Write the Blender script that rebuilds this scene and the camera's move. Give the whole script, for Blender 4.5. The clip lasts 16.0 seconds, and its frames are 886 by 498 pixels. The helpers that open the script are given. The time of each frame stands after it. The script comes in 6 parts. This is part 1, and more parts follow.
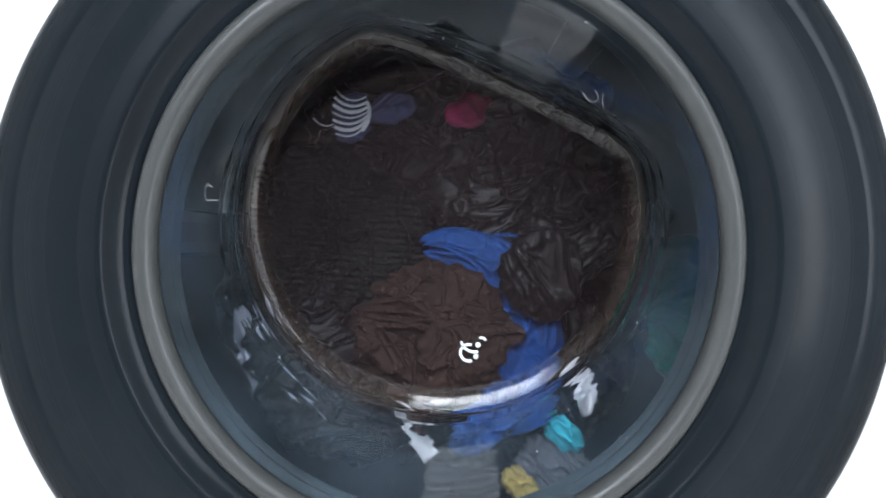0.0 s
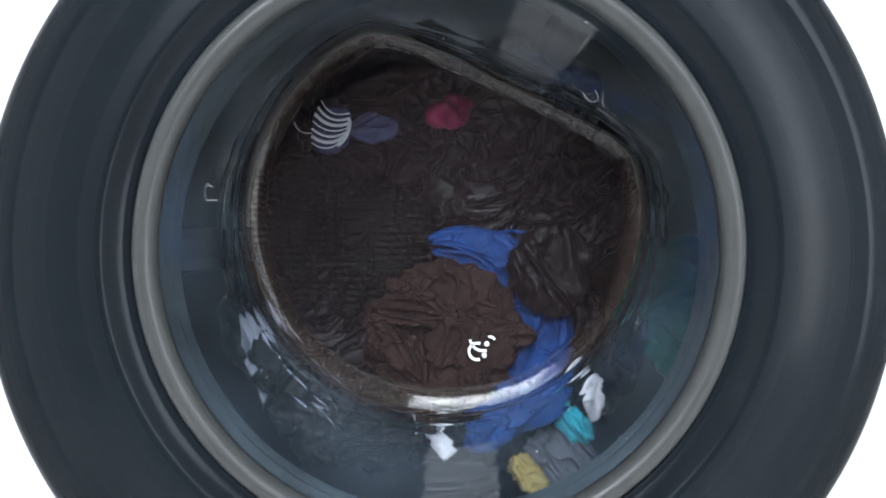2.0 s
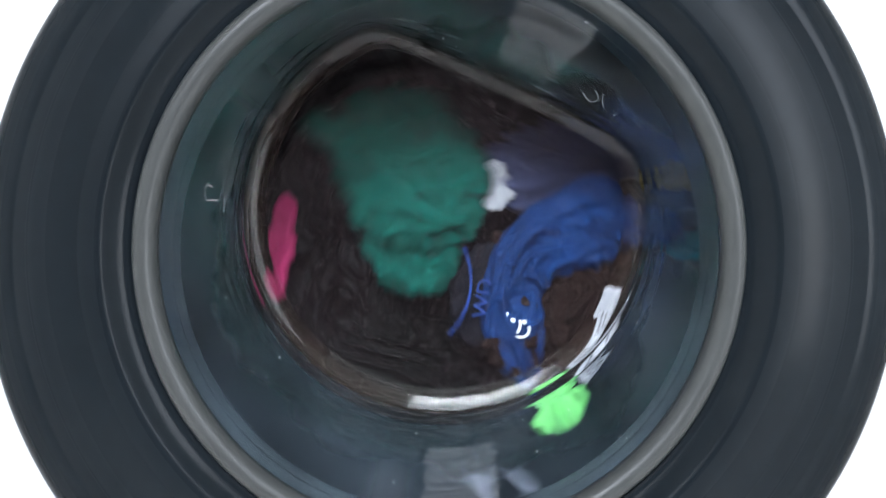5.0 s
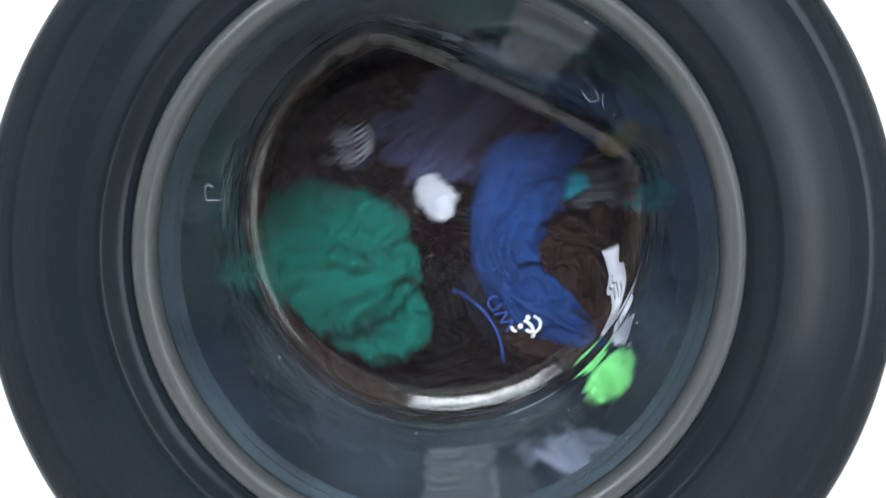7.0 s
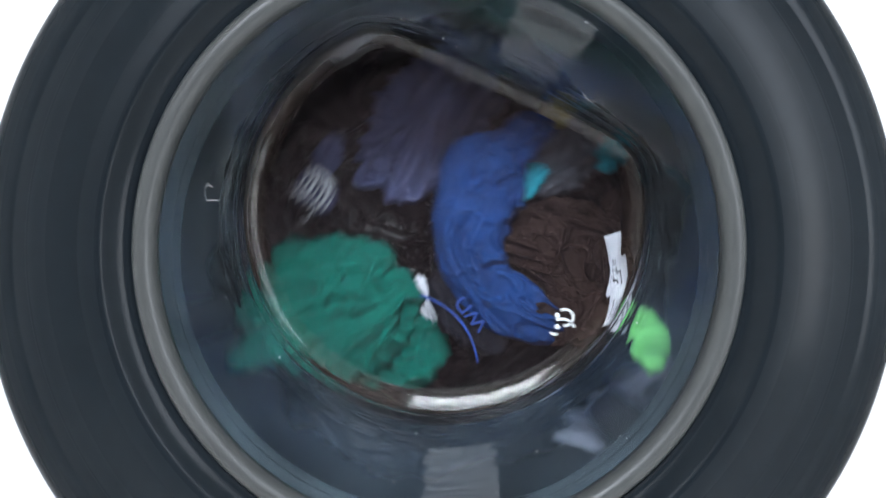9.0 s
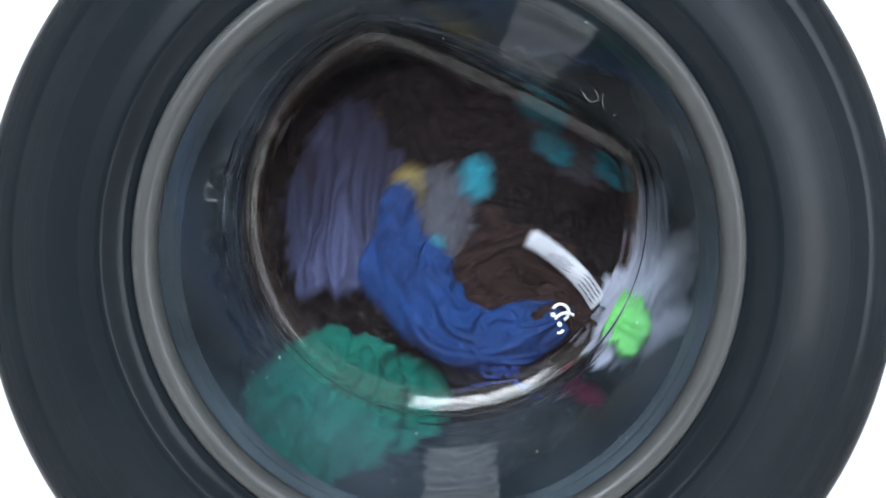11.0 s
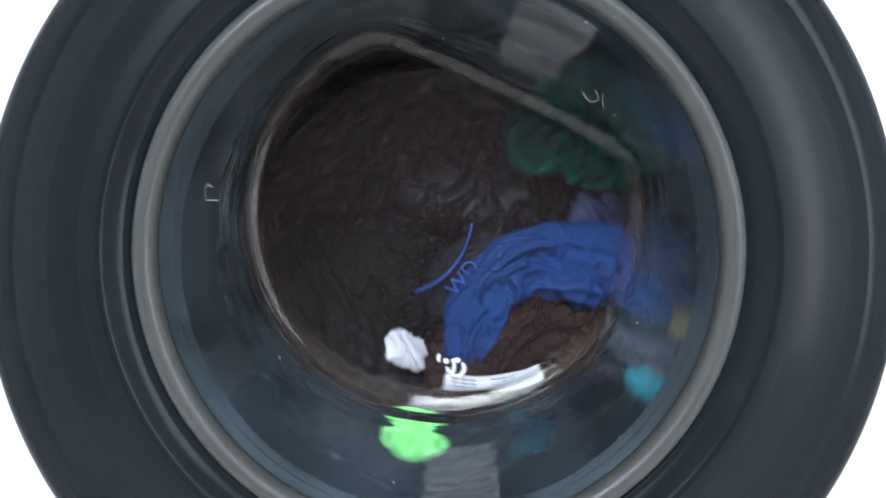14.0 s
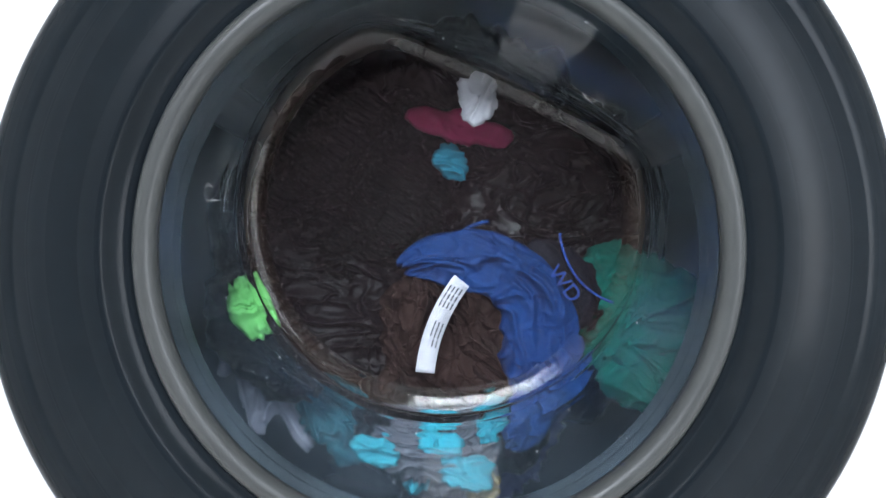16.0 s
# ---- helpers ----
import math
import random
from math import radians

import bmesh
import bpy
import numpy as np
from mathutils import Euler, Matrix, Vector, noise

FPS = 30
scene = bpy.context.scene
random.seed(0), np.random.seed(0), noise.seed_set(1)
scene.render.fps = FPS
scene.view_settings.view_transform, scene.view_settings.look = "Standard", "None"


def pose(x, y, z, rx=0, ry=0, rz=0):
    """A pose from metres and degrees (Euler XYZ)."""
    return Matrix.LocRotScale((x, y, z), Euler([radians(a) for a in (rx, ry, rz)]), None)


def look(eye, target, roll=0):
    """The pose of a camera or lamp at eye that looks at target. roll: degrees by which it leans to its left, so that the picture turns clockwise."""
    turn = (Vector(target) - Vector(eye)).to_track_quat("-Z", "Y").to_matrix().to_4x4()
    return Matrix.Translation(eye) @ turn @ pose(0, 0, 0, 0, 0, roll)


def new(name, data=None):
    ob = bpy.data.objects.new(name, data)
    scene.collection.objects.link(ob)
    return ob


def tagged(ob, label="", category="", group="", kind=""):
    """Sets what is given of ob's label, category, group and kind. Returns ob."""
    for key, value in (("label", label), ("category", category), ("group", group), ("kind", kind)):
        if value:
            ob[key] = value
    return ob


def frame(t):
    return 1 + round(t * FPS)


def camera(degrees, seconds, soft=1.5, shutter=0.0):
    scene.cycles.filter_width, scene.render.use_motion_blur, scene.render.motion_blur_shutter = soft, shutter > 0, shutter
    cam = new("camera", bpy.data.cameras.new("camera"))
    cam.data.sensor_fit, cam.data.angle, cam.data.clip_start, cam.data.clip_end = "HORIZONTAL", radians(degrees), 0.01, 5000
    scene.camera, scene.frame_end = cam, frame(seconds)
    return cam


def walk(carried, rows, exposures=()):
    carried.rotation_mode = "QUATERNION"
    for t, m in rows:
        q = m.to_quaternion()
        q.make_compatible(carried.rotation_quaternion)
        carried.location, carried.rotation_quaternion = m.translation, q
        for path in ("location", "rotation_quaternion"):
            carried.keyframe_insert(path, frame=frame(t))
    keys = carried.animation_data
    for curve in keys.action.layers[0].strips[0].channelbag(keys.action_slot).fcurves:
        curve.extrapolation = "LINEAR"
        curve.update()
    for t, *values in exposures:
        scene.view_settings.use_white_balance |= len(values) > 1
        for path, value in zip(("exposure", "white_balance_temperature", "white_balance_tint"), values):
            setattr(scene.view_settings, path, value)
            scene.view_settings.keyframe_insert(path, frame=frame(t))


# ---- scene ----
# ---- camera: held still before the door of the machine ----
AXIS = Vector((-0.002, 0.0, 0.50))
cam = camera(60, 16.0, soft=1.6, shutter=0.55)
HERE = look((0, -0.42, 0.50), (0, 0.5, 0.50))
walk(cam, [(0, HERE), (16, HERE)], exposures=[(0, 0.15, 6150, 12), (16, 0.15, 6150, 12)])

# ---- light: a window behind the camera, with sky and a soft sun ----
world = bpy.data.worlds.new("sky")
scene.world = world
world.use_nodes = True
sky = world.node_tree.nodes.new("ShaderNodeTexSky")
sky.sky_type, sky.sun_disc = "NISHITA", False
sky.sun_elevation, sky.sun_rotation = radians(40), radians(150)
backing = world.node_tree.nodes["Background"]
backing.inputs["Strength"].default_value = 0.12
world.node_tree.links.new(sky.outputs[0], backing.inputs[0])
sun = new("sun", bpy.data.lights.new("sun", "SUN"))
sun.data.energy, sun.data.angle, sun.data.color = 2.5, radians(0.5), (1, 0.95, 0.88)
sun.matrix_world = look((3, -1.2, 4), (0, -2.0, 0.5))
daylight = new("window_daylight", bpy.data.lights.new("window_daylight", "AREA"))
daylight.data.shape, daylight.data.size, daylight.data.size_y = "RECTANGLE", 0.65, 0.48
daylight.data.energy, daylight.data.color = 42, (0.90, 0.955, 1.0)
daylight.matrix_world = look((-0.175, -1.86, 1.47), (-0.08, -0.35, 0.15))

# Side window is added, out of view, to brighten the bowl's upper part.
side_light = new("side_window_fill", bpy.data.lights.new("side_window_fill", "AREA"))
side_light.data.shape, side_light.data.size, side_light.data.size_y = "RECTANGLE", 0.55, 1.45
side_light.data.energy, side_light.data.color = 14, (0.90, 0.955, 1.0)
side_light.matrix_world = look((1.15, -1.90, 0.87), (0.0, 0, 0.55))


# ---- materials ----
def material(name, colour, rough=0.5, metal=0.0, vary=0.15, grain=40.0, bump=0.1, stain=6.0, **more):
    """A surface with fine grain and broad unevenness in its colour, gloss and relief."""
    m = bpy.data.materials.new(name)
    m.use_nodes = True
    n, link = m.node_tree.nodes, m.node_tree.links
    b = n["Principled BSDF"]
    at = n.new("ShaderNodeTexCoord")
    fine, broad = n.new("ShaderNodeTexNoise"), n.new("ShaderNodeTexNoise")
    fine.inputs["Scale"].default_value, broad.inputs["Scale"].default_value = grain, stain
    fine.inputs["Detail"].default_value = 4
    for tex in (fine, broad):
        link.new(at.outputs["Object"], tex.inputs["Vector"])
    mix = n.new("ShaderNodeMath")
    mix.operation = "MULTIPLY_ADD"
    link.new(fine.outputs[0], mix.inputs[0])
    mix.inputs[1].default_value = 0.5
    link.new(broad.outputs[0], mix.inputs[2])
    ramp = n.new("ShaderNodeMapRange")
    ramp.inputs["From Min"].default_value, ramp.inputs["From Max"].default_value = 0.4, 1.1
    ramp.inputs["To Min"].default_value, ramp.inputs["To Max"].default_value = 1 - vary, 1 + vary
    link.new(mix.outputs[0], ramp.inputs["Value"])
    tone = n.new("ShaderNodeVectorMath")
    tone.operation = "SCALE"
    tone.inputs[0].default_value = colour
    link.new(ramp.outputs[0], tone.inputs["Scale"])
    link.new(tone.outputs[0], b.inputs["Base Color"])
    gloss = n.new("ShaderNodeMapRange")
    gloss.inputs["To Min"].default_value, gloss.inputs["To Max"].default_value = max(0, rough - 0.08), min(1, rough + 0.08)
    link.new(broad.outputs[0], gloss.inputs["Value"])
    link.new(gloss.outputs[0], b.inputs["Roughness"])
    b.inputs["Metallic"].default_value = metal
    if bump:
        relief = n.new("ShaderNodeBump")
        relief.inputs["Strength"].default_value, relief.inputs["Distance"].default_value = bump, 0.002
        link.new(fine.outputs[0], relief.inputs["Height"])
        link.new(relief.outputs[0], b.inputs["Normal"])
    for key, value in more.items():
        b.inputs[key.replace("_", " ")].default_value = value
    return m


def fabric(name, colour, rough=0.8, ribs=0.0, sheen=0.0, thread=900.0, shine=0.4):
    """Wet cloth: a woven relief, uneven dye, a faint sheen."""
    m = material(name, colour, rough, vary=0.3, grain=160, bump=0.25, stain=22, Sheen_Weight=sheen, Specular_IOR_Level=shine)
    n, link = m.node_tree.nodes, m.node_tree.links
    wave = n.new("ShaderNodeTexWave")
    wave.bands_direction = "Z"
    wave.inputs["Scale"].default_value = ribs or thread
    wave.inputs["Distortion"].default_value = 2.5 if ribs else 1.0
    link.new(n["Texture Coordinate"].outputs["Object"], wave.inputs["Vector"])
    weave = n.new("ShaderNodeBump")
    weave.inputs["Strength"].default_value, weave.inputs["Distance"].default_value = (0.55, 0.003) if ribs else (0.15, 0.0006)
    link.new(wave.outputs[0], weave.inputs["Height"])
    link.new(n["Bump"].outputs[0], weave.inputs["Normal"])
    link.new(weave.outputs[0], n["Principled BSDF"].inputs["Normal"])
    return m


def clear_glass():
    m = bpy.data.materials.new("bowl_glass")
    m.use_nodes = True
    b = m.node_tree.nodes["Principled BSDF"]
    b.inputs["Base Color"].default_value = (0.86, 0.91, 0.92, 1)
    b.inputs["Roughness"].default_value = 0.015
    b.inputs["IOR"].default_value = 1.42
    b.inputs["Transmission Weight"].default_value = 1
    return m


ENAMEL = material("white_enamel", (0.80, 0.80, 0.80), 0.3, vary=0.02, grain=300, bump=0.02)
BLACK_PLASTIC = material("black_gloss_plastic", (0.0080, 0.0118, 0.0150), 0.26, vary=0.25, grain=120, bump=0.01, Specular_IOR_Level=0.155)
GREY_RUBBER = material("grey_rubber", (0.055, 0.068, 0.078), 0.55, vary=0.2, grain=90, bump=0.1)
STEEL = material("drum_steel", (0.55, 0.56, 0.58), 0.3, 1.0, vary=0.1, grain=150, bump=0.05)
DARK_PLASTIC = material("tub_plastic", (0.05, 0.05, 0.055), 0.6, vary=0.2)


def concentric(m):
    """Fine turned streaks round the axis in the gloss of a lathed surface."""
    n, link = m.node_tree.nodes, m.node_tree.links
    at, part_of, size, tex, gloss = [n.new("ShaderNode" + k) for k in ("TexCoord", "SeparateXYZ", "CombineXYZ", "TexNoise", "MapRange")]
    length = n.new("ShaderNodeVectorMath")
    length.operation = "LENGTH"
    link.new(at.outputs["Object"], part_of.inputs[0])
    link.new(part_of.outputs[0], size.inputs[0])
    link.new(part_of.outputs[2], size.inputs[1])
    link.new(size.outputs[0], length.inputs[0])
    tex.noise_dimensions = "1D"
    tex.inputs["Scale"].default_value, tex.inputs["Detail"].default_value = 75, 4
    link.new(length.outputs["Value"], tex.inputs["W"])
    link.new(tex.outputs[0], gloss.inputs["Value"])
    gloss.inputs["From Min"].default_value, gloss.inputs["From Max"].default_value = 0.3, 0.7
    gloss.inputs["To Min"].default_value, gloss.inputs["To Max"].default_value = 0.18, 0.34
    b = n["Principled BSDF"]
    link.new(gloss.outputs[0], b.inputs["Roughness"])
    relief = n.new("ShaderNodeBump")
    relief.inputs["Strength"].default_value, relief.inputs["Distance"].default_value = 0.06, 0.0005
    link.new(tex.outputs[0], relief.inputs["Height"])
    link.new(relief.outputs[0], b.inputs["Normal"])


concentric(BLACK_PLASTIC)
PAINT = material("wall_paint", (0.78, 0.77, 0.75), 0.85, vary=0.03, grain=200, bump=0.08)
# Tint of the added panel; its reflection sets the dark tone in the glass.
DARK_PANEL = material("dark_panel_brown", (0.075, 0.046, 0.048), 0.9, vary=0.1, grain=200, bump=0.08)
TILE = material("floor_tile", (0.80, 0.77, 0.73), 0.45, vary=0.08, grain=30)


def hazed_glass(name, thin, thick, colour, rough, ior):
    """The same glass with a thin, streaky diffuse film mixed in as painted haze."""
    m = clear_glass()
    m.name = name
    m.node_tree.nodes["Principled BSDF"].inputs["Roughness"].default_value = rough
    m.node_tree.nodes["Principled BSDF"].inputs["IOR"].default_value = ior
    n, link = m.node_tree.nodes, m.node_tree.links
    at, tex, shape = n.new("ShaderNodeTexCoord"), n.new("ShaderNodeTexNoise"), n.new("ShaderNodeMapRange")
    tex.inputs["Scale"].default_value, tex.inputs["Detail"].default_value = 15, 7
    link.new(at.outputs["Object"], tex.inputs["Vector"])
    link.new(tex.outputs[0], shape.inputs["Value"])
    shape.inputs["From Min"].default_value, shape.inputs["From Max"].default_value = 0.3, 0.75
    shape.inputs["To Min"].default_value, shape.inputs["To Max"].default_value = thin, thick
    veil, mix = n.new("ShaderNodeBsdfDiffuse"), n.new("ShaderNodeMixShader")
    veil.inputs["Color"].default_value = colour + (1,)
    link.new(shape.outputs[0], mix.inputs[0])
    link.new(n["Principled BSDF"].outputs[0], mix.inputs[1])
    link.new(veil.outputs[0], mix.inputs[2])
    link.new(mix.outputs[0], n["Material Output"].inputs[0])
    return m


# Painted haze: bluish on the sides, reddish on the flat, brown on the bevel.
HAZED_GLASS = hazed_glass("hazed_bowl_glass", 0.004, 0.044, (0.48, 0.64, 0.80), 0.05, 1.33)
GLASS = hazed_glass("bowl_glass", 0.0036, 0.0078, (0.72, 0.56, 0.61), 0.015, 1.42)
BEVEL_GLASS = hazed_glass("bevelled_bowl_glass", 0.016, 0.030, (0.40, 0.27, 0.22), 0.03, 1.32)
BLUE = fabric("royal_blue_cotton", (0.0010, 0.0215, 0.098), shine=0.22)
BROWN = fabric("brown_cotton", (0.0165, 0.0080, 0.0062), 0.9, shine=0.12)
GREEN = fabric("green_terry", (0.0004, 0.074, 0.054), 0.95, thread=500, shine=0.15)
LIME = fabric("light_green_cotton", (0.15, 0.51, 0.13))
CYAN = fabric("turquoise_cotton", (0.008, 0.20, 0.26))
YELLOW = fabric("ochre_cotton", (0.225, 0.165, 0.045))
GREY = fabric("grey_jersey", (0.055, 0.056, 0.070))
NAVY = fabric("faded_navy_cotton", (0.042, 0.048, 0.110))
PALE = fabric("pale_grey_cotton", (0.34, 0.35, 0.43))
PINK = fabric("magenta_cotton", (0.34, 0.013, 0.085))
WHITE = fabric("white_cotton", (0.44, 0.43, 0.46))
BLACK_SATIN = fabric("black_satin", (0.0032, 0.0021, 0.0021), 0.30, shine=0.36)
BLACK = fabric("black_cotton", (0.0042, 0.0027, 0.0028), 0.34, sheen=0.0, shine=0.18)
BLACK_GREEN = fabric("green_black_knit", (0.0042, 0.0046, 0.0040), 0.7, ribs=55, sheen=0.0, shine=0.13)
CHARCOAL = fabric("charcoal_cotton", (0.006, 0.005, 0.0058), 0.34, sheen=0.0, shine=0.17)


def creased(m, scale, depth):
    """Fine sharp creases in wet thin cloth, on top of the weave."""
    n, link = m.node_tree.nodes, m.node_tree.links
    at, warp, add, cells, cut, relief = [n.new("ShaderNode" + k) for k in ("TexCoord", "TexNoise", "VectorMath", "TexVoronoi", "MapRange", "Bump")]
    warp.inputs["Scale"].default_value, warp.inputs["Detail"].default_value = 30, 3
    link.new(at.outputs["Object"], warp.inputs["Vector"])
    add.operation = "MULTIPLY_ADD"
    link.new(warp.outputs["Color"], add.inputs[0])
    add.inputs[1].default_value = (0.045, 0.045, 0.045)
    link.new(at.outputs["Object"], add.inputs[2])
    cells.feature = "DISTANCE_TO_EDGE"
    cells.inputs["Scale"].default_value = scale
    link.new(add.outputs[0], cells.inputs["Vector"])
    cut.inputs["From Max"].default_value = 0.12
    cut.inputs["To Min"].default_value, cut.inputs["To Max"].default_value = 1, 0
    cut.interpolation_type = "SMOOTHSTEP"
    link.new(cells.outputs["Distance"], cut.inputs["Value"])
    relief.inputs["Strength"].default_value, relief.inputs["Distance"].default_value = 0.6, depth
    link.new(cut.outputs[0], relief.inputs["Height"])
    b = n["Principled BSDF"]
    link.new(b.inputs["Normal"].links[0].from_socket, relief.inputs["Normal"])
    link.new(relief.outputs[0], b.inputs["Normal"])


for cloth_kind, scale, depth in ((BLACK_SATIN, 25, 0.006), (BLACK, 18, 0.0035), (CHARCOAL, 22, 0.003), (BLACK_GREEN, 20, 0.0025), (GREEN, 26, 0.0015), (BLUE, 30, 0.0018), (BROWN, 44, 0.0024)):
    creased(cloth_kind, scale, depth)
INK = material("label_ink", (0.03, 0.03, 0.035), 0.8)
PRINT = material("white_print", (0.82, 0.80, 0.78), 0.7, vary=0.06)


# ---- mesh helpers ----
def mesh_of(name, verts, faces, mat, smooth=True):
    me = bpy.data.meshes.new(name)
    me.from_pydata([tuple(v) for v in verts], [], faces)
    me.materials.append(mat)
    if smooth:
        me.polygons.foreach_set("use_smooth", [True] * len(me.polygons))
    me.update()
    return me


def part(name, bm, mat, parent, label=""):
    """Links a bmesh, or a finished mesh, as one object under a thing or a part."""
    if isinstance(bm, bmesh.types.BMesh):
        me = bpy.data.meshes.new(name)
        bmesh.ops.recalc_face_normals(bm, faces=bm.faces)
        bm.to_mesh(me)
        bm.free()
        me.materials.append(mat)
    else:
        me = bm
    ob = new(name, me)
    ob.parent = parent
    return tagged(ob, label)


def box(x0, x1, y0, y1, z0, z1, bevel=0.0):
    bm = bmesh.new()
    bmesh.ops.create_cube(bm, size=1, matrix=Matrix.LocRotScale(((x0 + x1) / 2, (y0 + y1) / 2, (z0 + z1) / 2), None, (x1 - x0, y1 - y0, z1 - z0)))
    if bevel:
        bmesh.ops.bevel(bm, geom=bm.edges[:], offset=bevel, segments=2, affect="EDGES", profile=0.6)
    return bm


def lathe(name, profile, mat, oval=lambda r: 1.0, closed=True, n=160):
    """Turns (radius, y) round the drum's axis; oval gives the height of a ring by its radius."""
    verts, faces, k = [], [], len(profile)
    for i in range(n):
        a = math.tau * i / n
        for r, y in profile:
            verts.append((r * math.cos(a), y, r * oval(r) * math.sin(a)))
    for i in range(n):
        for j in range(k if closed else k - 1):
            a, b = i * k + j, i * k + (j + 1) % k
            c, d = (i + 1) % n * k + (j + 1) % k, (i + 1) % n * k + j
            faces.append((a, b, c, d))
    return mesh_of(name, verts, faces, mat)


def shelf_room():
    """Plain room round the machine, with a window in the wall behind the camera."""
    x0, x1, y0, y1, h, w = -1.4, 1.6, -1.95, 0.66, 2.45, 0.12
    tagged(part("floor", box(x0 - w, x1 + w, y0 - w, y1 + w, -w, 0), TILE, None), "white-tiled laundry room floor", "floor", kind="structure")
    tagged(part("ceiling", box(x0 - w, x1 + w, y0 - w, y1 + w, h, h + w), PAINT, None), "white painted ceiling", "ceiling", kind="structure")
    for name, b in (("wall_north", (x0, x1, y1, y1 + w, 0, h)), ("wall_west", (x0 - w, x0, y0 - w, y1 + w, 0, h)), ("wall_east", (x1, x1 + w, y0 - w, y1 + w, 0, h))):
        tagged(part(name, box(*b), PAINT, None), "plain white painted wall", "wall", kind="structure")
    wall = tagged(new("wall_south"), "white wall with two windows and an added dark brown panel", "wall", kind="structure")
    # The second opening is added to hold the side lamp.
    sides = ((-0.55, 0.20, 1.18, 1.76), (0.83, 1.47, 0.08, 1.66))
    pieces = [(x0, -0.55, 0, h), (-0.55, 0.20, 0, 1.18), (-0.55, 0.20, 1.76, h), (0.20, 0.83, 0, h), (0.83, 1.47, 0, 0.08), (0.83, 1.47, 1.66, h), (1.47, x1, 0, h)]
    for a, b, lo, hi in pieces:
        part("wall_piece", box(a, b, y0 - w, y0, lo, hi), PAINT, wall)
    # Added unseen panel: keeps the bright wall out of the flat glass reflection.
    part("reflection_blocker", box(-0.74, 0.76, y0, y0 + 0.02, 0, 1.13), DARK_PANEL, wall, "dark brown panel added to darken the door reflection")
    for k, (a, b, lo, hi) in enumerate(sides):
        win = tagged(new("window_%d" % (k + 1)), "white-framed window with two panes", "window", kind="structure")
        mid = (a + b) / 2
        for p in ((a, a + 0.05, lo, hi), (b - 0.05, b, lo, hi), (a + 0.05, b - 0.05, lo, lo + 0.05), (a + 0.05, b - 0.05, hi - 0.05, hi), (mid - 0.025, mid + 0.025, lo + 0.05, hi - 0.05)):
            part("window_frame", box(p[0], p[1], y0 - 0.08, y0 - 0.03, p[2], p[3]), ENAMEL, win)


shelf_room()

# ---- washing machine ----
RIM_Y, END_Y = -0.024, 0.085
machine = tagged(new("washing_machine"), "white front-loading washing machine with a black round door", "washing machine")
machine.location = (AXIS.x, 0, AXIS.z)


def front_panel():
    """Flat enamelled sheet with the round door opening."""
    n, verts, faces = 128, [], []
    hw, lo, hi = 0.298, -0.49, 0.35
    for i in range(n):
        a = math.tau * i / n
        c, s = math.cos(a), math.sin(a)
        k = min(hw / abs(c) if abs(c) > 1e-6 else 9, (hi if s > 0 else -lo) / abs(s) if abs(s) > 1e-6 else 9)
        for y in (0.0, 0.012):
            verts += [(0.205 * c, y, 0.205 * s), (k * c, y, k * s)]
    for i in range(n):
        p, q = i * 4, (i + 1) % n * 4
        faces += [(p, p + 1, q + 1, q), (p + 2, q + 2, q + 3, p + 3), (p, q, q + 2, p + 2), (p + 1, p + 3, q + 3, q + 1)]
    return mesh_of("front_panel", verts, faces, ENAMEL, smooth=False)


part("front_panel", front_panel(), ENAMEL, machine)
for x in (-0.298, 0.286):
    part("side_panel", box(x, x + 0.012, 0.012, 0.60, -0.49, 0.338, 0.003), ENAMEL, machine)
part("top_panel", box(-0.298, 0.298, 0.012, 0.60, 0.338, 0.350, 0.003), ENAMEL, machine)
part("back_panel", box(-0.286, 0.286, 0.588, 0.600, -0.49, 0.338), ENAMEL, machine)
part("base_panel", box(-0.286, 0.286, 0.012, 0.588, -0.49, -0.478), ENAMEL, machine)
part("tub", lathe("tub", [(0.19, 0.060), (0.262, 0.075), (0.262, 0.470), (0.01, 0.480), (0.01, 0.486), (0.268, 0.476), (0.268, 0.069), (0.19, 0.054)], DARK_PLASTIC), DARK_PLASTIC, machine)
gasket_profile = [(0.200, 0.014), (0.170, 0.010), (0.164, 0.016), (0.166, 0.030), (0.174, 0.038), (0.174, 0.046), (0.168, 0.056), (0.172, 0.070),
                  (0.180, 0.080), (0.180, 0.090), (0.176, 0.098), (0.179, 0.106), (0.190, 0.106), (0.195, 0.060), (0.203, 0.020)]
part("door_gasket", lathe("door_gasket", gasket_profile, GREY_RUBBER), GREY_RUBBER, machine, "folded grey rubber door gasket")


def oval(r):
    """The door's outer edge is a little wider than tall; its inner edge is round."""
    return 1 - 0.012 * max(0, min(1, (r - 0.165) / 0.067))


ring_profile = [(0.2400, -0.001), (0.2406, -0.011), (0.2398, -0.0160), (0.2372, -0.0196), (0.2320, -0.0222), (0.2260, -0.0238), (0.2200, -0.0248), (0.2192, -0.0246), (0.2184, -0.0250), (0.2080, -0.0264),
                (0.1960, -0.0272), (0.1840, -0.0275), (0.1762, -0.0274), (0.1742, -0.0270), (0.1728, -0.0261), (0.1712, -0.0246), (0.1680, -0.0222), (0.1652, -0.0204), (0.1636, -0.0197), (0.1626, -0.0198), (0.1612, -0.0186), (0.1596, -0.0180), (0.1585, -0.0186),
                (0.1585, 0.004), (0.180, 0.006), (0.228, -0.001)]
ring = lathe("door", ring_profile, BLACK_PLASTIC, oval, n=256)
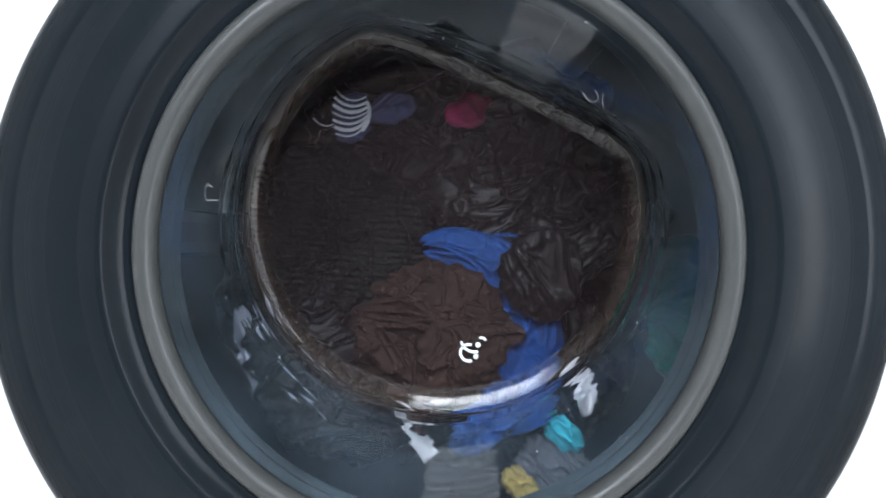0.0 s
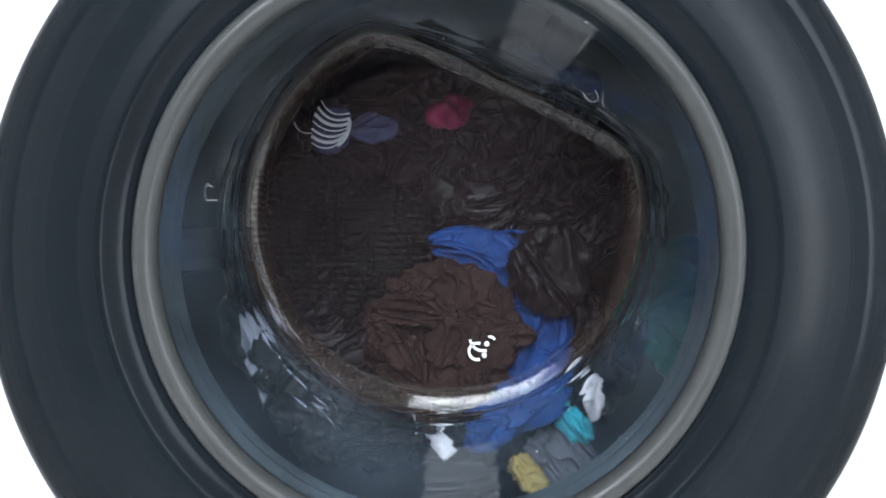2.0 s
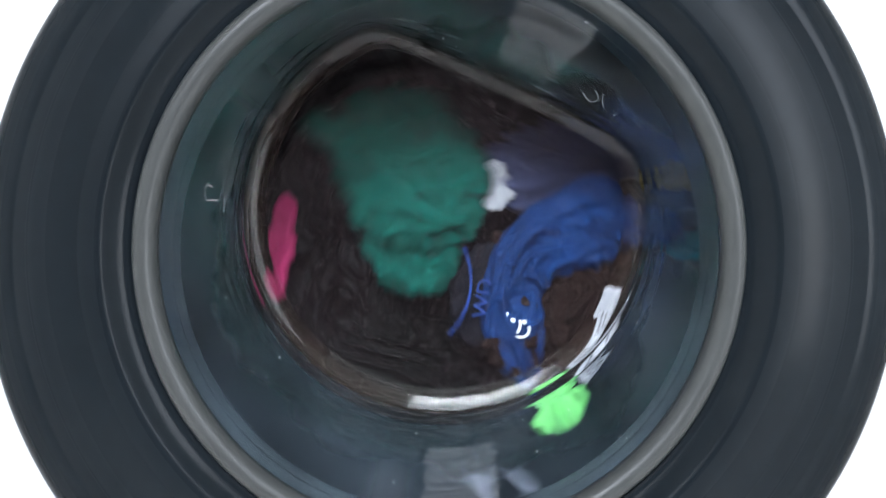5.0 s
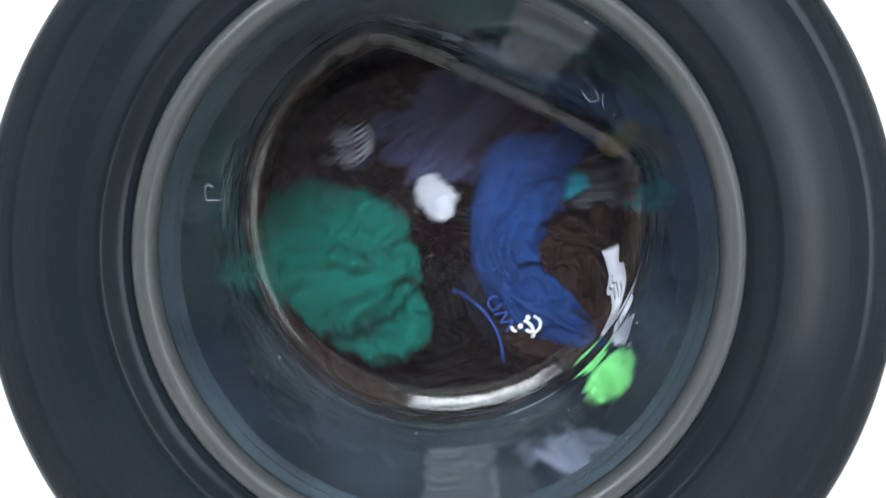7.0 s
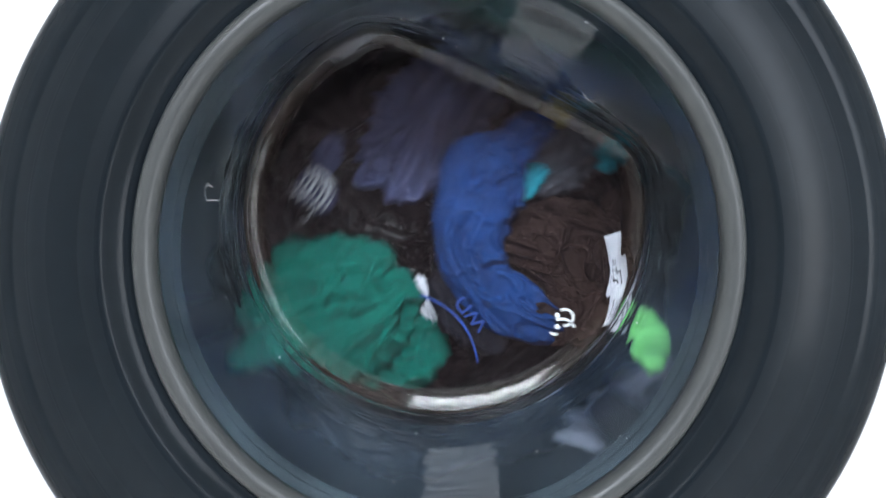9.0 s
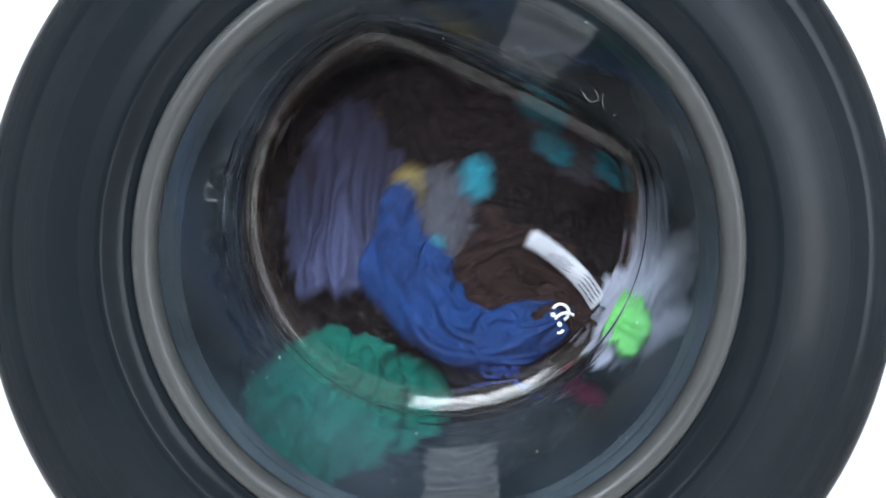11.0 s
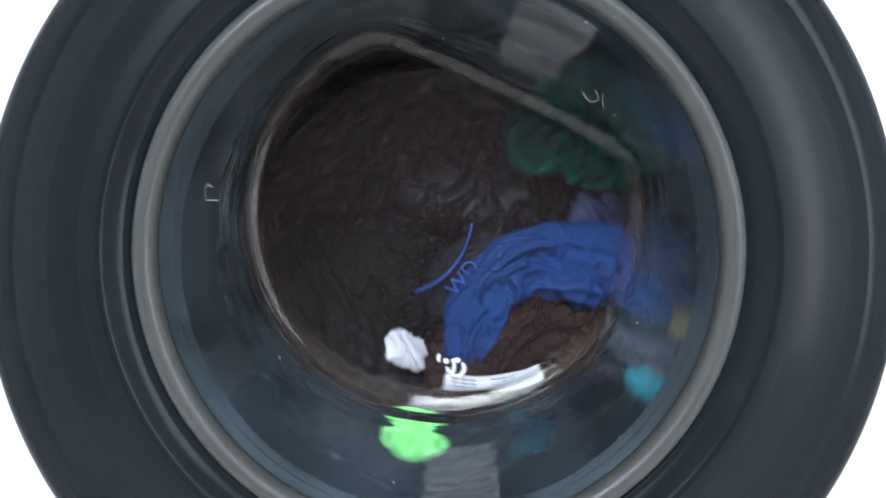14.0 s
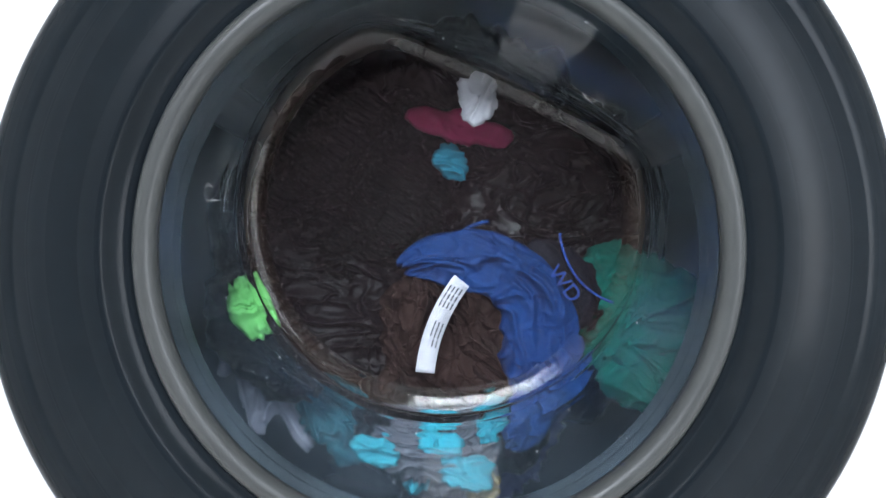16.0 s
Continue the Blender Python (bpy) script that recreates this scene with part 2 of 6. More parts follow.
for v in ring.vertices:
    w = max(0, min(1, (math.hypot(v.co.x, v.co.z) - 0.18) / 0.058))
    v.co.x, v.co.z = v.co.x * (1 + 0.009 * w) + 0.001 * w, v.co.z * (1 + 0.009 * w) - 0.001 * w
door = tagged(part("door", ring, BLACK_PLASTIC, machine), "glossy black round door surround with a glass bowl")


def bowl_radius(a, s, base):
    """Radius of the bowl at angle a: round at the rim, cut off by a slanted flat towards its end."""
    flat = 0.715 / max(0.05, math.cos(a - radians(64.6)))
    cut = -math.log(math.exp(-14) + math.exp(-14 * flat)) / 14 if math.cos(a - radians(64.6)) > 0.05 else 1.0
    cut = min(1.0, cut + 0.02)
    return base * (1 + (cut - 1) * s ** 0.9)


def bowl():
    """Thick glass bowl: outer skin, then inner skin, closed at the rim."""
    n = 192
    def skin(inset):
        rings = []
        for k in range(73):
            s = k / 72
            moulded = 0.00016 * math.exp(-((s - 0.82) / 0.020) ** 2) + 0.00012 * math.exp(-((s - 0.70) / 0.024) ** 2) if inset else 0
            y = RIM_Y + (END_Y - inset - RIM_Y) * s
            rings.append((s, y, 0.1580 + (0.1335 - 0.1580) * s ** 0.85 - (0.012 if k == 0 and inset else inset) - moulded))
        s, y, r = rings[-1]
        f = 0.006
        bevel, back, out = [], 0.0, 0.0
        for k in range(10):
            bevel.append((back, out))
            tilt = radians(12 + 12 * k / 9)
            back, out = back + 0.0009 * math.tan(tilt), out + 0.0009
        for k in range(8):
            t = radians(24 + 66 * k / 7)
            bevel.append((back + f * (math.cos(radians(24)) - math.cos(t)), out + f * (math.sin(t) - math.sin(radians(24)))))
        depth, width = bevel[-1]
        rings = rings[:65]
        for b, o in reversed(bevel):
            rings.append((1.0, y - b, r - width + o))
        for k in (0.985, 0.7, 0.4):
            rings.append((1.0, y, (r - width) * k))
        return rings
    verts, faces = [], []
    for inset in (0.0, 0.0045):
        for s, y, r in skin(inset):
            for i in range(n):
                a = math.tau * i / n
                q = bowl_radius(a, s, r)
                verts.append((q * math.cos(a) + 0.003 * s, y, q * math.sin(a) + 0.0233 * s))
    k = len(verts) // n // 2
    for h in range(2):
        for j in range(k - 1):
            for i in range(n):
                a, b = (h * k + j) * n + i, (h * k + j) * n + (i + 1) % n
                c, d = (h * k + j + 1) * n + (i + 1) % n, (h * k + j + 1) * n + i
                faces.append((a, b, c, d) if h else (a, d, c, b))
    for i in range(n):
        j = (i + 1) % n
        faces.append((i, j, k * n + j, k * n + i))
    faces.append(tuple((k - 1) * n + i for i in range(n)))
    faces.append(tuple((2 * k - 1) * n + i for i in reversed(range(n))))
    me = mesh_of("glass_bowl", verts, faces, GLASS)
    bm = bmesh.new()
    bm.from_mesh(me)
    bmesh.ops.recalc_face_normals(bm, faces=bm.faces)
    bm.to_mesh(me)
    bm.free()
    me.materials.append(HAZED_GLASS)
    me.materials.append(BEVEL_GLASS)
    for p in me.polygons:
        p.material_index = 1 if p.center.y < END_Y - 0.012 else 0 if abs(p.normal.y) > 0.995 else 2
    return me


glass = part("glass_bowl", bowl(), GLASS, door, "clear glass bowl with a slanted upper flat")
glass.visible_shadow = False
RIM_GREY = material("ground_glass_rim", (0.050, 0.054, 0.053), 0.34, vary=0.25, grain=80, bump=0.05)
rim_profile = [(0.1583, -0.018), (0.1582, -0.0245), (0.1574, -0.0276), (0.1555, -0.0296), (0.1530, -0.0301), (0.1500, -0.0296), (0.1474, -0.0279), (0.1456, -0.0250), (0.1452, -0.0222), (0.1480, -0.0205), (0.1530, -0.0215)]
part("glass_rim", lathe("glass_rim", rim_profile, RIM_GREY, n=200), RIM_GREY, door, "thick polished glass rim")

drum = part("drum", lathe("drum", [(0.184, 0.112), (0.188, 0.109), (0.246, 0.116), (0.246, 0.440), (0.01, 0.446), (0.01, 0.450), (0.250, 0.444), (0.250, 0.112), (0.188, 0.105)], STEEL), STEEL, machine, "steel washing drum")
for a in (30, 150, 270):
    paddle = part("paddle", box(-0.02, 0.02, 0.15, 0.42, 0.206, 0.2455, 0.012), DARK_PLASTIC, drum)
    paddle.rotation_euler = (0, radians(a), 0)


# ---- lint caught on the glass ----
LINT = material("white_lint", (0.7, 0.7, 0.7), 0.9, vary=0.05)


def lint(points, x, y, z, thick=0.00035):
    curve = bpy.data.curves.new("lint_thread", "CURVE")
    curve.dimensions, curve.bevel_depth, curve.bevel_resolution, curve.resolution_u = "3D", thick, 1, 6
    line = curve.splines.new("NURBS")
    line.points.add(len(points) - 1)
    for p, (u, v) in zip(line.points, points):
        p.co = (u * 0.001, 0, v * 0.001, 1)
    line.use_endpoint_u, line.order_u = True, 3
    shape = bpy.data.objects.new("lint_thread", curve)
    me = bpy.data.meshes.new_from_object(shape)
    bpy.data.objects.remove(shape)
    me.materials.append(LINT)
    ob = tagged(new("lint_thread", me), "white lint thread caught on the door glass", "lint", "lint on the glass")
    ob.location = (x, y, z)


lint([(3, 4), (1, 6), (-2, 5), (-3, 2), (-1, -2), (0, -4), (3, -3), (6, -3.5)], -0.138, 0.030, 0.532, 0.00022)
lint([(-6, 4), (-4, 0), (-1, -2), (3, -1), (3, 3), (1, 5)], 0.088, 0.030, 0.588, 0.00016)
lint([(6, 3), (5, -2), (6, -5)], 0.088, 0.030, 0.588, 0.00013)
lint([(-1, 0), (0, 1), (1, 0)], 0.078, -0.005, 0.623, 0.0005)

# ---- drops that cling to the glass ----
def drops(count):
    verts, faces = [], []
    unit = bmesh.new()
    bmesh.ops.create_icosphere(unit, subdivisions=1, radius=1)
    points, triangles = [v.co.copy() for v in unit.verts], [[v.index for v in f.verts] for f in unit.faces]
    unit.free()
    for _ in range(count):
        a, s, r = random.uniform(0, math.tau), random.uniform(0.03, 0.85), random.uniform(0.00025, 0.0006)
        q = bowl_radius(a, s, 0.1580 + (0.1335 - 0.1580) * s ** 0.85 - 0.0052)
        at = Vector((AXIS.x + q * math.cos(a) + 0.003 * s, RIM_Y + (END_Y - 0.0045 - RIM_Y) * s, AXIS.z + q * math.sin(a) + 0.0233 * s))
        faces += [[i + len(verts) for i in t] for t in triangles]
        verts += [at + p * r for p in points]
    tagged(new("water_drops", mesh_of("water_drops", verts, faces, LINT)), "tiny pale drops and specks on the door glass", "drops", kind="stuff")


drops(28)

# ---- window reflections painted on thin sheets inside the glass ----
def painted_reflection(a0, a1, s0, s1, ribs, strength):
    """A thin ribbed pale sheet along the inside of the bowl, a painted reflection."""
    m = bpy.data.materials.new("painted_reflection")
    m.use_nodes = True
    n, link = m.node_tree.nodes, m.node_tree.links
    n.remove(n["Principled BSDF"])
    at, wave, tex = n.new("ShaderNodeTexCoord"), n.new("ShaderNodeTexWave"), n.new("ShaderNodeTexNoise")
    wave.bands_direction = "Y"
    wave.inputs["Scale"].default_value, wave.inputs["Distortion"].default_value = ribs, 11
    wave.inputs["Detail"].default_value = 3
    tex.inputs["Scale"].default_value = 60
    link.new(at.outputs["Object"], wave.inputs["Vector"])
    link.new(at.outputs["Object"], tex.inputs["Vector"])
    mul, shape = n.new("ShaderNodeMath"), n.new("ShaderNodeMapRange")
    mul.operation = "MULTIPLY"
    link.new(wave.outputs[1], mul.inputs[0])
    link.new(tex.outputs[0], mul.inputs[1])
    link.new(mul.outputs[0], shape.inputs["Value"])
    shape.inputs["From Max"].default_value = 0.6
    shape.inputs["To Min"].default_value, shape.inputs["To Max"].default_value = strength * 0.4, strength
    clear, veil, mix = n.new("ShaderNodeBsdfTransparent"), n.new("ShaderNodeBsdfDiffuse"), n.new("ShaderNodeMixShader")
    veil.inputs["Color"].default_value = (0.72, 0.74, 0.76, 1)
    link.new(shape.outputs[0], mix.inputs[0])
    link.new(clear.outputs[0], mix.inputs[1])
    link.new(veil.outputs[0], mix.inputs[2])
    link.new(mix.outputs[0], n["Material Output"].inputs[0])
    nu, nv, verts, faces = 24, 30, [], []
    for skin in (0.0058, 0.0054):
        for j in range(nv + 1):
            s = s0 + (s1 - s0) * j / nv
            for i in range(nu + 1):
                u = i / nu
                a = radians(a0 + (a1 - a0) * u + 2.0 * noise.noise(Vector((j * 0.35, 4 if u < 0.5 else 9, a0))))
                q = bowl_radius(a, s, 0.1580 + (0.1335 - 0.1580) * s ** 0.85 - skin)
                verts.append((AXIS.x + q * math.cos(a) + 0.003 * s, RIM_Y + (END_Y - RIM_Y) * s, AXIS.z + q * math.sin(a) + 0.0233 * s))
    half = (nu + 1) * (nv + 1)
    for j in range(nv):
        for i in range(nu):
            p = j * (nu + 1) + i
            faces += [(p, p + 1, p + nu + 2, p + nu + 1), (half + p, half + p + nu + 1, half + p + nu + 2, half + p + 1)]
    ob = tagged(new("painted_reflection", mesh_of("painted_reflection", verts, faces, m)), "streaky pale sheet painted as a window reflection on the door glass", "soap residue", kind="stuff")
    ob.visible_shadow = False


# Pale sheets that stand in for window reflections, low and upper right.
painted_reflection(266, 283, 0.20, 0.64, 60, 0.060)
painted_reflection(53, 72, 0.12, 0.78, 12, 0.10)

# ---- laundry ----
def cloth(name, mat, corners, seed, thick=0.016, fold=0.006, size=60.0, stretch=0.4, lean=0.0, rings=44, segs=140, fray=0.10, sharp=1.7):
    """A crumpled, flattened heap of cloth facing -y. corners: (angle, radius) of its outline; folds run along lean."""
    corners = sorted(corners)
    rnd = Vector((seed * 7.3, seed * 3.1, seed * 5.7))
    ca, sa = math.cos(radians(lean)), math.sin(radians(lean))

    def outline(a):
        for i, (p, r) in enumerate(corners):
            q, r2 = corners[(i + 1) % len(corners)]
            q = q + 360 if q <= p else q
            b = a + 360 if a < p and q > 360 else a
            if p <= b <= q:
                u = (b - p) / (q - p)
                u = u * u * (3 - 2 * u)
                e = Vector((math.cos(radians(a)), math.sin(radians(a)), 0)) * 3
                return (r + (r2 - r) * u) * (1 + fray * (noise.noise(e + rnd) + 0.8 * noise.noise(e * 2.7 + rnd) + 0.2 * noise.noise(e * 5 + rnd)))
        return corners[0][1]

    def relief(x, z):
        u, v = x * ca + z * sa, -x * sa + z * ca
        p = Vector((u * size * stretch, v * size, 0)) + rnd
        warp = Vector((noise.noise(p * 0.6 + Vector((9, 0, 0))), noise.noise(p * 0.6 + Vector((0, 9, 0))), 0))
        p = p + warp * 1.1
        r1, r2 = 1 - min(1, abs(noise.noise(p)) * 2.4), 1 - min(1, abs(noise.noise(p * 1.9 + warp)) * 2.4)
        w = r1 ** sharp * 0.9 + r2 ** sharp * 0.45 * (0.4 + r1) + 0.12 * noise.noise(p * 4.2)
        return w - 0.4 + 0.8 * noise.noise(Vector((x * 22, z * 22, 3)) + rnd)

    verts, faces = [(0, -thick - fold * relief(0, 0), 0)], []
    rim = [outline(360.0 * i / segs) for i in range(segs)]
    for k in range(1, rings + 1):
        f = k / rings
        for i in range(segs):
            a = math.tau * i / segs
            x, z = rim[i] * f * math.cos(a), rim[i] * f * math.sin(a)
            d = math.sqrt(max(0, 1 - f ** 5))
            verts.append((x, -thick * d - fold * relief(x, z) * min(1, 2.2 * d), z))
    first = len(verts)
    for k in range(rings - 1, 0, -6):
        f = k / rings
        for i in range(segs):
            a = math.tau * i / segs
            verts.append((rim[i] * f * math.cos(a), thick * math.sqrt(1 - f ** 5) * 0.9, rim[i] * f * math.sin(a)))
    verts.append((0, thick * 0.9, 0))
    for i in range(segs):
        j = (i + 1) % segs
        faces.append((0, 1 + j, 1 + i)[::-1])
        for k in range(rings - 1):
            a = 1 + k * segs
            faces.append((a + i, a + j, a + segs + j, a + segs + i))
        a, b = 1 + (rings - 1) * segs, first
        while True:
            faces.append((a + i, a + j, b + j, b + i))
            a, b = b, b + segs
            if b + segs > len(verts):
                break
        faces.append((a + i, a + j, len(verts) - 1))
    return mesh_of(name, verts, faces, mat)


def garment(name, mat, corners, seed, label, category, **shape):
    return tagged(new(name, cloth(name, mat, corners, seed, **shape)), label, category)


def strip(length, width, bend, wave=0.0, n=24, thick=0.0009):
    """A narrow ribbon along x, bent in its plane and waved across it."""
    verts, faces = [], []
    for i in range(n + 1):
        u = i / n - 0.5
        x, z, y = u * length, bend * (4 * u * u - 0.5), wave * math.sin(u * 9)
        s = 8 * bend * u / length
        nx, nz = -s / math.hypot(1, s), 1 / math.hypot(1, s)
        for e in (-0.5, 0.5):
            for t in (-0.5, 0.5):
                verts.append((x + nx * width * e, y + thick * t, z + nz * width * e))
    for i in range(n):
        a, b = i * 4, i * 4 + 4
        for p, q in ((0, 1), (1, 3), (3, 2), (2, 0)):
            faces.append((a + p, a + q, b + q, b + p))
    faces += [(0, 2, 3, 1), (n * 4, n * 4 + 1, n * 4 + 3, n * 4 + 2)]
    return verts, faces


def ribbon(name, length, width, bend, mat, wave=0.0):
    return mesh_of(name, *strip(length, width, bend, wave), mat)


def folds(ob, mat, specs, name="fold"):
    """Loose folds that overlap on a garment: (x, y, z, length, width, turn, seed)."""
    for x, y, z, length, width, turn, seed in specs:
        flap = part(name, cloth(name, mat, [(0, length), (35, width * 1.25), (90, width), (140, width * 1.1), (180, length * 0.85), (215, width * 0.9), (270, width * 1.05), (320, width * 1.2)], seed,
                                thick=0.007, fold=0.006, size=75, stretch=0.2, rings=22, segs=84, fray=0.07, sharp=2.2), mat, ob)
        flap.matrix_basis = pose(x, y, z, 0, -turn, 0)


def swath(name, mat, centre, radius, a0, a1, widths, seed, thick=0.012, fold=0.007, n=110, m=44):
    """A long bunched band of cloth that bends round a centre, with folds along its length."""
    rnd = Vector((seed * 3.7, seed * 1.9, seed * 6.1))

    def width(u):
        k = u * (len(widths) - 1)
        i = min(int(k), len(widths) - 2)
        f = k - i
        f = f * f * (3 - 2 * f)
        return widths[i] + (widths[i + 1] - widths[i]) * f

    verts, faces = [], []
    for side in (-1, 1):
        for i in range(n + 1):
            u = i / n
            end = math.sqrt(max(0, 1 - abs(2 * u - 1) ** 9))
            for j in range(m + 1):
                v = 2 * j / m - 1
                edge = 1 + 0.22 * noise.noise(Vector((u * 4.5, 5 * (v > 0), 0)) + rnd) + 0.10 * noise.noise(Vector((u * 13, 5 * (v > 0), 2)) + rnd)
                half = width(u) * edge * (0.35 + 0.65 * end)
                turn = radians(a0 + (a1 - a0) * u + 7 * noise.noise(Vector((v * 2.2, u * 3, 7)) + rnd))
                r = radius * (1 + 0.06 * noise.noise(Vector((u * 3, 0, 9)) + rnd)) + v * half
                x, z = centre[0] + r * math.cos(turn), centre[1] + r * math.sin(turn)
                lens = (1 - abs(v) ** 4) ** 0.5 * end
                p = Vector((u * 3.2 + 0.5 * noise.noise(Vector((u * 5, v * 2, 3)) + rnd), v * half * 68 + 1.6 * noise.noise(Vector((u * 4, v, 5)) + rnd), 0)) + rnd
                ridge = (1 - min(1, abs(noise.noise(p)) * 2.2)) ** 1.6 + 0.3 * (1 - min(1, abs(noise.noise(p * 2.1)) * 2.2)) ** 1.6
                hang = 0.9 * noise.noise(Vector((x * 24, z * 24, 1)) + rnd)
                y = -thick * lens - fold * (ridge - 0.5 + hang) * lens if side < 0 else 0.7 * thick * lens
                verts.append((x, y, z))
    row, half_count = m + 1, (n + 1) * (m + 1)
    for i in range(n):
        for j in range(m):
            p = i * row + j
            faces += [(p, p + 1, p + row + 1, p + row), (half_count + p, half_count + p + row, half_count + p + row + 1, half_count + p + 1)]
    me = mesh_of(name, verts, faces, mat)
    bm = bmesh.new()
    bm.from_mesh(me)
    bmesh.ops.remove_doubles(bm, verts=bm.verts, dist=0.00005)
    bmesh.ops.recalc_face_normals(bm, faces=bm.faces)
    bm.to_mesh(me)
    bm.free()
    me.polygons.foreach_set("use_smooth", [True] * len(me.polygons))
    return me


# blue shirt: a long bunched band that wraps round the brown top
blue_shirt = tagged(new("blue_shirt", swath("blue_shirt", BLUE, (-0.011, -0.058), 0.066, 182, 22, (0.014, 0.019, 0.023, 0.026, 0.029, 0.034, 0.027), 3)), "crumpled royal blue cotton shirt, wet", "shirt")
part("sleeve", swath("sleeve", BLUE, (0.008, -0.064), 0.060, 70, 5, (0.012, 0.017, 0.016, 0.010), 8, thick=0.008, fold=0.006, n=50, m=24), BLUE, blue_shirt).location = (0, -0.011, 0)
part("strap", ribbon("strap", 0.045, 0.0030, 0.014, BLUE, 0.003), BLUE, blue_shirt).matrix_basis = pose(-0.072, 0.006, -0.012, 0, 60, 0)
lining = part("lining", cloth("lining", BLACK, [(0, 0.036), (50, 0.030), (110, 0.034), (180, 0.030), (240, 0.030), (300, 0.032)], 19, thick=0.007, fold=0.005, rings=30, segs=100), BLACK, blue_shirt, "black lining turned outwards")

INKY = fabric("inky_jersey", (0.003, 0.003, 0.006), 0.75, shine=0.15)
chest = part("chest_panel", cloth("chest_panel", INKY, [(0, 0.040), (50, 0.028), (110, 0.026), (180, 0.040), (240, 0.024), (300, 0.026)], 9, thick=0.007, fold=0.003, rings=24, segs=80), INKY, blue_shirt, "black panel with blue lettering")
chest.location = (-0.044, 0.004, 0.038)
chest.rotation_euler = (0, radians(-35), 0)
PIPING = fabric("blue_piping", (0.006, 0.034, 0.19))
letters = bpy.data.curves.new("lettering", "FONT")
letters.body, letters.size, letters.extrude = "WD", 0.016, 0.0003
lettered = bpy.data.objects.new("lettering", letters)
letter_mesh = bpy.data.meshes.new_from_object(lettered)
bpy.data.objects.remove(lettered)
letter_mesh.materials.append(PIPING)
part("lettering", letter_mesh, PIPING, chest, "blue printed letters").matrix_basis = pose(-0.016, -0.0125, -0.004, 90, 0, 0)
part("piping", ribbon("piping", 0.064, 0.0016, 0.010, PIPING, 0.001), PIPING, chest, "blue piping").matrix_basis = pose(0.0, -0.0115, 0.016, 0, 0, 0)

# brown top with a care label and a small print
brown_top = garment("brown_top", BROWN, [(0, 0.056), (60, 0.055), (120, 0.061), (180, 0.056), (240, 0.061), (300, 0.054)], 11,
                    "crumpled dark brown cotton top with white print", "top", fray=0.11, thick=0.011, fold=0.010, size=62, stretch=0.3, lean=60)
folds(brown_top, BROWN, [(0.010, -0.007, 0.030, 0.036, 0.013, 70, 211), (-0.028, -0.006, -0.004, 0.040, 0.013, 35, 212), (0.024, -0.006, -0.026, 0.038, 0.012, -15, 213), (-0.010, -0.007, -0.034, 0.034, 0.012, 10, 214)])
care_label = part("care_label", ribbon("care_label", 0.070, 0.0135, 0.005, WHITE, 0.0015), WHITE, brown_top, "white satin care label")
for x, length, rows in ((-0.021, 0.017, 4), (0.004, 0.012, 3), (0.014, 0.005, 2)):
    for k in range(rows):
        for d in range(3):
            line = part("print_line", box(-length / 7, length / 7, -0.0012, -0.0008, -0.0005, 0.0005), INK, care_label)
            u = (x + (d - 1) * length / 2.9) / 0.070
            line.matrix_basis = pose(x + (d - 1) * length / 2.9, 0.0015 * math.sin(u * 9), 0.005 * (4 * u * u - 0.5) + 0.0042 - 0.0028 * k, 0, -math.degrees(math.atan(8 * 0.005 * u / 0.070)), 0)
printed_flap = part("printed_flap", cloth("printed_flap", BROWN, [(0, 0.030), (60, 0.020), (120, 0.026), (180, 0.036), (240, 0.022), (300, 0.026)], 14, thick=0.005, fold=0.003, rings=20, segs=80, fray=0.25), BROWN, brown_top)


def arc(name, r, start, end, width, x, z):
    n, verts, faces = 16, [], []
    for i in range(n + 1):
        a = radians(start + (end - start) * i / n)
        for q in (r - width / 2, r + width / 2):
            for y in (-0.0095, -0.0080):
                verts.append((x + q * math.cos(a), y, z + q * math.sin(a)))
    for i in range(n):
        for p, q in ((0, 1), (1, 3), (3, 2), (2, 0)):
            faces.append((i * 4 + p, i * 4 + q, i * 4 + 4 + q, i * 4 + 4 + p))
    faces += [(0, 2, 3, 1), (n * 4, n * 4 + 1, n * 4 + 3, n * 4 + 2)]
    return mesh_of(name, verts, faces, PRINT)


for spec in ((0.0095, 192, 285, 0.0019, 0.0050, 0.0075), (0.0058, 70, 290, 0.0019, 0.0010, -0.0025), (0.0010, 0, 350, 0.0016, 0.0060, -0.0050), (0.0010, 0, 350, 0.0016, 0.0075, 0.0030), (0.0030, 20, 120, 0.0018, 0.0100, 0.0050)):
    part("print_stroke", arc("print_stroke", *spec), PRINT, printed_flap, "white printed stroke")

green_towel = garment("green_towel", GREEN, [(0, 0.075), (35, 0.060), (80, 0.058), (130, 0.062), (180, 0.066), (225, 0.060), (270, 0.050), (320, 0.058)], 21,
                      "crumpled emerald green terry towel", "towel", thick=0.014, fold=0.008, lean=30, fray=0.12)
folds(green_towel, GREEN, [(0.030, -0.008, 0.026, 0.050, 0.018, 20, 221), (-0.010, -0.009, -0.022, 0.052, 0.017, -20, 222), (-0.036, -0.007, 0.014, 0.044, 0.016, 60, 223)])
hem = part("towel_end", cloth("towel_end", GREEN, [(0, 0.050), (80, 0.035), (180, 0.045), (270, 0.038)], 23, thick=0.012, fold=0.006, rings=22, segs=80), GREEN, green_towel)
hem.location = (-0.045, 0.016, 0.035)

green_sock = garment("green_sock", LIME, [(0, 0.014), (50, 0.017), (90, 0.025), (130, 0.018), (180, 0.015), (230, 0.018), (275, 0.026), (320, 0.015)], 31,
                     "small bright light green sock", "sock", thick=0.009, fold=0.005, size=100, rings=18, segs=70)

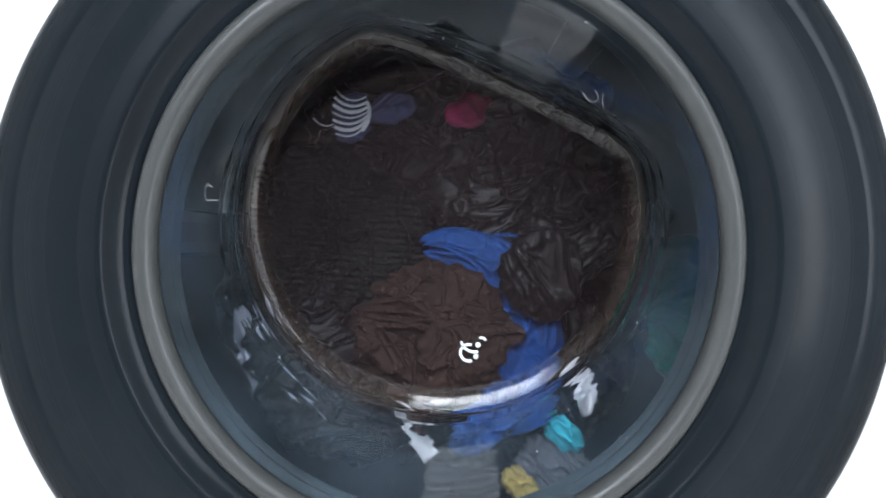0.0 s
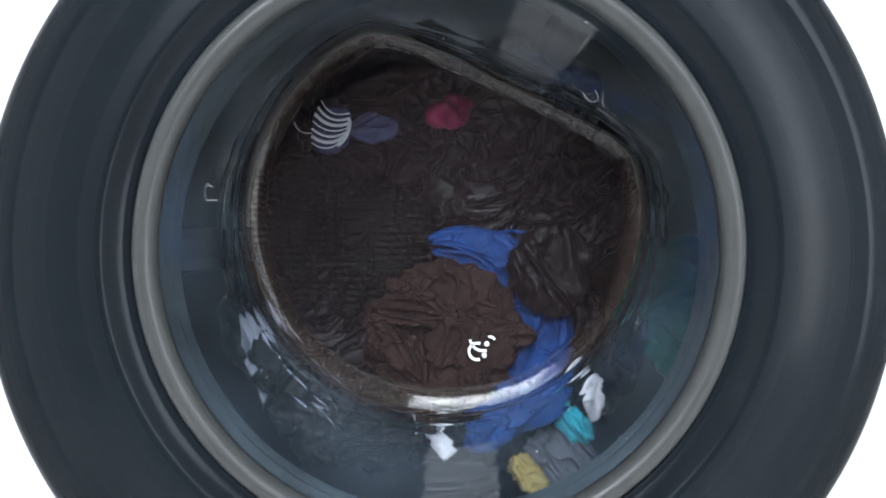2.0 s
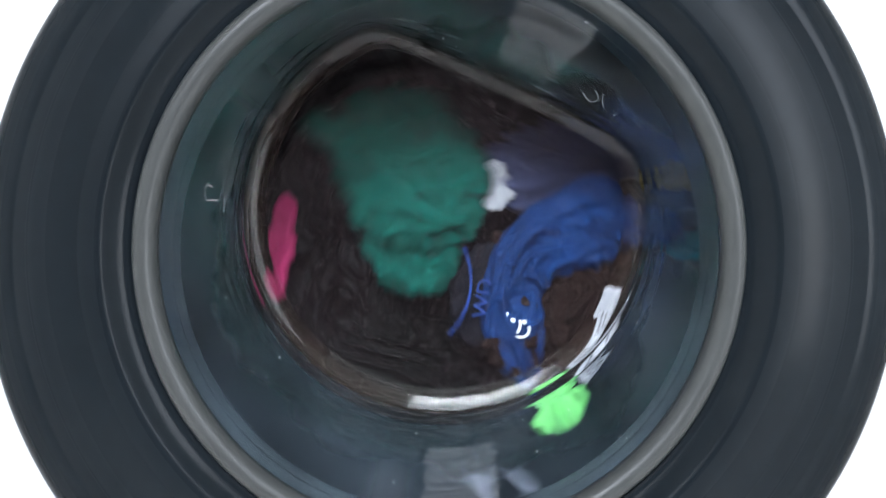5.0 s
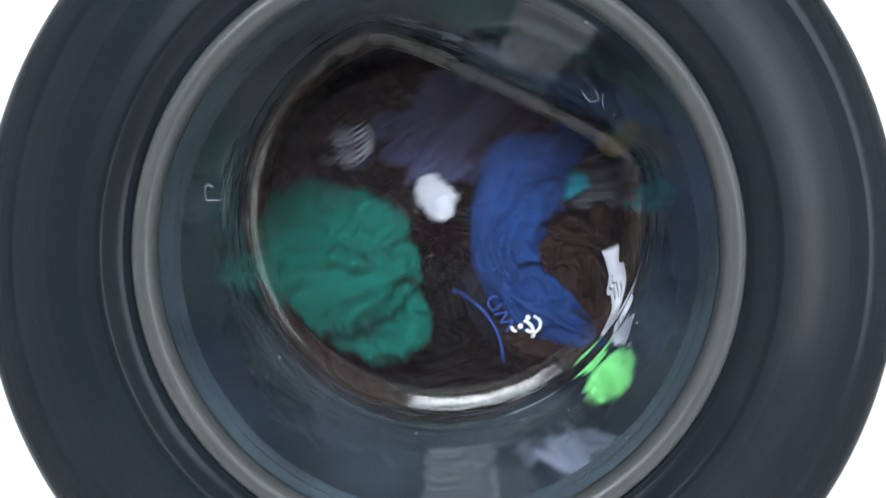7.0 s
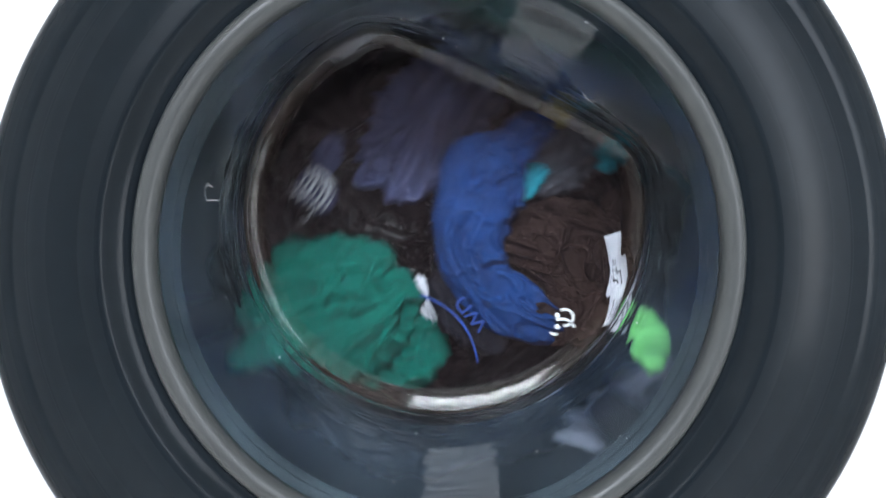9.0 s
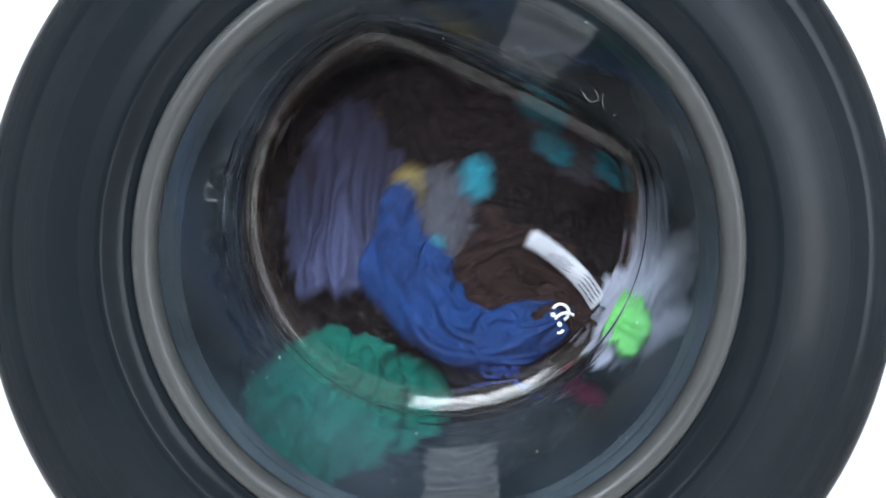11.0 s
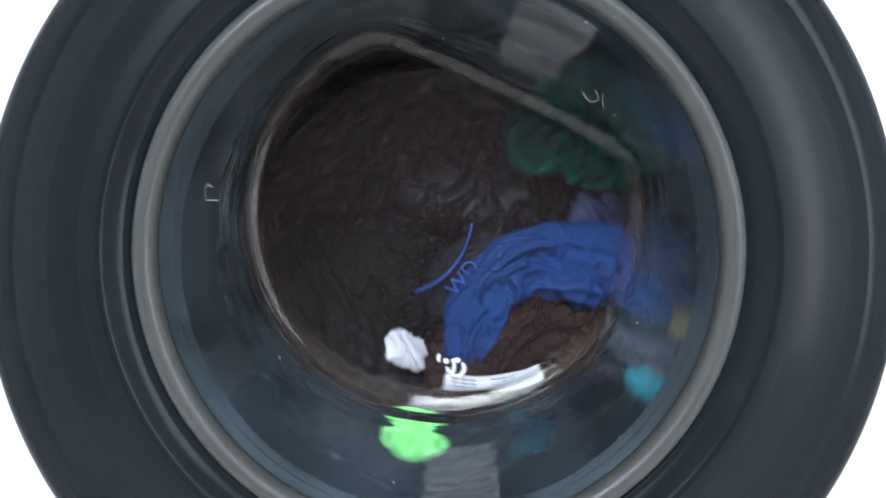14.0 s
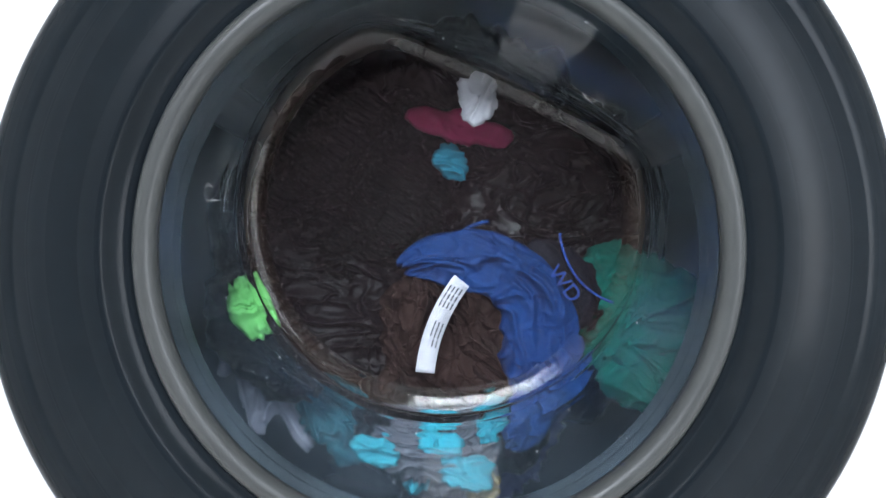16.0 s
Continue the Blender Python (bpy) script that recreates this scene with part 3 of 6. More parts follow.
patterned_shirt = garment("patterned_shirt", GREY, [(0, 0.036), (60, 0.028), (120, 0.030), (180, 0.040), (240, 0.026), (300, 0.030)], 41,
                          "grey jersey shirt with turquoise and ochre patches", "shirt", thick=0.012, fold=0.008, size=85, fray=0.18)
for x, z, mat, r, label, seed in ((-0.036, 0.010, CYAN, 0.016, "turquoise cuff", 42), (0.024, -0.026, CYAN, 0.016, "turquoise cuff", 43), (0.018, 0.026, YELLOW, 0.016, "ochre patch", 44)):
    cuff = part("patch", cloth("patch", mat, [(0, r), (90, r * 0.7), (180, r * 1.3), (270, r * 0.6)], seed, thick=0.007, fold=0.007, size=95, rings=18, segs=60, fray=0.2), mat, patterned_shirt, label)
    cuff.location = (x, -0.009, z)

grey_top = garment("grey_top", GREY, [(0, 0.042), (60, 0.022), (120, 0.024), (180, 0.045), (240, 0.020), (300, 0.024)], 46,
                   "grey jersey top with turquoise hems", "top", thick=0.011, fold=0.008, size=80, stretch=0.25, fray=0.2)
for x, z, r, seed in ((-0.036, 0.006, 0.020, 47), (0.033, 0.002, 0.018, 48), (-0.012, -0.012, 0.017, 49)):
    hem = part("hem", cloth("hem", CYAN, [(0, r), (80, r * 0.6), (180, r * 1.2), (270, r * 0.5)], seed, thick=0.008, fold=0.006, size=95, rings=14, segs=50, fray=0.2), CYAN, grey_top, "turquoise hem")
    hem.location = (x, -0.008, z)

navy_shirt = garment("navy_shirt", NAVY, [(0, 0.075), (60, 0.045), (120, 0.050), (180, 0.080), (240, 0.050), (300, 0.045)], 51,
                     "faded navy cotton shirt, crumpled", "shirt", thick=0.012, fold=0.010, size=80, lean=15, stretch=0.2, fray=0.2)
pale_shirt = garment("pale_shirt", PALE, [(0, 0.060), (40, 0.026), (90, 0.018), (140, 0.024), (180, 0.058), (220, 0.024), (270, 0.017), (320, 0.026)], 61,
                     "pale grey cotton shirt in long twisted folds", "shirt", thick=0.010, fold=0.010, size=95, stretch=0.12, lean=4, fray=0.2)
for x, z, r, turn, seed in ((0.030, 0.026, 0.050, -22, 62), (-0.034, -0.020, 0.046, 32, 63), (0.040, -0.016, 0.032, 12, 64), (-0.030, 0.016, 0.034, 24, 65)):
    sleeve = part("sleeve", cloth("sleeve", PALE, [(0, r), (35, r * 0.34), (90, r * 0.22), (145, r * 0.3), (180, r * 0.9), (220, r * 0.3), (270, r * 0.2), (320, r * 0.36)], seed, thick=0.008, fold=0.008, size=110, stretch=0.12, rings=26, segs=90, fray=0.18), PALE, pale_shirt)
    sleeve.matrix_basis = pose(x, 0.004, z, 0, -turn, 0)
pink_cloth = garment("pink_cloth", PINK, [(0, 0.043), (35, 0.018), (90, 0.014), (145, 0.016), (180, 0.044), (220, 0.016), (270, 0.013), (325, 0.017)], 71,
                     "small magenta cotton cloth", "cloth", thick=0.008, fold=0.004, rings=18, segs=70)
white_cloth = garment("white_cloth", WHITE, [(0, 0.020), (60, 0.016), (120, 0.013), (180, 0.019), (240, 0.017), (300, 0.014)], 81,
                      "small white cotton cloth", "cloth", fray=0.16, thick=0.005, fold=0.004, size=95, rings=18, segs=70)
teal_sock = garment("teal_sock", fabric("teal_cotton", (0.02, 0.21, 0.30)), [(0, 0.017), (90, 0.012), (180, 0.016), (270, 0.012)], 91,
                    "small teal blue sock", "sock", fray=0.22, thick=0.006, fold=0.006, size=95, rings=20, segs=80)
teal_shirt = garment("teal_shirt", fabric("dark_teal_cotton", (0.006, 0.085, 0.115)), [(0, 0.050), (50, 0.034), (110, 0.026), (180, 0.052), (230, 0.030), (300, 0.026)], 92,
                     "dark teal cotton shirt, crumpled", "shirt", thick=0.011, fold=0.008, size=75, stretch=0.25, fray=0.2)
striped_sock = garment("striped_sock", fabric("indigo_cotton", (0.026, 0.030, 0.075)), [(0, 0.015), (60, 0.019), (120, 0.018), (180, 0.014), (240, 0.019), (300, 0.017)], 95,
                       "navy sock with white stripes", "sock", thick=0.009, fold=0.003, rings=18, segs=70)
for k in range(7):
    stripe = part("stripe", ribbon("stripe", 0.022 + 0.005 * math.sin(k * 0.52), 0.0010 + 0.0007 * (k % 3), 0.005, WHITE), WHITE, striped_sock, "white stripe")
    stripe.matrix_basis = pose(0.004 - 0.0008 * k, -0.0126, 0.0128 - 0.0042 * k, 0, 24 - 5 * k, 0)
part("cuff", ribbon("cuff", 0.021, 0.0028, 0.003, WHITE), WHITE, striped_sock, "white cuff").matrix_basis = pose(0.0120, -0.0116, -0.004, 0, -66, 0)
toe = part("toe", cloth("toe", NAVY, [(0, 0.020), (60, 0.012), (120, 0.013), (180, 0.018), (240, 0.012), (300, 0.012)], 97, thick=0.006, fold=0.004, size=90, rings=18, segs=60), NAVY, striped_sock, "faded navy foot")
toe.location = (0.030, 0.012, 0.003)

part("loose_thread", ribbon("loose_thread", 0.017, 0.0008, 0.004, WHITE, 0.001), WHITE, striped_sock, "loose white thread").matrix_basis = pose(-0.020, -0.004, 0.000, 0, 25, 0)

# dark laundry that fills the drum
DARKS = []
for name, mat, x, z, y, r, seed, label, category, lean in (
        ("black_trousers", BLACK_SATIN, 0.075, 0.055, 0.222, 0.098, 101, "wet black satin trousers with sharp creases", "trousers", 40),
        ("knit_sweater", BLACK_GREEN, -0.090, 0.000, 0.226, 0.088, 102, "green-black ribbed knit sweater", "sweater", 80),
        ("black_shirt", BLACK, -0.040, 0.105, 0.230, 0.085, 103, "black cotton shirt, crumpled", "shirt", 0),
        ("charcoal_shirt", CHARCOAL, -0.070, -0.100, 0.227, 0.088, 104, "charcoal cotton shirt, crumpled", "shirt", 30),
        ("black_leggings", BLACK, 0.075, -0.095, 0.229, 0.090, 105, "black cotton leggings, bunched up", "leggings", 120),
        ("black_skirt", BLACK, 0.000, 0.010, 0.236, 0.080, 106, "black cotton skirt, crumpled", "skirt", 60)):
    ob = garment(name, mat, [(0, r), (70, r * 0.9), (140, r * 1.05), (200, r * 0.92), (260, r), (320, r * 0.94)], seed, label, category, thick=0.020, fold=0.0100, size=58, sharp=6.0, lean=lean, rings=64, segs=190)
    DARKS.append((ob, x, y, z))
robe = garment("black_bathrobe", BLACK, [(0, 0.225), (120, 0.22), (240, 0.225)], 107, "large black bathrobe pressed against the drum", "bathrobe", thick=0.05, fold=0.014, size=34, rings=64, segs=190)
DARKS.append((robe, 0.0, 0.345, 0.0))


# ---- what moves ----
def flat_rows(rows):
    """Places in the drum with a turn, counter-clockwise as seen through the door."""
    return [(t, pose(x, y, z, 0, -a, 0)) for t, x, y, z, a in rows]


def between(rows, t):
    for (t0, *p), (t1, *q) in zip(rows, rows[1:]):
        if t0 <= t <= t1:
            u = (t - t0) / (t1 - t0)
            x, y, z, a = [i + (j - i) * u for i, j in zip(p, q)]
            return pose(x, y, z, 0, -a, 0)
    t, x, y, z, a = rows[-1]
    return pose(x, y, z, 0, -a, 0)


def drum_turn(t):
    """Degrees that the drum has turned."""
    if t < 4.3:
        return 4.0 * min(1, t / 0.3) - 4.0
    top = 1 / 1.85 * 360
    if t < 4.9:
        return top * (t - 4.3) ** 2 / 1.2
    done = top * 0.3 + top * (min(t, 15.4) - 4.9)
    if t > 15.4:
        u = min(1, (t - 15.4) / 0.25)
        done += top * 0.25 * (u - u * u / 2)
    return done


def motions():
    times = [0, 0.15, 0.3, 4.3] + [4.4 + 0.1 * k for k in range(113)] + [15.65, 15.7, 16.0]
    walk(drum, [(t, pose(0, 0, 0, 0, -drum_turn(t), 0)) for t in times])
    for ob, x, y, z in DARKS:
        walk(ob, [(t, Matrix.Translation(AXIS) @ pose(0, 0, 0, 0, -drum_turn(t), 0) @ pose(x, y, z)) for t in times])
    walk(blue_shirt, flat_rows([
    (0.00, 0.056, 0.155, 0.431, -443), (0.30, 0.064, 0.155, 0.434, -441), (4.30, 0.064, 0.155, 0.434, -441), (4.60, 0.086, 0.140, 0.449, -396), 
    (4.70, 0.104, 0.140, 0.467, -371), (4.80, 0.107, 0.140, 0.484, -349), (4.90, 0.095, 0.140, 0.491, -336), (5.00, 0.081, 0.140, 0.500, -315), 
    (5.10, 0.064, 0.140, 0.513, -285), (5.20, 0.042, 0.140, 0.513, -263), (5.30, 0.020, 0.140, 0.504, -248), (5.40, 0.001, 0.140, 0.496, -233), 
    (5.50, -0.015, 0.140, 0.477, -213), (5.60, -0.029, 0.140, 0.447, -188), (5.70, -0.032, 0.140, 0.416, -163), (5.80, -0.012, 0.140, 0.393, -138), 
    (5.90, 0.021, 0.140, 0.388, -113), (6.00, 0.051, 0.140, 0.396, -89), (6.10, 0.068, 0.140, 0.411, -71), (6.20, 0.079, 0.140, 0.428, -57), 
    (6.30, 0.106, 0.140, 0.449, -35), (6.40, 0.096, 0.140, 0.463, -28), (6.50, 0.108, 0.140, 0.467, -15), (6.60, 0.112, 0.140, 0.478, 5), 
    (6.70, 0.101, 0.140, 0.490, 18), (6.80, 0.088, 0.140, 0.492, 30), (6.90, 0.075, 0.140, 0.509, 60), (7.00, 0.054, 0.140, 0.517, 90), 
    (7.10, 0.030, 0.140, 0.508, 105), (7.20, 0.010, 0.140, 0.500, 120), (7.30, -0.008, 0.140, 0.492, 135), (7.40, -0.022, 0.140, 0.462, 160), 
    (7.50, -0.037, 0.140, 0.433, 185), (7.60, -0.026, 0.140, 0.399, 210), (7.70, 0.002, 0.140, 0.387, 235), (7.80, 0.040, 0.140, 0.389, 260), 
    (7.90, 0.062, 0.140, 0.404, 282), (8.00, 0.075, 0.140, 0.418, 297), (8.10, 0.083, 0.140, 0.439, 310), (8.20, 0.085, 0.140, 0.449, 318), 
    (8.30, 0.083, 0.140, 0.462, 325), (8.40, 0.087, 0.140, 0.470, 345), (8.50, 0.104, 0.140, 0.472, 380), (8.60, 0.112, 0.140, 0.487, 392), 
    (8.70, 0.096, 0.140, 0.500, 408), (8.80, 0.071, 0.140, 0.515, 430), (8.90, 0.054, 0.140, 0.517, 445), (9.00, 0.027, 0.140, 0.517, 455), 
    (9.10, 0.002, 0.140, 0.505, 478), (9.20, -0.024, 0.140, 0.480, 510), (9.30, 0.002, 0.140, 0.420, 545), (9.40, 0.023, 0.140, 0.401, 570), 
    (9.50, 0.004, 0.140, 0.405, 567), (9.60, 0.030, 0.140, 0.401, 592), (9.70, 0.053, 0.140, 0.409, 615), (9.80, 0.062, 0.140, 0.421, 635), 
    (9.90, 0.068, 0.140, 0.438, 652), (10.00, 0.073, 0.140, 0.453, 667), (10.10, 0.079, 0.140, 0.463, 682), (10.20, 0.084, 0.140, 0.471, 705), 
    (10.30, 0.086, 0.140, 0.477, 731), (10.40, 0.085, 0.140, 0.489, 747), (10.50, 0.081, 0.140, 0.499, 758), (10.60, 0.074, 0.140, 0.500, 777), 
    (10.70, 0.058, 0.140, 0.499, 797), (10.80, 0.036, 0.140, 0.494, 815), (10.90, 0.013, 0.140, 0.483, 837), (11.00, -0.003, 0.140, 0.459, 865), 
    (11.10, -0.002, 0.140, 0.432, 892), (11.20, 0.013, 0.140, 0.411, 917), (11.30, -0.007, 0.140, 0.410, 915), (11.40, 0.015, 0.140, 0.399, 940), 
    (11.50, 0.046, 0.140, 0.404, 965), (11.60, 0.060, 0.140, 0.414, 985), (11.70, 0.064, 0.140, 0.428, 1005), (11.80, 0.072, 0.140, 0.447, 1020), 
    (11.90, 0.075, 0.140, 0.459, 1035), (12.00, 0.083, 0.140, 0.467, 1050), (12.10, 0.085, 0.140, 0.475, 1080), (12.20, 0.087, 0.140, 0.480, 1103), 
    (12.30, 0.083, 0.140, 0.498, 1112), (12.40, 0.079, 0.140, 0.500, 1125), (12.50, 0.068, 0.140, 0.500, 1150), (12.60, 0.047, 0.140, 0.497, 1165), 
    (12.70, 0.025, 0.140, 0.492, 1185), (12.80, 0.000, 0.140, 0.475, 1210), (12.90, -0.007, 0.140, 0.444, 1240), (13.00, 0.002, 0.140, 0.420, 1265), 
    (13.10, 0.023, 0.140, 0.401, 1290), (13.20, 0.044, 0.140, 0.397, 1310), (13.30, 0.060, 0.140, 0.401, 1335), (13.40, 0.071, 0.140, 0.414, 1355), 
    (13.50, 0.077, 0.140, 0.430, 1372), (13.60, 0.079, 0.140, 0.447, 1385), (13.70, 0.073, 0.140, 0.461, 1398), (13.80, 0.072, 0.140, 0.469, 1410), 
    (13.90, 0.071, 0.140, 0.474, 1430), (14.00, 0.077, 0.140, 0.484, 1455), (14.10, 0.077, 0.140, 0.494, 1465), (14.20, 0.072, 0.140, 0.494, 1475), 
    (14.30, 0.050, 0.140, 0.484, 1490), (14.40, 0.028, 0.140, 0.480, 1510), (14.50, 0.007, 0.140, 0.476, 1535), (14.60, 0.000, 0.140, 0.473, 1550), 
    (14.70, -0.017, 0.140, 0.448, 1575), (14.80, -0.006, 0.140, 0.434, 1600), (14.90, 0.015, 0.140, 0.415, 1620), (15.00, 0.023, 0.140, 0.410, 1635), 
    (15.10, 0.046, 0.140, 0.412, 1658), (15.20, 0.060, 0.140, 0.418, 1680), (15.30, 0.071, 0.140, 0.428, 1700), (15.40, 0.063, 0.140, 0.443, 1720), 
    (15.50, 0.060, 0.140, 0.450, 1735), (15.60, 0.057, 0.140, 0.452, 1738), (15.80, 0.063, 0.140, 0.448, 1740), (16.00, 0.063, 0.140, 0.448, 1740), ]))
    folded, spread = pose(-0.044, 0.080, 0.010, 0, -35, 0), pose(-0.060, 0.002, 0.012, 0, -35, 0)
    outward = pose(-0.010, 0.000, 0.033, 0, -8, 0)
    covering, tucked = pose(-0.050, -0.024, 0.020, 0, -18, 0), pose(-0.030, 0.040, 0.002, 0, -30, 0)
    walk(lining, [(0, covering), (4.4, covering), (4.9, tucked), (16, tucked)])
    walk(chest, [(0, folded), (4.4, folded), (4.9, spread), (15.0, spread), (15.5, outward), (16, outward)])
    brown = [
    (0.00, -0.007, 0.140, 0.434, -425), (0.30, 0.001, 0.140, 0.435, -427), (4.30, 0.001, 0.140, 0.435, -427), (4.60, 0.023, 0.150, 0.440, -409), 
    (4.70, 0.038, 0.150, 0.444, -380), (4.80, 0.055, 0.150, 0.448, -345), (4.90, 0.067, 0.150, 0.454, -320), (5.00, 0.079, 0.150, 0.461, -300), 
    (5.10, 0.085, 0.150, 0.468, -278), (5.20, 0.085, 0.150, 0.472, -259), (5.30, 0.082, 0.150, 0.474, -246), (5.40, 0.073, 0.150, 0.474, -228), 
    (5.50, 0.060, 0.150, 0.471, -203), (5.60, 0.042, 0.150, 0.464, -183), (5.70, 0.028, 0.150, 0.453, -166), (5.80, 0.019, 0.150, 0.443, -149), 
    (5.90, 0.014, 0.150, 0.434, -125), (6.00, 0.015, 0.150, 0.432, -98), (6.10, 0.018, 0.150, 0.433, -73), (6.20, 0.021, 0.150, 0.434, -49), 
    (6.30, 0.030, 0.150, 0.444, -65), (6.50, 0.036, 0.150, 0.444, -30), (6.70, 0.061, 0.150, 0.450, 30), (6.90, 0.084, 0.150, 0.465, 70), 
    (7.00, 0.086, 0.150, 0.471, 95), (7.20, 0.080, 0.150, 0.475, 120), (7.40, 0.053, 0.150, 0.469, 170), (7.50, 0.032, 0.150, 0.458, 185), 
    (7.70, 0.015, 0.150, 0.437, 220), (7.80, 0.013, 0.150, 0.431, 250), (8.00, 0.019, 0.150, 0.433, 300), (8.20, 0.028, 0.150, 0.437, 345), 
    (8.40, 0.049, 0.150, 0.437, 360), (8.60, 0.074, 0.150, 0.446, 385), (8.80, 0.091, 0.150, 0.467, 415), (9.00, 0.091, 0.150, 0.484, 450), 
    (9.20, 0.061, 0.150, 0.475, 495), (9.30, 0.024, 0.150, 0.461, 535), (9.40, 0.028, 0.150, 0.455, 553), (9.50, 0.031, 0.150, 0.447, 552), 
    (9.60, 0.026, 0.150, 0.436, 577), (9.70, 0.025, 0.150, 0.431, 601), (9.80, 0.027, 0.150, 0.430, 624), (9.90, 0.029, 0.150, 0.430, 647), 
    (10.00, 0.031, 0.150, 0.432, 672), (10.10, 0.039, 0.150, 0.433, 700), (10.20, 0.052, 0.150, 0.434, 721), (10.30, 0.064, 0.150, 0.436, 734), 
    (10.40, 0.075, 0.150, 0.442, 744), (10.50, 0.085, 0.150, 0.450, 751), (10.60, 0.092, 0.150, 0.461, 762), (10.70, 0.091, 0.150, 0.468, 780), 
    (10.80, 0.086, 0.150, 0.472, 800), (10.90, 0.073, 0.150, 0.471, 826), (11.00, 0.051, 0.150, 0.465, 859), (11.10, 0.032, 0.150, 0.462, 885), 
    (11.20, 0.026, 0.150, 0.458, 904), (11.30, 0.034, 0.150, 0.452, 900), (11.50, 0.024, 0.150, 0.431, 950), (11.70, 0.028, 0.150, 0.429, 995), 
    (11.90, 0.032, 0.150, 0.433, 1045), (12.00, 0.047, 0.150, 0.433, 1075), (12.20, 0.070, 0.150, 0.437, 1100), (12.40, 0.091, 0.150, 0.454, 1115), 
    (12.50, 0.093, 0.150, 0.467, 1130), (12.70, 0.084, 0.150, 0.473, 1170), (12.90, 0.040, 0.150, 0.463, 1235), (13.00, 0.024, 0.150, 0.461, 1255), 
    (13.20, 0.032, 0.150, 0.450, 1290), (13.40, 0.036, 0.150, 0.442, 1330), (13.60, 0.040, 0.150, 0.437, 1365), (13.80, 0.049, 0.150, 0.435, 1395), 
    (14.00, 0.070, 0.150, 0.437, 1445), (14.20, 0.078, 0.150, 0.450, 1470), (14.40, 0.074, 0.150, 0.471, 1505), (14.50, 0.070, 0.150, 0.479, 1517), 
    (14.70, 0.057, 0.150, 0.475, 1550), (15.00, 0.040, 0.150, 0.458, 1605), (15.20, 0.032, 0.150, 0.446, 1630), (15.40, 0.024, 0.150, 0.433, 1680), 
    (15.60, 0.009, 0.150, 0.437, 1690), (16.00, 0.008, 0.150, 0.437, 1690), ]
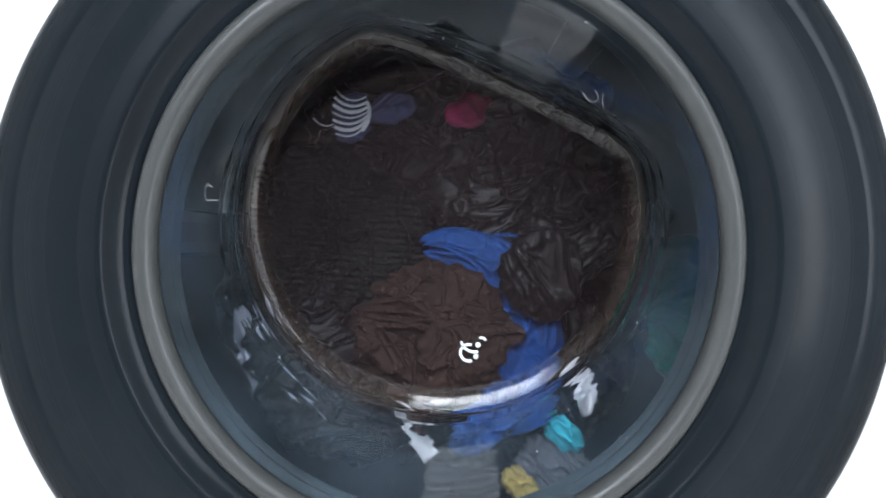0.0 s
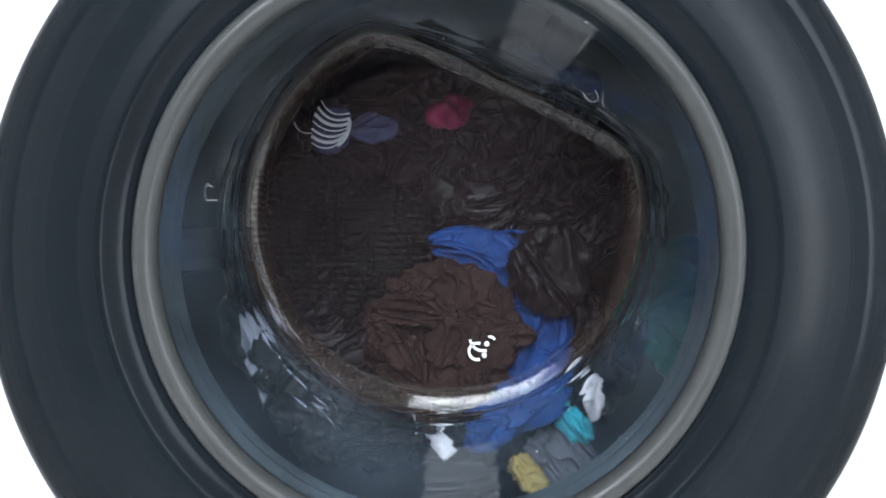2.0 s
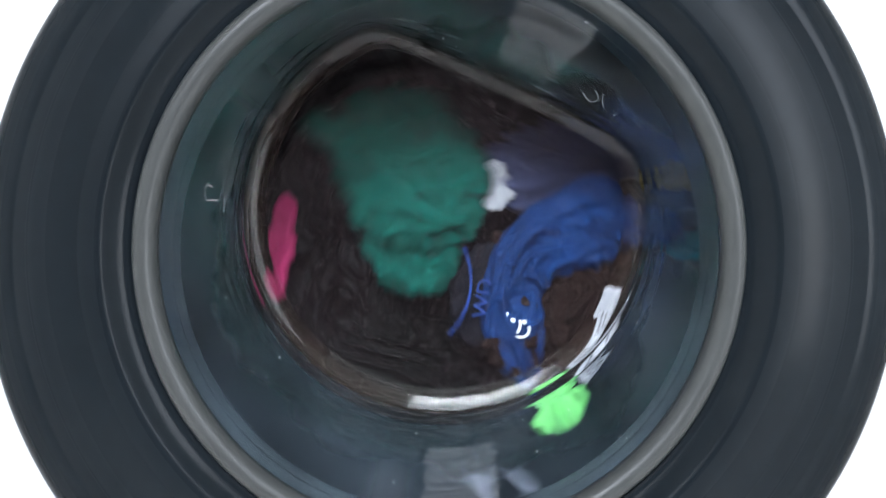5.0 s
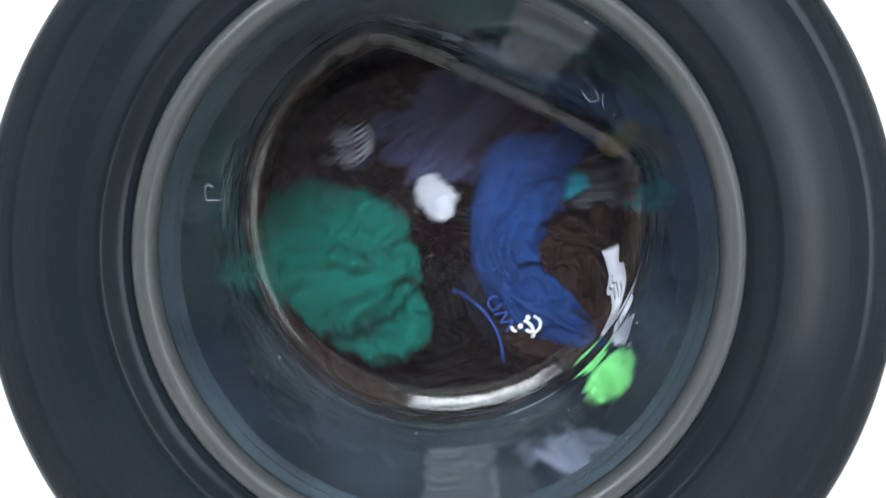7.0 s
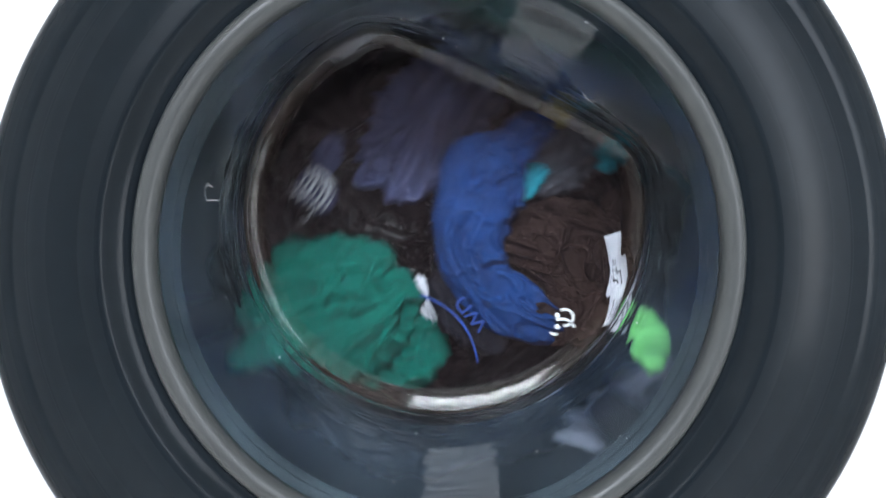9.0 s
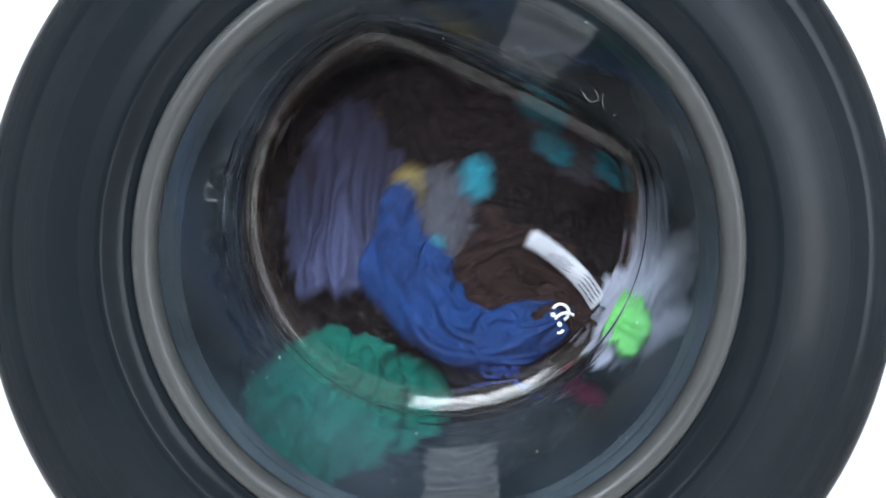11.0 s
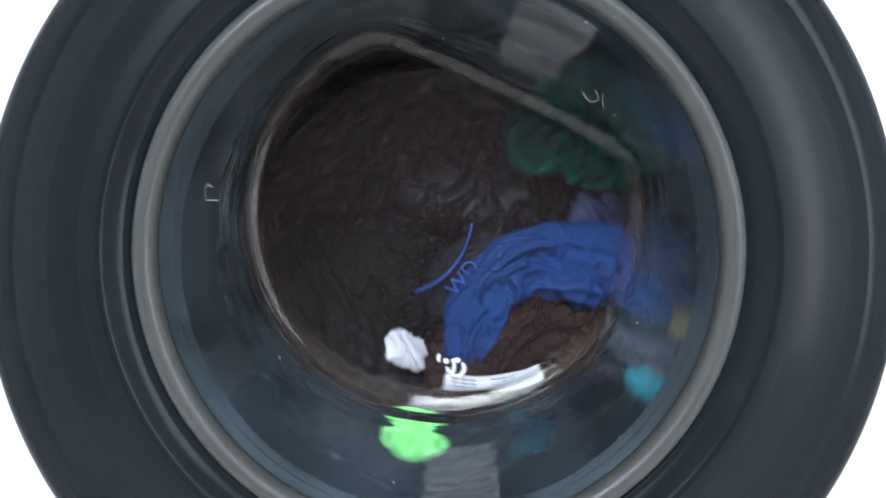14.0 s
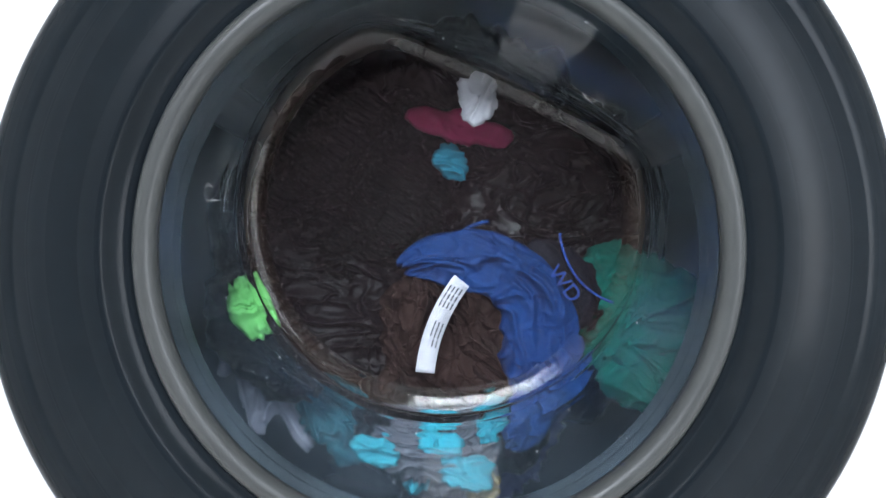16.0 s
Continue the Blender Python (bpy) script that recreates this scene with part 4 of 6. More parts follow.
    label = [
    (0.00, -0.024, 0.160, 0.374, -428), (0.30, -0.011, 0.160, 0.374, -425), (4.30, -0.011, 0.160, 0.374, -425), (4.60, 0.014, 0.126, 0.382, -389), 
    (4.70, 0.055, 0.126, 0.388, -351), (4.80, 0.093, 0.126, 0.402, -318), (4.90, 0.101, 0.126, 0.419, -303), (5.00, 0.112, 0.126, 0.438, -290), 
    (5.10, 0.121, 0.126, 0.457, -275), (5.20, 0.122, 0.126, 0.475, -260), (5.30, 0.116, 0.126, 0.492, -248), (5.40, 0.107, 0.126, 0.508, -228), 
    (5.50, 0.084, 0.126, 0.520, -201), (5.60, 0.047, 0.126, 0.516, -181), (5.70, 0.009, 0.126, 0.495, -168), (5.80, -0.023, 0.126, 0.464, -150), 
    (5.90, -0.038, 0.126, 0.440, -123), (6.00, -0.035, 0.126, 0.428, -94), (6.10, -0.028, 0.126, 0.419, -72), (6.20, -0.011, 0.126, 0.406, -50), 
    (6.30, 0.006, 0.126, 0.386, -35), (6.50, 0.035, 0.126, 0.382, 0), (6.60, 0.091, 0.126, 0.396, 35), (6.70, 0.096, 0.126, 0.409, 50), 
    (6.80, 0.107, 0.126, 0.428, 65), (6.90, 0.117, 0.126, 0.448, 75), (7.00, 0.125, 0.126, 0.466, 96), (7.10, 0.119, 0.126, 0.484, 105), 
    (7.20, 0.113, 0.126, 0.500, 120), (7.30, 0.101, 0.126, 0.516, 145), (7.40, 0.067, 0.126, 0.523, 173), (7.50, 0.027, 0.126, 0.510, 185), 
    (7.60, -0.008, 0.126, 0.480, 200), (7.70, -0.038, 0.126, 0.448, 220), (7.80, -0.037, 0.126, 0.432, 255), (7.90, -0.033, 0.126, 0.425, 277), 
    (8.00, -0.023, 0.126, 0.412, 300), (8.10, 0.000, 0.126, 0.400, 320), (8.20, 0.023, 0.126, 0.393, 350), (8.30, 0.035, 0.126, 0.389, 360), 
    (8.40, 0.055, 0.126, 0.390, 368), (8.50, 0.081, 0.126, 0.394, 378), (8.60, 0.092, 0.126, 0.401, 390), (8.70, 0.102, 0.126, 0.412, 400), 
    (8.80, 0.114, 0.126, 0.430, 415), (8.90, 0.122, 0.126, 0.458, 435), (9.00, 0.124, 0.126, 0.476, 452), (9.10, 0.111, 0.126, 0.487, 470), 
    (9.20, 0.089, 0.126, 0.492, 490), (9.30, 0.049, 0.126, 0.484, 535), (9.40, 0.037, 0.126, 0.477, 550), (9.50, 0.015, 0.126, 0.476, 555), 
    (9.60, -0.004, 0.126, 0.459, 580), (9.70, -0.010, 0.126, 0.441, 600), (9.80, -0.007, 0.126, 0.428, 622), (9.90, -0.003, 0.126, 0.419, 647), 
    (10.00, 0.000, 0.126, 0.412, 675), (10.10, 0.016, 0.126, 0.407, 702), (10.20, 0.037, 0.126, 0.403, 720), (10.30, 0.056, 0.126, 0.403, 732), 
    (10.40, 0.074, 0.126, 0.407, 745), (10.50, 0.086, 0.126, 0.416, 752), (10.60, 0.097, 0.126, 0.431, 763), (10.70, 0.106, 0.126, 0.452, 779), 
    (10.80, 0.110, 0.126, 0.468, 798), (10.90, 0.106, 0.126, 0.477, 824), (11.00, 0.088, 0.126, 0.486, 856), (11.10, 0.062, 0.126, 0.486, 885), 
    (11.20, 0.043, 0.126, 0.480, 902), (11.30, 0.028, 0.126, 0.484, 900), (11.40, 0.003, 0.126, 0.469, 930), (11.50, -0.011, 0.126, 0.448, 950), 
    (11.60, -0.010, 0.126, 0.433, 970), (11.70, -0.005, 0.126, 0.424, 995), (11.80, -0.002, 0.126, 0.414, 1020), (11.90, 0.002, 0.126, 0.410, 1050), 
    (12.00, 0.029, 0.126, 0.404, 1075), (12.10, 0.045, 0.126, 0.402, 1085), (12.20, 0.067, 0.126, 0.404, 1100), (12.30, 0.081, 0.126, 0.411, 1110), 
    (12.40, 0.091, 0.126, 0.422, 1115), (12.50, 0.103, 0.126, 0.440, 1132), (12.60, 0.109, 0.126, 0.464, 1147), (12.70, 0.111, 0.126, 0.472, 1170), 
    (12.80, 0.101, 0.126, 0.482, 1198), (12.90, 0.075, 0.126, 0.489, 1235), (13.00, 0.049, 0.126, 0.484, 1255), (13.10, 0.037, 0.126, 0.477, 1270), 
    (13.20, 0.025, 0.126, 0.474, 1290), (13.30, 0.018, 0.126, 0.466, 1310), (13.40, 0.011, 0.126, 0.456, 1330), (13.50, 0.010, 0.126, 0.448, 1350), 
    (13.60, 0.013, 0.126, 0.443, 1365), (13.70, 0.008, 0.126, 0.440, 1380), (13.80, 0.010, 0.126, 0.432, 1395), (13.90, 0.016, 0.126, 0.416, 1420), 
    (14.00, 0.036, 0.126, 0.406, 1445), (14.10, 0.045, 0.126, 0.406, 1455), (14.20, 0.062, 0.126, 0.416, 1470), (14.30, 0.073, 0.126, 0.419, 1490), 
    (14.40, 0.088, 0.126, 0.435, 1505), (14.50, 0.095, 0.126, 0.448, 1517), (14.60, 0.089, 0.126, 0.458, 1535), (14.70, 0.078, 0.126, 0.464, 1555), 
    (14.80, 0.068, 0.126, 0.469, 1577), (14.90, 0.058, 0.126, 0.474, 1592), (15.00, 0.050, 0.126, 0.477, 1605), (15.10, 0.039, 0.126, 0.477, 1630), 
    (15.20, 0.031, 0.126, 0.471, 1645), (15.30, 0.018, 0.126, 0.463, 1665), (15.40, 0.010, 0.126, 0.450, 1680), (15.50, 0.005, 0.126, 0.445, 1690), 
    (15.60, 0.000, 0.126, 0.445, 1689), (15.80, -0.002, 0.126, 0.446, 1688), (16.00, -0.002, 0.126, 0.446, 1688), ]
    mark = [
    (0.00, 0.017, 0.126, 0.430, -360), (0.30, 0.023, 0.126, 0.431, -362), (4.30, 0.023, 0.126, 0.431, -362), (4.60, 0.042, 0.135, 0.437, -349), 
    (4.70, 0.051, 0.135, 0.442, -333), (4.80, 0.050, 0.135, 0.444, -318), (4.90, 0.049, 0.135, 0.442, -298), (5.00, 0.053, 0.135, 0.442, -268), 
    (5.10, 0.059, 0.135, 0.443, -230), (5.20, 0.065, 0.135, 0.448, -200), (5.30, 0.069, 0.135, 0.454, -180), (5.40, 0.069, 0.135, 0.457, -158), 
    (5.50, 0.064, 0.135, 0.459, -133), (5.60, 0.054, 0.135, 0.455, -105), (5.70, 0.049, 0.135, 0.444, -80), (5.80, 0.046, 0.135, 0.434, -60), 
    (5.90, 0.037, 0.135, 0.432, -40), (6.00, 0.029, 0.135, 0.430, -23), (6.10, 0.032, 0.135, 0.429, -10), (6.20, 0.040, 0.135, 0.431, 0), 
    (6.30, 0.051, 0.135, 0.434, -5), (6.40, 0.049, 0.135, 0.439, 10), (6.50, 0.056, 0.135, 0.442, 25), (6.60, 0.053, 0.135, 0.445, 35), 
    (6.70, 0.048, 0.135, 0.442, 50), (6.80, 0.051, 0.135, 0.442, 75), (6.90, 0.054, 0.135, 0.442, 110), (7.00, 0.063, 0.135, 0.444, 150), 
    (7.10, 0.068, 0.135, 0.452, 170), (7.20, 0.069, 0.135, 0.455, 190), (7.30, 0.068, 0.135, 0.459, 215), (7.40, 0.059, 0.135, 0.459, 240), 
    (7.50, 0.049, 0.135, 0.452, 270), (7.60, 0.048, 0.135, 0.435, 290), (7.70, 0.043, 0.135, 0.433, 310), (7.80, 0.031, 0.135, 0.432, 330), 
    (7.90, 0.027, 0.135, 0.429, 345), (8.00, 0.036, 0.135, 0.429, 355), (8.10, 0.045, 0.135, 0.434, 365), (8.20, 0.049, 0.135, 0.440, 380), 
    (8.30, 0.046, 0.135, 0.442, 395), (8.40, 0.046, 0.135, 0.439, 415), (8.50, 0.049, 0.135, 0.435, 440), (8.60, 0.054, 0.135, 0.426, 465), 
    (8.70, 0.068, 0.135, 0.424, 490), (8.80, 0.078, 0.135, 0.432, 515), (8.90, 0.084, 0.135, 0.442, 535), (9.00, 0.088, 0.135, 0.449, 550), 
    (9.10, 0.089, 0.135, 0.455, 565), (9.20, 0.083, 0.135, 0.455, 585), (9.30, 0.068, 0.135, 0.451, 630), (9.40, 0.061, 0.135, 0.452, 650), 
    (9.50, 0.052, 0.135, 0.455, 660), (9.60, 0.041, 0.135, 0.453, 677), (9.70, 0.034, 0.135, 0.447, 692), (9.80, 0.029, 0.135, 0.443, 707), 
    (9.90, 0.025, 0.135, 0.441, 722), (10.00, 0.018, 0.135, 0.443, 740), (10.10, 0.018, 0.135, 0.442, 760), (10.20, 0.024, 0.135, 0.435, 782), 
    (10.30, 0.031, 0.135, 0.425, 805), (10.40, 0.042, 0.135, 0.421, 825), (10.50, 0.054, 0.135, 0.422, 842), (10.60, 0.067, 0.135, 0.426, 857), 
    (10.70, 0.080, 0.135, 0.433, 872), (10.80, 0.088, 0.135, 0.444, 892), (10.90, 0.091, 0.135, 0.451, 917), (11.00, 0.086, 0.135, 0.454, 945), 
    (11.10, 0.074, 0.135, 0.452, 975), (11.20, 0.064, 0.135, 0.451, 1000), (11.30, 0.061, 0.135, 0.452, 1010), (11.40, 0.043, 0.135, 0.457, 1030), 
    (11.50, 0.038, 0.135, 0.449, 1045), (11.60, 0.030, 0.135, 0.445, 1060), (11.70, 0.028, 0.135, 0.440, 1075), (11.80, 0.022, 0.135, 0.442, 1090), 
    (11.90, 0.015, 0.135, 0.444, 1110), (12.00, 0.022, 0.135, 0.440, 1130), (12.10, 0.027, 0.135, 0.429, 1155), (12.20, 0.035, 0.135, 0.421, 1175), 
    (12.30, 0.049, 0.135, 0.421, 1195), (12.40, 0.059, 0.135, 0.424, 1210), (12.50, 0.074, 0.135, 0.428, 1225), (12.60, 0.086, 0.135, 0.439, 1240), 
    (12.70, 0.091, 0.135, 0.449, 1265), (12.80, 0.091, 0.135, 0.454, 1290), (12.90, 0.081, 0.135, 0.454, 1320), (13.00, 0.068, 0.135, 0.451, 1350), 
    (13.10, 0.061, 0.135, 0.452, 1370), (13.20, 0.061, 0.135, 0.457, 1390), (13.30, 0.053, 0.135, 0.464, 1405), (13.40, 0.043, 0.135, 0.464, 1415), 
    (13.50, 0.040, 0.135, 0.467, 1430), (13.60, 0.028, 0.135, 0.470, 1445), (13.70, 0.011, 0.135, 0.462, 1470), (13.80, -0.002, 0.135, 0.455, 1490), 
    (13.90, -0.008, 0.135, 0.431, 1520), (14.00, 0.007, 0.135, 0.414, 1545), (14.10, 0.022, 0.135, 0.413, 1560), (14.20, 0.030, 0.135, 0.413, 1575), 
    (16.00, 0.033, 0.200, 0.402, 1575), ]
    walk(brown_top, flat_rows(brown))
    walk(care_label, [(r[0], between(brown, r[0]).inverted() @ pose(r[1], r[2], r[3], 0, -r[4], 0)) for r in label])
    walk(printed_flap, [(r[0], between(brown, r[0]).inverted() @ pose(r[1], r[2], r[3], 0, -r[4], 0)) for r in mark])
    walk(green_towel, [(0, pose(0.218, 0.245, 0.424, 0, 25, -66)), (4.3, pose(0.218, 0.245, 0.424, 0, 25, -66))] + flat_rows([
    (4.40, 0.170, 0.158, 0.456, -331), (4.50, 0.167, 0.158, 0.476, -277), 
    (4.60, 0.164, 0.158, 0.496, -223), (4.70, 0.144, 0.158, 0.538, -280), (4.80, 0.102, 0.158, 0.570, -288), (4.90, 0.043, 0.158, 0.579, -263), 
    (5.00, -0.023, 0.158, 0.561, -235), (5.10, -0.069, 0.158, 0.521, -210), (5.20, -0.085, 0.158, 0.480, -190), (5.30, -0.087, 0.158, 0.450, -170), 
    (5.40, -0.085, 0.158, 0.424, -150), (5.50, -0.072, 0.158, 0.400, -130), (5.60, -0.051, 0.158, 0.369, -110), (5.70, -0.022, 0.158, 0.350, -93), 
    (5.80, 0.024, 0.158, 0.350, -78), (5.90, 0.079, 0.158, 0.354, -60), (6.00, 0.117, 0.158, 0.373, -43), (6.10, 0.139, 0.158, 0.399, -28), 
    (6.20, 0.157, 0.158, 0.430, -14), (6.30, 0.165, 0.158, 0.485, 5), (6.40, 0.174, 0.158, 0.520, 20), (6.50, 0.166, 0.158, 0.560, 40), 
    (6.60, 0.138, 0.158, 0.578, 60), (6.70, 0.086, 0.158, 0.600, 85), (6.80, 0.009, 0.158, 0.577, 110), (6.90, -0.055, 0.158, 0.545, 140), 
    (7.00, -0.083, 0.158, 0.496, 160), (7.10, -0.087, 0.158, 0.464, 180), (7.20, -0.087, 0.158, 0.437, 200), (7.30, -0.083, 0.158, 0.411, 220), 
    (7.40, -0.061, 0.158, 0.388, 240), (7.50, -0.041, 0.158, 0.350, 260), (7.60, -0.003, 0.158, 0.350, 275), (7.70, 0.052, 0.158, 0.350, 290), 
    (7.80, 0.107, 0.158, 0.359, 310), (7.90, 0.127, 0.158, 0.386, 325), (8.00, 0.152, 0.158, 0.412, 340), (8.10, 0.163, 0.158, 0.447, 352), 
    (8.20, 0.166, 0.158, 0.483, 365), (8.30, 0.177, 0.158, 0.524, 380), (8.40, 0.158, 0.158, 0.557, 400), (8.50, 0.114, 0.158, 0.595, 425), 
    (8.60, 0.038, 0.158, 0.581, 450), (8.70, -0.021, 0.158, 0.552, 480), (8.80, -0.055, 0.158, 0.509, 507), (8.90, -0.066, 0.158, 0.494, 520), 
    (9.00, -0.085, 0.158, 0.458, 540), (9.10, -0.089, 0.158, 0.416, 565), (9.20, -0.072, 0.158, 0.381, 590), (9.30, -0.036, 0.158, 0.347, 605), 
    (9.40, 0.007, 0.158, 0.343, 625), (9.50, 0.068, 0.158, 0.354, 647), (9.60, 0.114, 0.158, 0.369, 662), (9.70, 0.135, 0.158, 0.386, 675), 
    (9.80, 0.148, 0.158, 0.410, 685), (9.90, 0.162, 0.158, 0.447, 697), (10.00, 0.169, 0.158, 0.490, 712), (10.10, 0.176, 0.158, 0.537, 729), 
    (10.20, 0.157, 0.158, 0.581, 749), (10.30, 0.117, 0.158, 0.606, 772), (10.40, 0.075, 0.158, 0.606, 794), (10.50, 0.017, 0.158, 0.573, 816), 
    (10.60, -0.035, 0.158, 0.544, 842), (10.70, -0.071, 0.158, 0.507, 867), (10.80, -0.094, 0.158, 0.460, 892), (10.90, -0.105, 0.158, 0.413, 915), 
    (11.00, -0.091, 0.158, 0.382, 935), (11.10, -0.056, 0.158, 0.358, 955), (11.20, -0.014, 0.158, 0.345, 975), (11.30, 0.036, 0.158, 0.347, 1000), 
    (11.40, 0.100, 0.158, 0.360, 1015), (11.50, 0.129, 0.158, 0.378, 1030), (11.60, 0.141, 0.158, 0.395, 1040), (11.70, 0.156, 0.158, 0.426, 1050), 
    (11.80, 0.169, 0.158, 0.469, 1065), (11.90, 0.179, 0.158, 0.514, 1080), (12.00, 0.173, 0.158, 0.557, 1098), (12.10, 0.141, 0.158, 0.605, 1120), 
    (12.20, 0.093, 0.158, 0.608, 1145), (12.30, 0.050, 0.158, 0.592, 1163), (12.40, -0.014, 0.158, 0.561, 1190), (12.50, -0.057, 0.158, 0.526, 1215), 
    (12.60, -0.085, 0.158, 0.488, 1240), (12.70, -0.104, 0.158, 0.432, 1265), (12.80, -0.106, 0.158, 0.394, 1285), (12.90, -0.076, 0.158, 0.369, 1305), 
    (13.00, -0.036, 0.158, 0.347, 1325), (13.10, 0.007, 0.158, 0.343, 1345), (13.20, 0.072, 0.158, 0.345, 1365), (13.30, 0.105, 0.158, 0.365, 1378), 
    (13.40, 0.126, 0.158, 0.391, 1390), (13.50, 0.155, 0.158, 0.417, 1402), (13.60, 0.167, 0.158, 0.460, 1417), (13.70, 0.174, 0.158, 0.500, 1430), 
    (13.80, 0.179, 0.158, 0.539, 1445), (13.90, 0.166, 0.158, 0.571, 1460), (14.00, 0.143, 0.158, 0.601, 1482), (14.10, 0.090, 0.158, 0.613, 1510), 
    (14.20, 0.014, 0.158, 0.583, 1540), (14.30, -0.043, 0.158, 0.557, 1565), (14.40, -0.070, 0.158, 0.505, 1590), (14.50, -0.097, 0.158, 0.462, 1610), 
    (14.60, -0.107, 0.158, 0.429, 1625), (14.70, -0.095, 0.158, 0.381, 1650), (14.80, -0.078, 0.158, 0.356, 1670), (14.90, -0.027, 0.158, 0.343, 1690), 
    (15.00, 0.045, 0.158, 0.345, 1715), (15.10, 0.086, 0.158, 0.357, 1730), (15.20, 0.115, 0.158, 0.374, 1745), (15.30, 0.139, 0.158, 0.394, 1760), 
    (15.40, 0.143, 0.158, 0.407, 1770), (15.50, 0.147, 0.158, 0.424, 1778), (15.60, 0.174, 0.158, 0.423, 1784), (16.00, 0.174, 0.158, 0.423, 1784), ]))
    walk(green_sock, flat_rows([
    (0.00, -0.096, 0.290, 0.385, -380), (4.30, -0.096, 0.290, 0.385, -380), (4.60, -0.038, 0.140, 0.391, -340), (4.70, -0.006, 0.140, 0.374, -297), 
    (4.80, 0.034, 0.140, 0.368, -260), (4.90, 0.063, 0.140, 0.372, -245), (5.00, 0.086, 0.140, 0.382, -235), (5.10, 0.109, 0.140, 0.397, -227), 
    (5.20, 0.129, 0.140, 0.421, -217), (5.30, 0.140, 0.140, 0.447, -203), (5.40, 0.142, 0.140, 0.473, -188), (5.50, 0.137, 0.140, 0.497, -168), 
    (5.60, 0.122, 0.140, 0.513, -143), (5.70, 0.098, 0.140, 0.519, -118), (5.80, 0.069, 0.140, 0.511, -93), (5.90, 0.049, 0.140, 0.500, -70), 
    (6.00, 0.039, 0.140, 0.498, -50), (6.10, 0.030, 0.140, 0.500, -33), (6.20, 0.016, 0.140, 0.498, -17), (6.30, -0.037, 0.140, 0.403, 20), 
    (6.40, -0.024, 0.140, 0.388, 30), (6.50, -0.012, 0.140, 0.373, 55), (6.60, 0.016, 0.140, 0.366, 90), (6.70, 0.052, 0.140, 0.370, 110), 
    (6.80, 0.075, 0.140, 0.375, 120), (6.90, 0.096, 0.140, 0.388, 130), (7.00, 0.122, 0.140, 0.406, 137), (7.10, 0.137, 0.140, 0.436, 150), 
    (7.20, 0.143, 0.140, 0.458, 165), (7.30, 0.141, 0.140, 0.487, 180), (7.40, 0.132, 0.140, 0.507, 205), (7.50, 0.112, 0.140, 0.520, 230), 
    (7.60, 0.083, 0.140, 0.519, 255), (7.70, 0.055, 0.140, 0.503, 280), (7.80, 0.043, 0.140, 0.497, 300), (7.90, 0.035, 0.140, 0.500, 320), 
    (8.00, 0.025, 0.140, 0.500, 335), (8.10, 0.007, 0.140, 0.495, 352), (8.20, -0.020, 0.140, 0.465, 385), (8.30, -0.038, 0.140, 0.406, 440), 
    (8.40, -0.012, 0.270, 0.333, 470), (8.60, 0.059, 0.270, 0.323, 500), (8.80, 0.145, 0.270, 0.346, 525), (8.90, 0.171, 0.270, 0.379, 535), 
    (9.00, 0.151, 0.140, 0.432, 545), (9.10, 0.153, 0.140, 0.457, 555), (9.20, 0.150, 0.140, 0.478, 570), (9.30, 0.143, 0.140, 0.476, 550), 
    (9.40, 0.133, 0.140, 0.503, 570), (9.50, 0.127, 0.140, 0.523, 570), (9.60, 0.105, 0.140, 0.538, 597), (9.70, 0.076, 0.140, 0.538, 620), 
    (9.80, 0.036, 0.140, 0.522, 640), (9.90, -0.014, 0.140, 0.494, 660), (10.00, -0.072, 0.140, 0.452, 682), (10.10, -0.097, 0.140, 0.409, 707), 
    (10.20, -0.074, 0.140, 0.381, 732), (10.30, -0.041, 0.140, 0.365, 760), (10.40, -0.009, 0.140, 0.360, 785), (10.50, 0.023, 0.140, 0.361, 805), 
    (10.60, 0.055, 0.140, 0.366, 825), (10.70, 0.084, 0.140, 0.379, 842), (10.80, 0.107, 0.140, 0.398, 857), (10.90, 0.125, 0.140, 0.421, 872), 
    (11.00, 0.137, 0.140, 0.443, 887), (11.10, 0.142, 0.140, 0.465, 902), (11.20, 0.138, 0.140, 0.490, 920), (11.30, 0.138, 0.140, 0.512, 915), 
    (11.40, 0.117, 0.140, 0.535, 945), (11.50, 0.093, 0.140, 0.542, 970), (11.60, 0.060, 0.140, 0.533, 990), (11.70, 0.013, 0.140, 0.512, 1010), 
    (11.80, -0.042, 0.140, 0.476, 1030), (11.90, -0.102, 0.140, 0.427, 1055), (12.00, -0.092, 0.140, 0.392, 1080), (12.10, -0.057, 0.140, 0.370, 1105), 
    (12.20, -0.025, 0.140, 0.360, 1135), (12.30, 0.007, 0.140, 0.360, 1155), (12.40, 0.040, 0.140, 0.361, 1175), (12.50, 0.071, 0.140, 0.371, 1195), 
    (12.60, 0.096, 0.140, 0.388, 1210), (12.70, 0.118, 0.140, 0.408, 1225), (12.80, 0.132, 0.140, 0.433, 1240), (12.90, 0.141, 0.140, 0.453, 1255), 
    (13.00, 0.143, 0.140, 0.476, 1270), (13.10, 0.133, 0.140, 0.503, 1290), (13.20, 0.115, 0.140, 0.524, 1315), (13.30, 0.092, 0.140, 0.530, 1340), 
    (13.40, 0.060, 0.140, 0.530, 1360), (13.50, 0.025, 0.140, 0.520, 1380), (13.60, -0.015, 0.140, 0.502, 1400), (13.70, -0.075, 0.140, 0.460, 1425), 
    (13.80, -0.100, 0.140, 0.387, 1460), (13.90, -0.060, 0.140, 0.365, 1490), (14.00, -0.022, 0.140, 0.360, 1515), (14.10, 0.010, 0.140, 0.358, 1535), 
